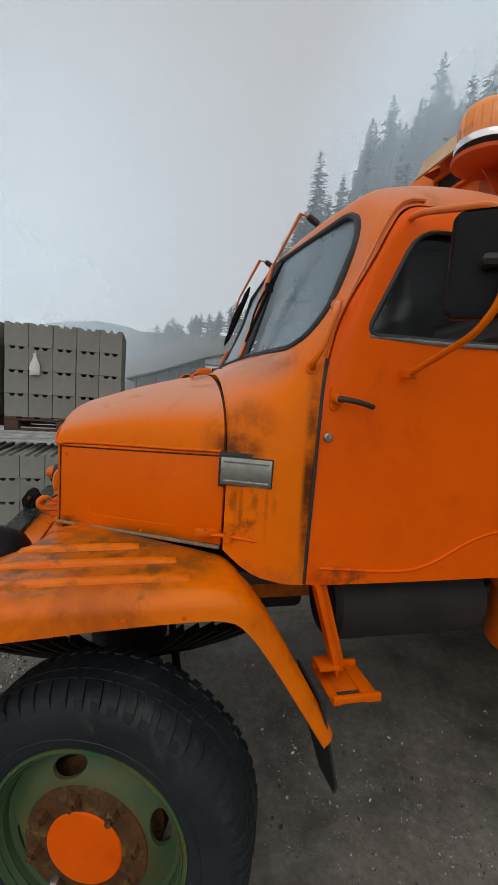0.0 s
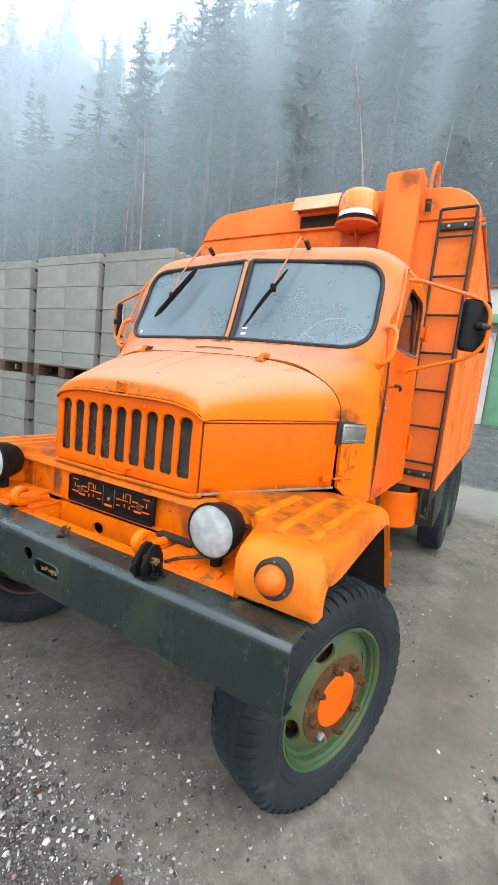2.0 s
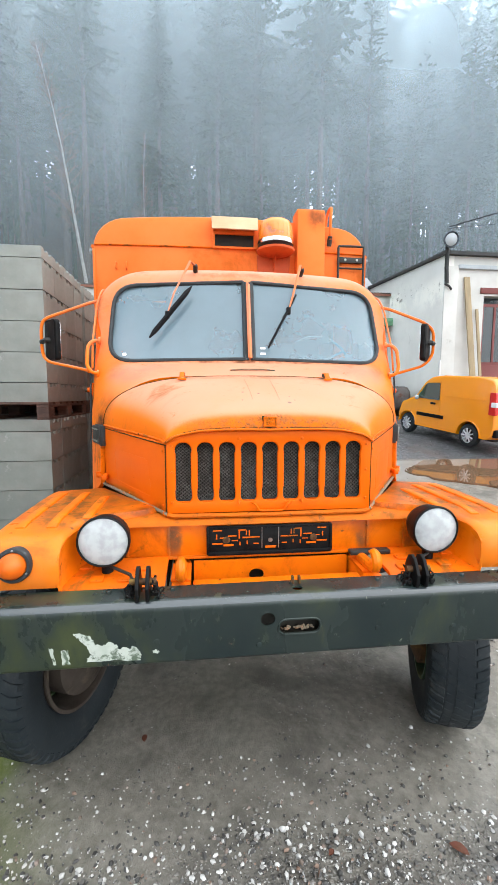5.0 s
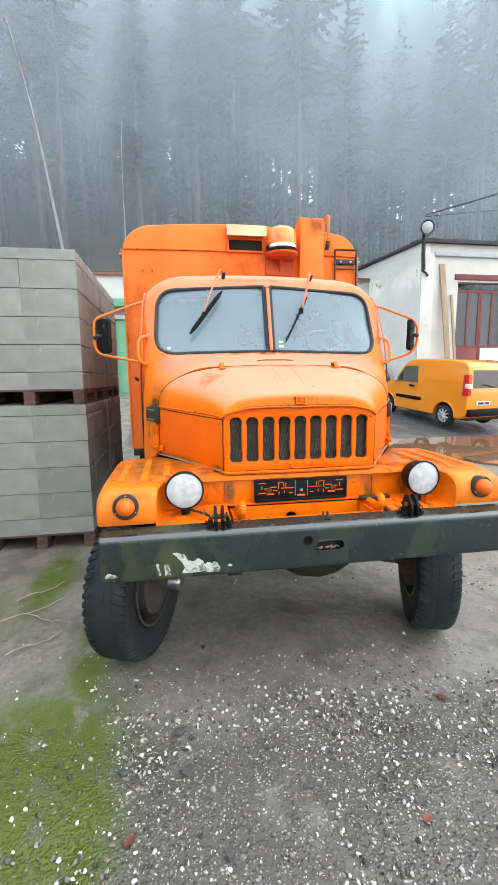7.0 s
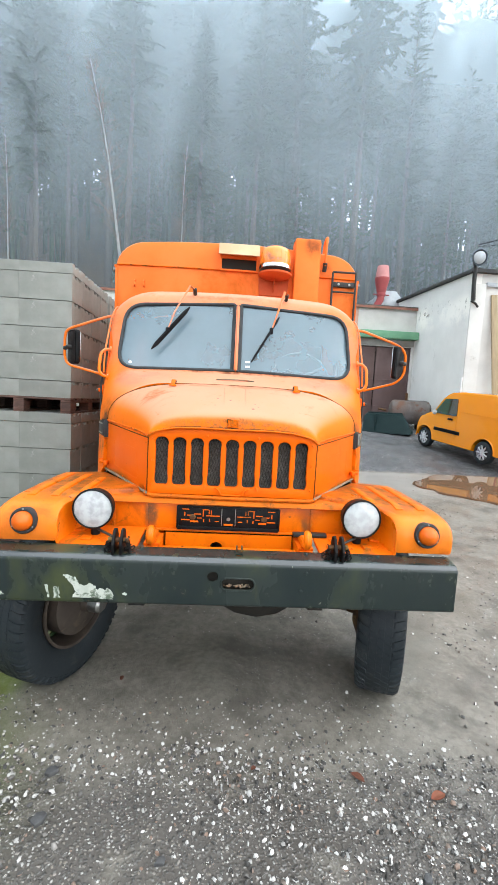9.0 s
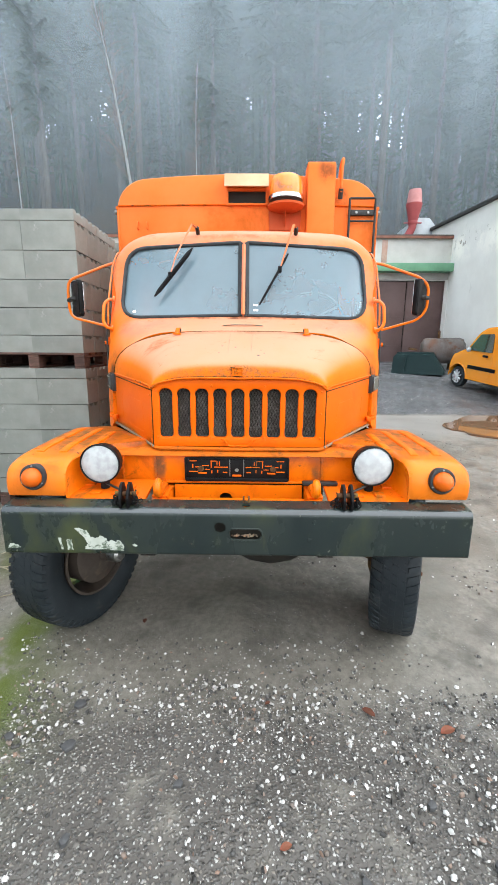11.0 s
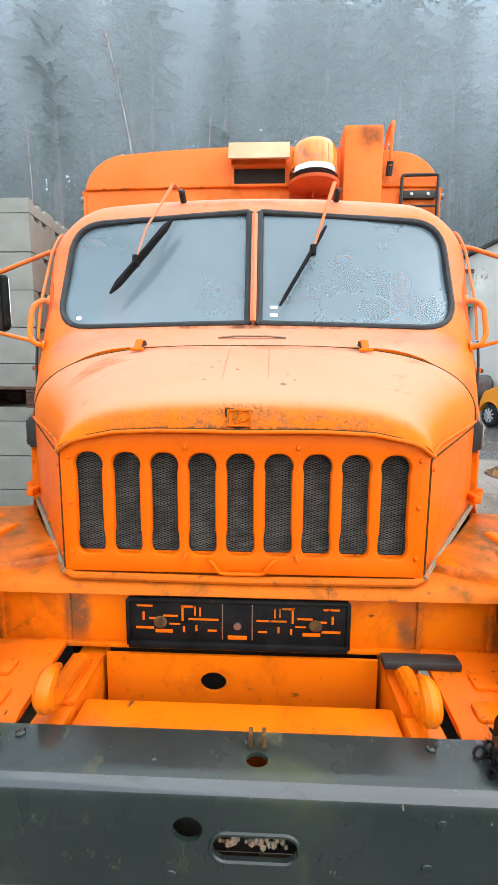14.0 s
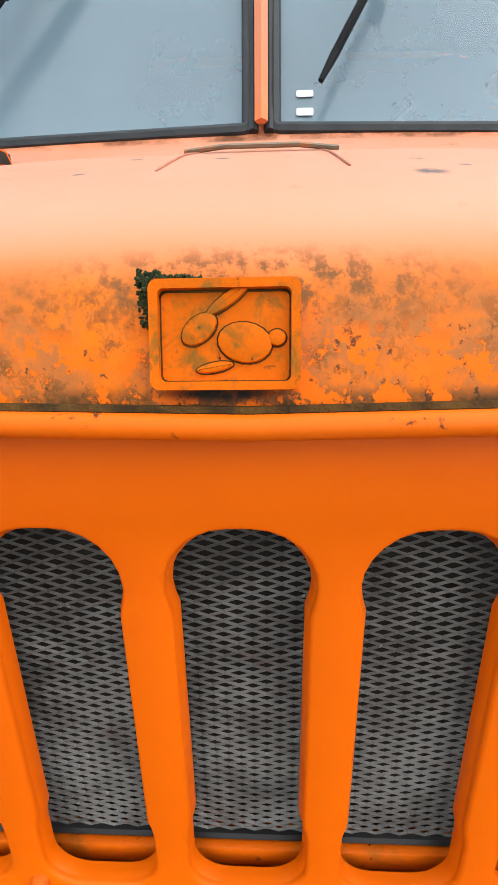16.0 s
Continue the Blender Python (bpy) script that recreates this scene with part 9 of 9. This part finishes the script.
SHAPES = ((24, 0.40), (27, 0.45), (22, 0.36), (25, 0.48), (20, 0.32), (28, 0.43), (16, 0.18))
kinds = [spruce(100 + k, h, b, 6, 1.2) for k, (h, b) in enumerate(SHAPES)]
lean_kinds = [spruce(200 + k, h, b, 4, 1.6) for k, (h, b) in enumerate(SHAPES[:4])]
rng = random.Random(77)
spots = []
for _ in range(9000):
    x = 26.5 + 27 * rng.random() ** 0.75
    y = rng.uniform(-50, 84)
    if len(spots) >= 296:
        break
    if y < -8 and x < 28 or (y > 60 and x > 50):
        continue
    if x < 34 and rng.random() < 0.4 or y > 50 and rng.random() < 0.35:
        continue
    if all((x - a) ** 2 + (y - b) ** 2 > 6.2 for a, b in spots):
        spots.append((x, y))
near = [p for p in spots if p[0] < 36]
far = [p for p in spots if p[0] >= 36]
for group, models in ((near, kinds), (far, lean_kinds)):
    for i, (x, y) in enumerate(group):
        scale = rng.uniform(0.72, 1.12)
        turn = pose(x, y, ground_z(x, y) - 0.3, 0, 0, rng.uniform(0, 360))
        if i < len(models):
            models[i].matrix_basis = turn
        else:
            copy_thing(rng.choice(models), turn @ Matrix.Diagonal((scale, scale, scale, 1)))
# dark edge of the wood above the house
edge_rng = random.Random(5)
edge = []
for _ in range(600):
    y = edge_rng.uniform(58, 84)
    x = y * edge_rng.uniform(0.305, 0.62)
    if len(edge) < 46 and all((x - a) ** 2 + (y - b) ** 2 > 5 for a, b in edge + spots):
        edge.append((x, y))
for x, y in edge:
    k = edge_rng.uniform(0.92, 1.08) * (0.62 + 0.36 * min(1.0, (x / y - 0.305) / 0.16))
    copy_thing(edge_rng.choice(lean_kinds), pose(x, y, ground_z(x, y) - 0.3, 0, 0, edge_rng.uniform(0, 360)) @ Matrix.Diagonal((k, k, k, 1)))
# small trees on the far ridge
for k in range(56):
    x, y = -6 + 32 * edge_rng.random(), edge_rng.uniform(78, 92)
    w = edge_rng.uniform(0.20, 0.34) * (0.75 + 0.02 * x)
    copy_thing(edge_rng.choice(lean_kinds), pose(x, y, ground_z(x, y) - 1.7, 0, 0, edge_rng.uniform(0, 360)) @ Matrix.Diagonal((w * 2.1, w * 2.1, w, 1)))
stem = [birch(300, 15.5, 2.7), birch(301, 16)]
where = [(23.4, 5.75), (23.0, 23.4), (25.5, 3.6), (26, 14), (24.5, 27)]
for i, (x, y) in enumerate(where):
    m = pose(x, y, ground_z(x, y) - 0.25, 0, 0, 0 if i == 0 else rng.uniform(0, 360))
    if i < 2:
        stem[i].matrix_basis = m
    else:
        copy_thing(stem[1], m @ Matrix.Diagonal((0.5, 0.5, 0.72, 1)))
# the rest of the wood, too dense to count
fill_rng = random.Random(31)
verts, faces = [], []
count = 0
while count < 520:
    x, y = 31 + 22 * fill_rng.random() ** 0.7, fill_rng.uniform(-52, 66)
    if y < 6 and x > 43 and fill_rng.random() < 0.55 or y > 46 and x > 40:
        continue
    count += 1
    h = fill_rng.uniform(19, 29)
    z0 = ground_z(x, y) - 0.4
    lean_x, lean_y = fill_rng.uniform(-0.4, 0.4), fill_rng.uniform(-0.4, 0.4)
    b = len(verts)
    for q, r in ((0.0, 0.19), (0.5, 0.12), (1.0, 0.015)):
        verts += [(x + lean_x * q + r * math.cos(a), y + lean_y * q + r * math.sin(a), z0 + h * q) for a in (0.0, 1.571, 3.142, 4.712)]
    faces += [(b + 4 * j + i, b + 4 * j + (i + 1) % 4, b + 4 * j + 4 + (i + 1) % 4, b + 4 * j + 4 + i) for j in range(2) for i in range(4)]
    q = fill_rng.uniform(0.46, 0.66) if y < 8 else fill_rng.uniform(0.36, 0.58)
    low_q = q
    # dead twigs on the bare stem
    for _ in range(70):
        f, a, r = fill_rng.uniform(0.14, low_q), fill_rng.uniform(0, 6.283), fill_rng.uniform(0.5, 1.7)
        px, py, pz = x + lean_x * f, y + lean_y * f, z0 + h * f
        w = fill_rng.uniform(0.03, 0.12)
        ca, sa = math.cos(a), math.sin(a)
        b = len(verts)
        verts += [(px, py, pz), (px + ca * r - sa * w, py + sa * r + ca * w, pz - 0.3 * r), (px + ca * r * 0.9, py + sa * r * 0.9, pz - 0.3 * r - 2.5 * w)]
        faces.append((b, b + 1, b + 2))
    while q < 0.99:
        span = (1 - q) / (1 - low_q)
        reach = h * (0.095 * span ** 0.8 + 0.012)
        for _ in range(5):
            a, r = fill_rng.uniform(0, 6.283), reach * fill_rng.uniform(0.6, 1.15)
            ca, sa = math.cos(a), math.sin(a)
            drop = r * fill_rng.uniform(0.15, 0.55)
            for f0, f1 in ((0.0, 0.55), (0.35, 1.0)):
                w = r * 0.20 * fill_rng.uniform(0.6, 1.3)
                b = len(verts)
                px, py, pz = x + lean_x * q, y + lean_y * q, z0 + h * q
                verts += [(px + ca * r * f0, py + sa * r * f0, pz - drop * f0), (px + ca * r * f1 - sa * w, py + sa * r * f1 + ca * w, pz - drop * f1 - 0.3 * w), (px + ca * r * f1 + sa * w, py + sa * r * f1 - ca * w, pz - drop * f1 - w)]
                faces.append((b, b + 1, b + 2))
        q += fill_rng.uniform(0.012, 0.020)
me = bpy.data.meshes.new("far_wood")
me.from_pydata(verts, [], faces)
tagged(from_mesh("far_wood", me, NEEDLES, None, "", 0), "dense dark conifers standing back in the misty wood", "trees", kind="stuff")
# brush along the foot of the slope
bm = bmesh.new()
verts, faces = [], []
for _ in range(5200):
    x, y = rng.uniform(18.3, 27), rng.uniform(-10, 40)
    z = ground_z(x, y) - 0.2
    h = rng.uniform(0.7, 2.8)
    dx, dy = rng.uniform(-0.5, 0.5) * h, rng.uniform(-0.5, 0.5) * h
    w = 0.018
    b = len(verts)
    verts += [(x - w, y, z), (x + w, y, z), (x + dx * 0.6, y + dy * 0.6 + w, z + h * 0.7), (x + dx, y + dy, z + h)]
    faces += [(b, b + 1, b + 2), (b, b + 2, b + 3)]
    b = len(verts)
    verts += [(x + dx * 0.3, y + dy * 0.3 - w, z + h * 0.4), (x + dx * 0.3, y + dy * 0.3 + w, z + h * 0.4), (x + dx * 0.3 + rng.uniform(-0.5, 0.5), y + dy * 0.3 + rng.uniform(-0.5, 0.5), z + h * 0.9)]
    faces.append((b, b + 1, b + 2))
bm.free()
me = bpy.data.meshes.new("brush")
me.from_pydata(verts, [], faces)
tagged(from_mesh("brush", me, TWIGS, None, "", 0), "brown leafless brush at the foot of the wooded slope", "brush", kind="stuff")
# fog hangs in the wood, thinning out at its edges


def mist_bank(label, density, columns, rows):
    """A veil through columns of (x, y, low, high); rows of (share of the height, thickness)."""
    vs = [(x, y, low_z + (high - low_z) * h) for h, _ in rows for x, y, low_z, high in columns]
    n = len(columns)
    fs = [(j * n + i, j * n + i + 1, (j + 1) * n + i + 1, (j + 1) * n + i) for j in range(len(rows) - 1) for i in range(n - 1)]
    me = bpy.data.meshes.new("mist_bank")
    me.from_pydata(vs, [], fs)
    ends = [min(1.0, i / 6, (n - 1 - i) / 6) for i in range(n)]
    me.attributes.new("thick", "FLOAT", "POINT").data.foreach_set("value", [k * e for _, k in rows for e in ends])
    tagged(from_mesh("mist_bank", me, mist_material(density, (0.74, 0.86, 0.94)), None, "", 0), label, "mist", kind="structure")


for k, (x, density) in enumerate(((20.5, 0.14), (25.5, 0.14), (30.5, 0.15), (36.0, 0.16), (42.0, 0.17))):
    ys = [-110 + 6 * j for j in range(34)]
    columns = [(x + 0.8 * math.sin(0.09 * y + k) * (k > 0), y, ground_z(x, y) - 3, ground_z(x, 0) + 50) for y in ys]
    mist_bank("thin grey mist drifting through the wood", density, columns, ((0.0, 0.10), (0.08, 0.16), (0.16, 0.36), (0.26, 0.74), (0.40, 1.0), (0.6, 1.0), (1.0, 0.0)))
for y, reach in ((29.0, 60), (44.0, 85), (60.0, 110), (70.0, 120), (78.0, 130)):
    mist_bank("grey mist over the valley", 0.17, [(-reach + 6 * j, y, -2.0, 34.0 + 0.4 * y) for j in range(int((reach + 34) / 6))], ((0.0, 1.0), (0.25, 1.0), (0.55, 0.6), (1.0, 0.0)))
